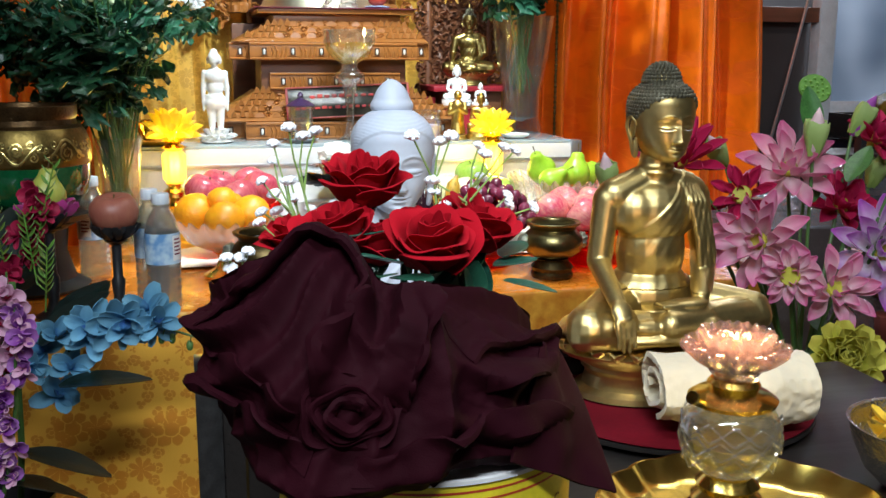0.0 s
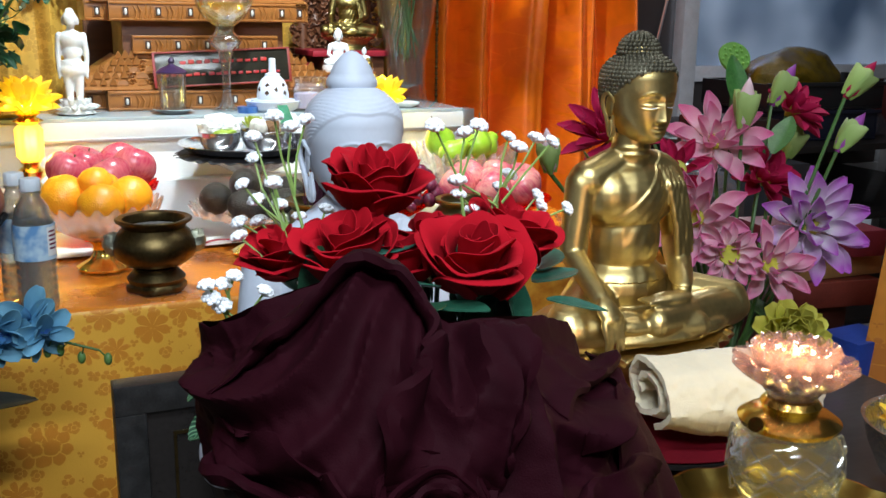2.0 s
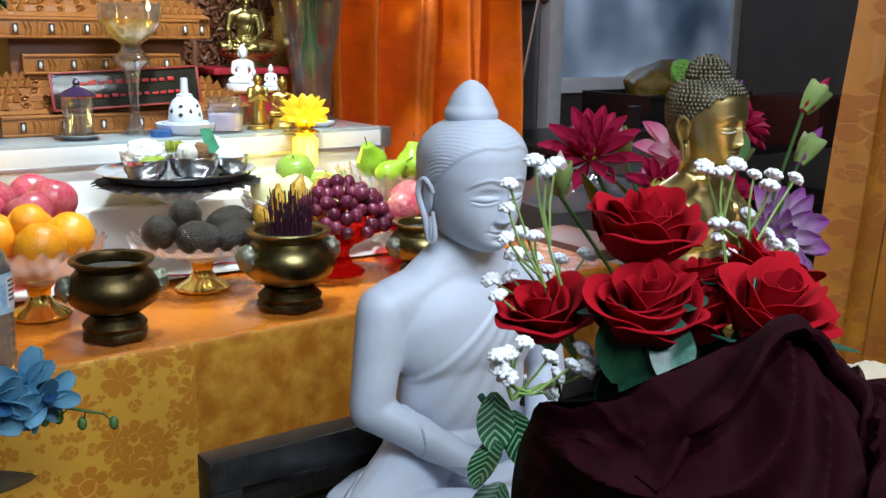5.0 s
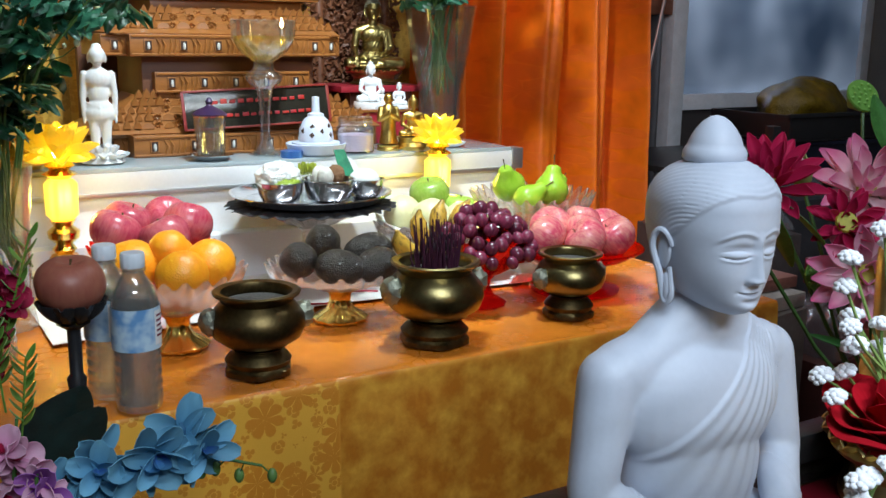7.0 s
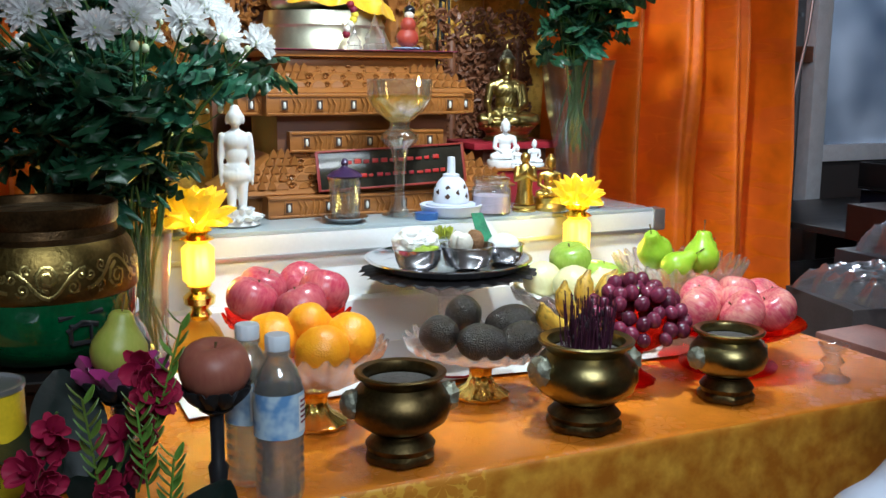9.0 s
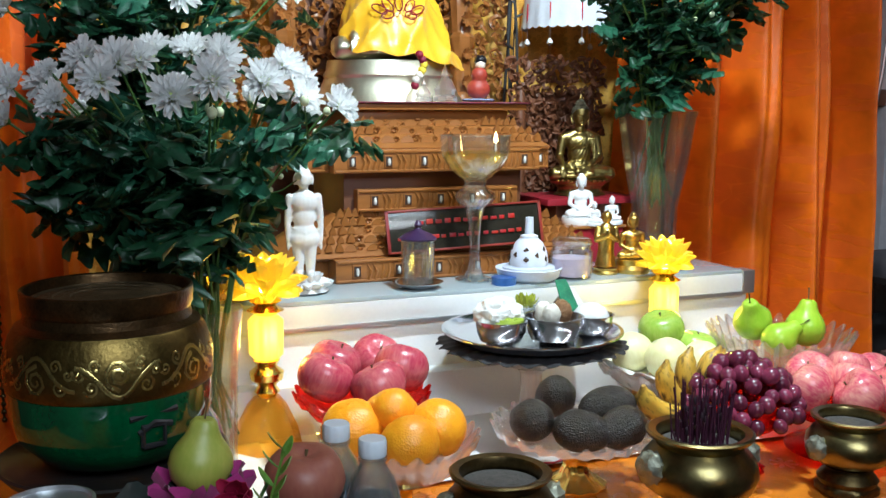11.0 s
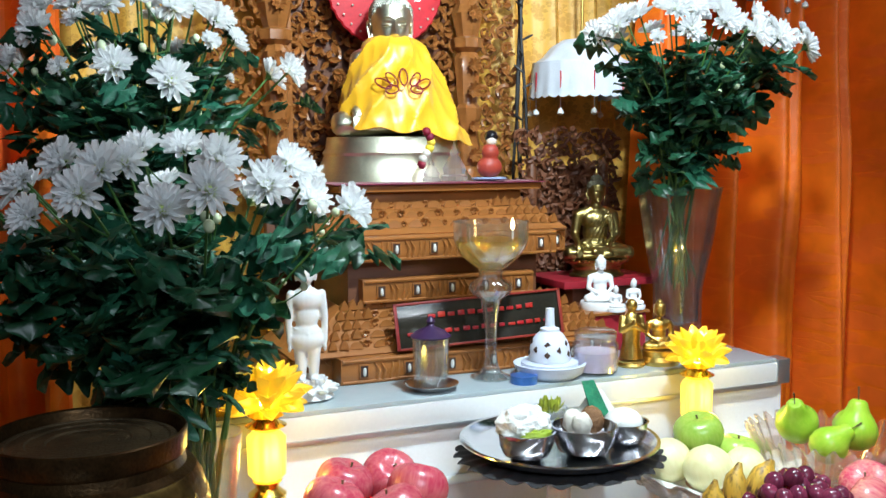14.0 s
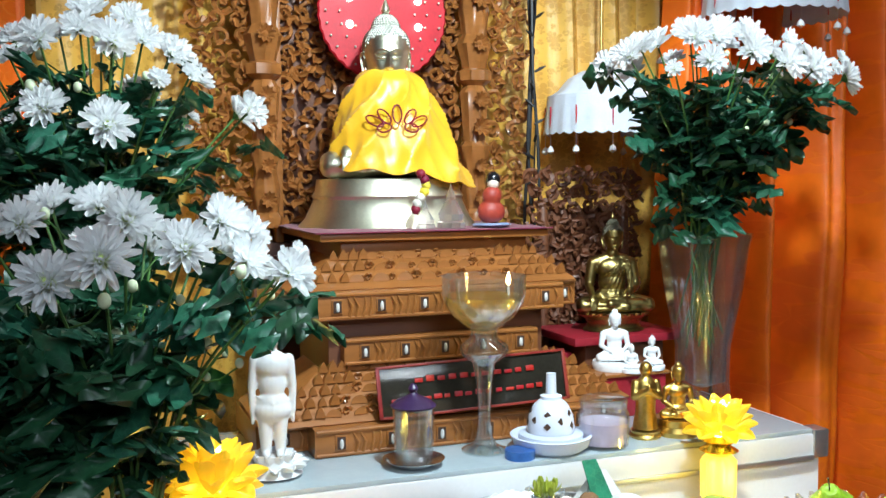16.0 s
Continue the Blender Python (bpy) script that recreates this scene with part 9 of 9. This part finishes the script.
def breath(x, y, z, tips, seed, label="sprig of white baby's breath among the roses"):
    """Forked stalks: neighbouring tips share a fork."""
    r = random.Random(seed)
    t = empty("babys_breath", (x, y, z), 0, label, "flowers", "baby's breath sprigs")
    E = [Vector((tx - x, ty - y, tz - z)) for tx, ty, tz in tips]
    for i in range(0, len(E), 3):
        trio = E[i:i + 3]
        mid = sum(trio, Vector()) / len(trio)
        fork = mid * 0.62 + Vector((r.uniform(-0.004, 0.004), r.uniform(-0.004, 0.004), -0.006))
        part("stalk", tube([(0, 0, 0), fork * 0.5 + Vector((r.uniform(-0.004, 0.004), 0, 0.003)), fork], [0.0014, 0.0012, 0.0010], 6), BSTEM, t)
        for f in trio:
            part("twig", tube([fork, fork.lerp(f, 0.55) + Vector((r.uniform(-0.003, 0.003), 0, -0.001)), f], [0.0010, 0.0008, 0.0008], 5), BSTEM, t)
            part("flower", TINY, None, t, m=Matrix.Translation(f) @ aim(f.normalized() + Vector((r.uniform(-0.4, 0.4), r.uniform(-0.9, 0.1), 0.5)), r.uniform(0, 360)) @ Matrix.Scale(r.uniform(0.85, 1.1), 4))
    return t


breath(0.224, 0.835, 1.229, [(0.206, 0.859, 1.347), (0.229, 0.866, 1.343), (0.218, 0.862, 1.339), (0.194, 0.867, 1.333), (0.194, 0.868, 1.319), (0.183, 0.855, 1.304), (0.203, 0.853, 1.303), (0.208, 0.873, 1.301), (0.193, 0.859, 1.292), (0.208, 0.859, 1.288), (0.246, 0.877, 1.279), (0.223, 0.864, 1.278), (0.266, 0.873, 1.28), (0.195, 0.864, 1.277), (0.183, 0.868, 1.276), (0.18, 0.857, 1.269)], 1)
breath(0.166, 0.825, 1.218, [(0.168, 0.818, 1.253), (0.162, 0.823, 1.247), (0.151, 0.82, 1.248), (0.161, 0.824, 1.233), (0.199, 0.824, 1.226), (0.202, 0.815, 1.234), (0.212, 0.814, 1.23), (0.245, 0.827, 1.224), (0.213, 0.818, 1.241), (0.187, 0.818, 1.241), (0.199, 0.83, 1.214), (0.154, 0.822, 1.239)], 2)
breath(0.321, 0.800, 1.261, [(0.299, 0.81, 1.343), (0.324, 0.816, 1.337), (0.332, 0.812, 1.342), (0.357, 0.817, 1.333), (0.379, 0.818, 1.331), (0.359, 0.806, 1.327), (0.384, 0.805, 1.33), (0.361, 0.822, 1.306), (0.316, 0.81, 1.306), (0.317, 0.81, 1.297), (0.356, 0.825, 1.296), (0.356, 0.814, 1.289), (0.384, 0.822, 1.29), (0.383, 0.815, 1.284), (0.406, 0.818, 1.28), (0.326, 0.808, 1.286), (0.352, 0.818, 1.272), (0.329, 0.822, 1.273)], 3)

# ---- lotus bouquet beside the brass figure ----
LOT_P = petal_mat("lotus_pink", (0.95, 0.74, 0.76), (0.82, 0.20, 0.44), 0.06, 0.5, 0.08, 0.35, a=0.35, b=1.0)
LOT_V = petal_mat("lotus_violet", (0.93, 0.88, 0.90), (0.64, 0.17, 0.70), 0.06, 0.5, 0.06, 0.35, a=0.40, b=0.95)
LOT_R = petal_mat("lotus_crimson", (0.45, 0.012, 0.07), (0.58, 0.02, 0.10), 0.06, 0.5, 0.08, 0.2)
LOT_G = petal_mat("lotus_green", (0.34, 0.52, 0.12), (0.48, 0.62, 0.22), 0.06, 0.5, 0.08, 0.2)
BUD_LEAF = leafy("lotus_leaf", (0.05, 0.15, 0.03), (0.12, 0.26, 0.06))
PODM = M("lotus_pod", (0.10, 0.24, 0.03), 0.6, scale=40)
lb = empty("lotus_bouquet", (1.13, 1.46, 0.86), 0, "silk lotus flowers in pink and violet with buds and pods", "flowers")
LC = Vector((1.13, 1.46, 0.86))


def lotus(at, R, mats, d, seed, n=(7, 7, 6, 4), wide=0.5):
    r = random.Random(seed)
    p = Vector(at) - LC
    part("stem", tube([(0, 0, -0.02), p * 0.5 + Vector((0, 0, -0.03)), p - Vector(d).normalized() * 0.01], 0.0035, 6), STALK, lb)
    fl = part("seed_pod", lathe([(0.004, -0.012), (0.012, 0.0), (0.016, 0.012), (0.014, 0.016), (0.0, 0.015)], 16), M("pod_yellow", (0.45, 0.42, 0.04), 0.6), lb, m=Matrix.Translation(p) @ aim(d, r.uniform(0, 360)))
    for j, (k0, L, W, tl) in enumerate(((n[0], R, R * wide, 0), (n[1], R * 0.98, R * wide, 22), (n[2], R * 0.84, R * wide * 0.84, 46), (n[3], R * 0.60, R * wide * 0.68, 66))):
        me = mesh_of(thicken(petal(L, W, 0.75, 0.22, 0.75, 6, 9, widest=0.50), 0.0007), mats)
        for k in range(k0):
            part("petal", me, None, fl, m=rot(0, 0, 360 * (k + 0.5 * (j % 2)) / k0 + r.uniform(-6, 6)) @ Matrix.Translation((0, 0.008, 0)) @ rot(tl + r.uniform(-7, 7), r.uniform(-8, 8), 0))


def lotus_bud(at, h, tipmat, d, seed):
    r = random.Random(seed)
    p = Vector(at) - LC
    part("stem", tube([(0, 0, -0.02), p * 0.55 + Vector((0.0, 0, -0.03)), p], 0.003, 6), STALK, lb)
    core = part("bud", lathe([(0.004, 0.0), (h * 0.16, h * 0.18), (h * 0.205, h * 0.42), (h * 0.165, h * 0.70), (h * 0.08, h * 0.92), (0.0, h * 1.08)], 14), tipmat, lb, m=Matrix.Translation(p) @ aim(d, r.uniform(0, 360)))
    me = mesh_of(thicken(petal(h * 0.76, h * 0.54, 0.75, 0.16, 0.55, 5, 7, widest=0.5), 0.0007), LOT_G)
    for k in range(4):
        part("sepal", me, None, core, m=rot(0, 0, 90 * k + 20) @ Matrix.Translation((0, h * 0.14, 0.002)) @ rot(66 + 6 * (k % 2), 0, 0))


VIOLET_TIP = petal_mat("violet_tip", (0.42, 0.10, 0.44), (0.38, 0.06, 0.45), 0.06)
lotus((1.135, 1.545, 1.205), 0.086, LOT_P, (-0.35, -0.65, 0.75), 1, (9, 8, 6, 4), 0.36)
lotus((1.025, 1.445, 1.105), 0.080, LOT_P, (-0.75, -0.65, 0.25), 2, (8, 8, 6, 4), 0.36)
lotus((1.250, 1.435, 1.078), 0.092, LOT_V, (-0.30, -0.90, 0.30), 3, (10, 9, 7, 5), 0.36)
lotus((1.130, 1.390, 1.030), 0.068, LOT_P, (-0.15, -0.85, 0.45), 4, (8, 7, 6, 4), 0.36)
lotus((1.045, 1.385, 1.060), 0.046, LOT_P, (-0.50, -0.80, 0.10), 5, (7, 7, 5, 3), 0.40)
lotus((0.935, 1.560, 1.222), 0.080, LOT_R, (-0.50, -0.45, 0.75), 6, (9, 9, 7, 4), 0.30)
lotus((1.345, 1.600, 1.250), 0.062, LOT_R, (0.30, -0.60, 0.70), 7, (8, 7, 5, 3), 0.40)
lotus((1.255, 1.560, 1.135), 0.062, LOT_R, (0.00, -0.70, 0.70), 8, (8, 7, 6, 4), 0.46)
lotus((1.010, 1.480, 1.175), 0.050, LOT_R, (-0.60, -0.70, 0.40), 9, (8, 7, 5, 3), 0.36)
lotus_bud((1.030, 1.575, 1.215), 0.072, LOT_P, (-0.55, -0.25, 0.65), 11)
lotus_bud((1.150, 1.500, 1.235), 0.080, LOT_P, (0.0, -0.1, 1.0), 12)
lotus_bud((1.290, 1.590, 1.262), 0.078, VIOLET_TIP, (0.45, -0.1, 0.85), 13)
lotus_bud((1.285, 1.420, 1.290), 0.070, LOT_R, (0.55, -0.2, 0.75), 14)
lotus_bud((1.270, 1.410, 1.205), 0.070, VIOLET_TIP, (0.45, -0.2, 0.8), 15)
lotus_bud((0.745, 1.420, 1.195), 0.066, LOT_P, (-0.25, -0.2, 0.95), 16)
lotus_bud((1.345, 1.600, 1.165), 0.070, LOT_G, (0.1, -0.3, 0.9), 17)
for at, R, d in (((1.245, 1.645, 1.344), 0.030, (-0.2, -0.8, 0.5)), ((1.005, 1.505, 1.094), 0.026, (-0.6, -0.8, 0.2))):
    p = Vector(at) - LC
    part("stem", tube([(0, 0, -0.02), p * 0.5 + Vector((0, 0.02, -0.02)), p], 0.003, 6), STALK, lb)
    m = Matrix.Translation(p) @ aim(d)
    pod = part("pod", lathe([(0.004, -R * 1.2), (R * 0.75, -R * 0.4), (R, 0.0), (R * 0.96, R * 0.12), (0.0, R * 0.14)], 28), PODM, lb, m=m)
    for k in range(19):
        a, q = k * 2.4, R * 0.85 * math.sqrt((k + 0.3) / 19)
        part("seed", ball((q * math.cos(a), q * math.sin(a), R * 0.13), R * 0.10, None, 8, 6), M("seed_green", (0.16, 0.34, 0.05), 0.5), pod)
for x, y, z, a, tl in ((0.02, 0.03, 0.30, -30, 55), (0.10, 0.05, 0.33, -60, 40), (-0.15, 0.02, 0.28, 60, 50), (-0.25, 0.0, 0.27, 80, 65), (0.05, 0.08, 0.40, -10, 70), (-0.08, -0.03, 0.12, 40, 20), (0.02, -0.08, 0.08, 0, 20)):
    part("leaf", big_leaf(0.10, 0.042, -0.1, BUD_LEAF), None, lb, m=Matrix.Translation((x, y, z)) @ rot(0, 0, a) @ rot(tl, 0, 0))
thing("vase", lathe([(0.05, 0.0), (0.08, 0.03), (0.09, 0.30), (0.06, 0.60), (0.07, 0.75), (0.06, 0.75), (0.05, 0.60), (0.0, 0.58)], 36), BLACK, (1.13, 1.46, FLOOR), "dark tall vase holding the silk lotus flowers", "vase")
pe = empty("peony", (1.085, 1.285, 0.948), 0, "yellow-green silk peony with ruffled petals", "flowers")
YEL = petal_mat("yellow_green_petal", (0.48, 0.50, 0.02), (0.66, 0.60, 0.10), 0.04)
r = random.Random(8)
for n, L, tl in ((11, 0.056, 5), (11, 0.052, 28), (10, 0.046, 48), (8, 0.036, 68)):
    me = mesh_of(thicken(petal(L, 0.034, 0.5, 0.3, -0.1, 5, 6, ruffle=0.14, ph=tl), 0.0006), YEL)
    for k in range(n):
        part("petal", me, None, pe, m=aim((-0.4, -0.8, 0.5)) @ rot(0, 0, 360 * k / n + tl * 2) @ Matrix.Translation((0, 0.004, 0)) @ rot(tl + r.uniform(-8, 8), r.uniform(-10, 10), 0))
part("stem", tube([(0.02, 0.02, -0.01), (0.04, 0.12, -0.06)], 0.003, 6), STALK, pe)

# ---- dim corner behind, right ----
rack = empty("shelf_rack", (1.95, 2.95, FLOOR), 0, "dark open shelf rack crowded with trays and boxes", "shelf")
for x in (0.02, 1.25):
    for y in (-0.50, 0.32):
        part("post", box(x, x + 0.03, y, y + 0.03, 0, 1.10, 0.002), BLACK, rack)
for z in (0.35, 0.70, 0.92):
    part("shelf", box(0.0, 1.30, -0.50, 0.36, z, z + 0.02, 0.002), BLACKWOOD, rack)


def crate(x, y, z, w, d, h, mat, label):
    t = empty("tray_crate", (x, y, z), rng.uniform(-8, 8), label, "crate", "stacked trays")
    part("floor", box(-w / 2, w / 2, -d / 2, d / 2, 0, 0.006, 0.002), mat, t)
    for nm, b in (("side", box(-w / 2, -w / 2 + 0.008, -d / 2, d / 2, 0.0062, h)), ("side", box(w / 2 - 0.008, w / 2, -d / 2, d / 2, 0.0062, h)), ("side", box(-w / 2 + 0.0082, w / 2 - 0.0082, -d / 2, -d / 2 + 0.008, 0.0062, h)), ("side", box(-w / 2 + 0.0082, w / 2 - 0.0082, d / 2 - 0.008, d / 2, 0.0062, h))):
        part(nm, b, mat, t)
    part("rim", box(-w / 2 - 0.008, w / 2 + 0.008, -d / 2 - 0.008, -d / 2 + 0.002, h - 0.008, h + 0.004), mat, t)
    return t


NAVY = M("navy_plastic", (0.012, 0.014, 0.03), 0.35)
crate(2.38, 2.70, FLOOR + 0.942, 0.44, 0.30, 0.09, NAVY, "dark plastic tray stacked on the rack")
crate(2.38, 2.70, FLOOR + 1.038, 0.46, 0.32, 0.08, BLACK, "black plastic tray on top of the stack")
bag = bmesh.new()
ball((0, 0, 0.075), (0.20, 0.12, 0.095), bag, 40, 24, lambda v: 1 + 0.16 * noise.noise(v * 1.6) + 0.05 * abs(noise.noise(v * 5)))
tube([(0.06, 0, 0.11), (0.10, 0, 0.135), (0.13, 0.0, 0.14)], [0.02, 0.014, 0.02], 10, bag)
thing("parcel", fuse(bag, 0.006, 2), M("mustard_wrap", (0.13, 0.085, 0.006), 0.25, var=0.5, scale=25, bump=0.5, dist=0.01), (2.38, 2.70, FLOOR + 1.052), "mustard-green plastic-wrapped bundle in the black tray", "bundle", rz=20)
r = random.Random(12)
BAGM = crystal("clear_bag", (0.86, 0.87, 0.90), 0.9, 0.20, 0.15)


def film_f(w, d, h, seed):
    """A loose plastic bag slumped over what is in it: flat, with sharp wrinkles."""
    def f(u, v):
        x, y = (2 * u - 1), (2 * v - 1)
        e = max(0.0, 1 - max(abs(x), abs(y)) ** 6)
        q = Vector((x * 1.5 + seed * 3, y * 1.5, seed))
        wr = abs(noise.noise(q * 1.7)) * 0.6 + abs(noise.noise(q * 4.1)) * 0.3
        return Vector((x * w / 2 * (1 + 0.06 * noise.noise(q * 2)), y * d / 2 * (1 + 0.06 * noise.noise(q * 2 + Vector((5, 0, 0)))), h * e * (0.95 - 0.6 * wr) + 0.002))
    return f


for i, (x, y, z, w, d, h) in enumerate(((1.60, 2.28, FLOOR + 0.882, 0.28, 0.24, 0.07), (1.95, 2.45, FLOOR + 0.922, 0.26, 0.22, 0.09), (1.62, 1.95, FLOOR + 0.682, 0.30, 0.22, 0.10), (2.62, 2.70, FLOOR + 0.942, 0.22, 0.2, 0.10))):
    bg = sheet(40, 40, film_f(w, d, h, i))
    thing("plastic_bag", thicken(bg, 0.001), BAGM, (x, y, z), "crumpled clear plastic bag on the stacked boxes", "bag", "plastic bags", rz=r.uniform(-20, 20))
for i, (x, y, z, w, d, h, c) in enumerate(((1.60, 2.28, FLOOR, 0.30, 0.26, 0.88, (0.05, 0.04, 0.04)), (1.95, 2.45, FLOOR, 0.30, 0.30, 0.92, (0.03, 0.03, 0.035)), (2.05, 2.60, FLOOR + 0.92, 0.22, 0.2, 0.10, (0.025, 0.010, 0.008)), (1.35, 2.02, FLOOR, 0.12, 0.34, 0.80, (0.12, 0.10, 0.09)), (1.34, 2.0, FLOOR + 0.802, 0.16, 0.28, 0.03, (0.45, 0.42, 0.38)), (1.36, 2.02, FLOOR + 0.834, 0.15, 0.25, 0.025, (0.25, 0.10, 0.08)), (1.62, 1.95, FLOOR, 0.34, 0.24, 0.68, (0.06, 0.015, 0.012)), (1.58, 1.60, FLOOR, 0.12, 0.10, 0.70, (0.015, 0.05, 0.28)), (1.72, 1.90, FLOOR + 0.682, 0.26, 0.20, 0.06, (0.16, 0.03, 0.02)), (1.75, 1.92, FLOOR + 0.744, 0.24, 0.2, 0.05, (0.30, 0.16, 0.06)), (1.72, 1.90, FLOOR + 0.796, 0.26, 0.2, 0.06, (0.20, 0.02, 0.03)), (2.9, 2.55, FLOOR + 0.94, 0.3, 0.3, 0.16, (0.10, 0.02, 0.015)))):
    thing("box", box(-w / 2, w / 2, -d / 2, d / 2, 0, h, 0.004), M("card_%d" % i, c, 0.5, var=0.35, scale=12), (x, y, z), "stored box in the dim corner, %s" % ("dark" if sum(c) < 0.2 else "blue" if c[2] > 0.2 else "coloured card"), "box", "stored boxes", rz=r.uniform(-12, 12))
# goblet of clear glass at the table's right edge
gb = empty("glass_candlestick", (1.06, 1.885, TOP), 0, "small clear glass candlestick on the tablecloth", "candlestick")
part("body", lathe([(0.030, 0.0), (0.031, 0.003), (0.016, 0.012), (0.012, 0.022), (0.020, 0.032), (0.012, 0.042), (0.018, 0.05), (0.026, 0.062), (0.024, 0.062), (0.014, 0.052), (0.0, 0.05)], 32), GLASS, gb)
# red thread on the white paper
thing("red_string", tube([(0.60 + 0.02 * k, 2.13 + 0.02 * math.sin(0.9 * k) + 0.004 * k, TOP + 0.0066) for k in range(12)], 0.0018, 5), M("red_string", (0.45, 0.03, 0.06), 0.7), (-0.22, -0.005, 0), "thin red blessing string lying on the paper", "string")
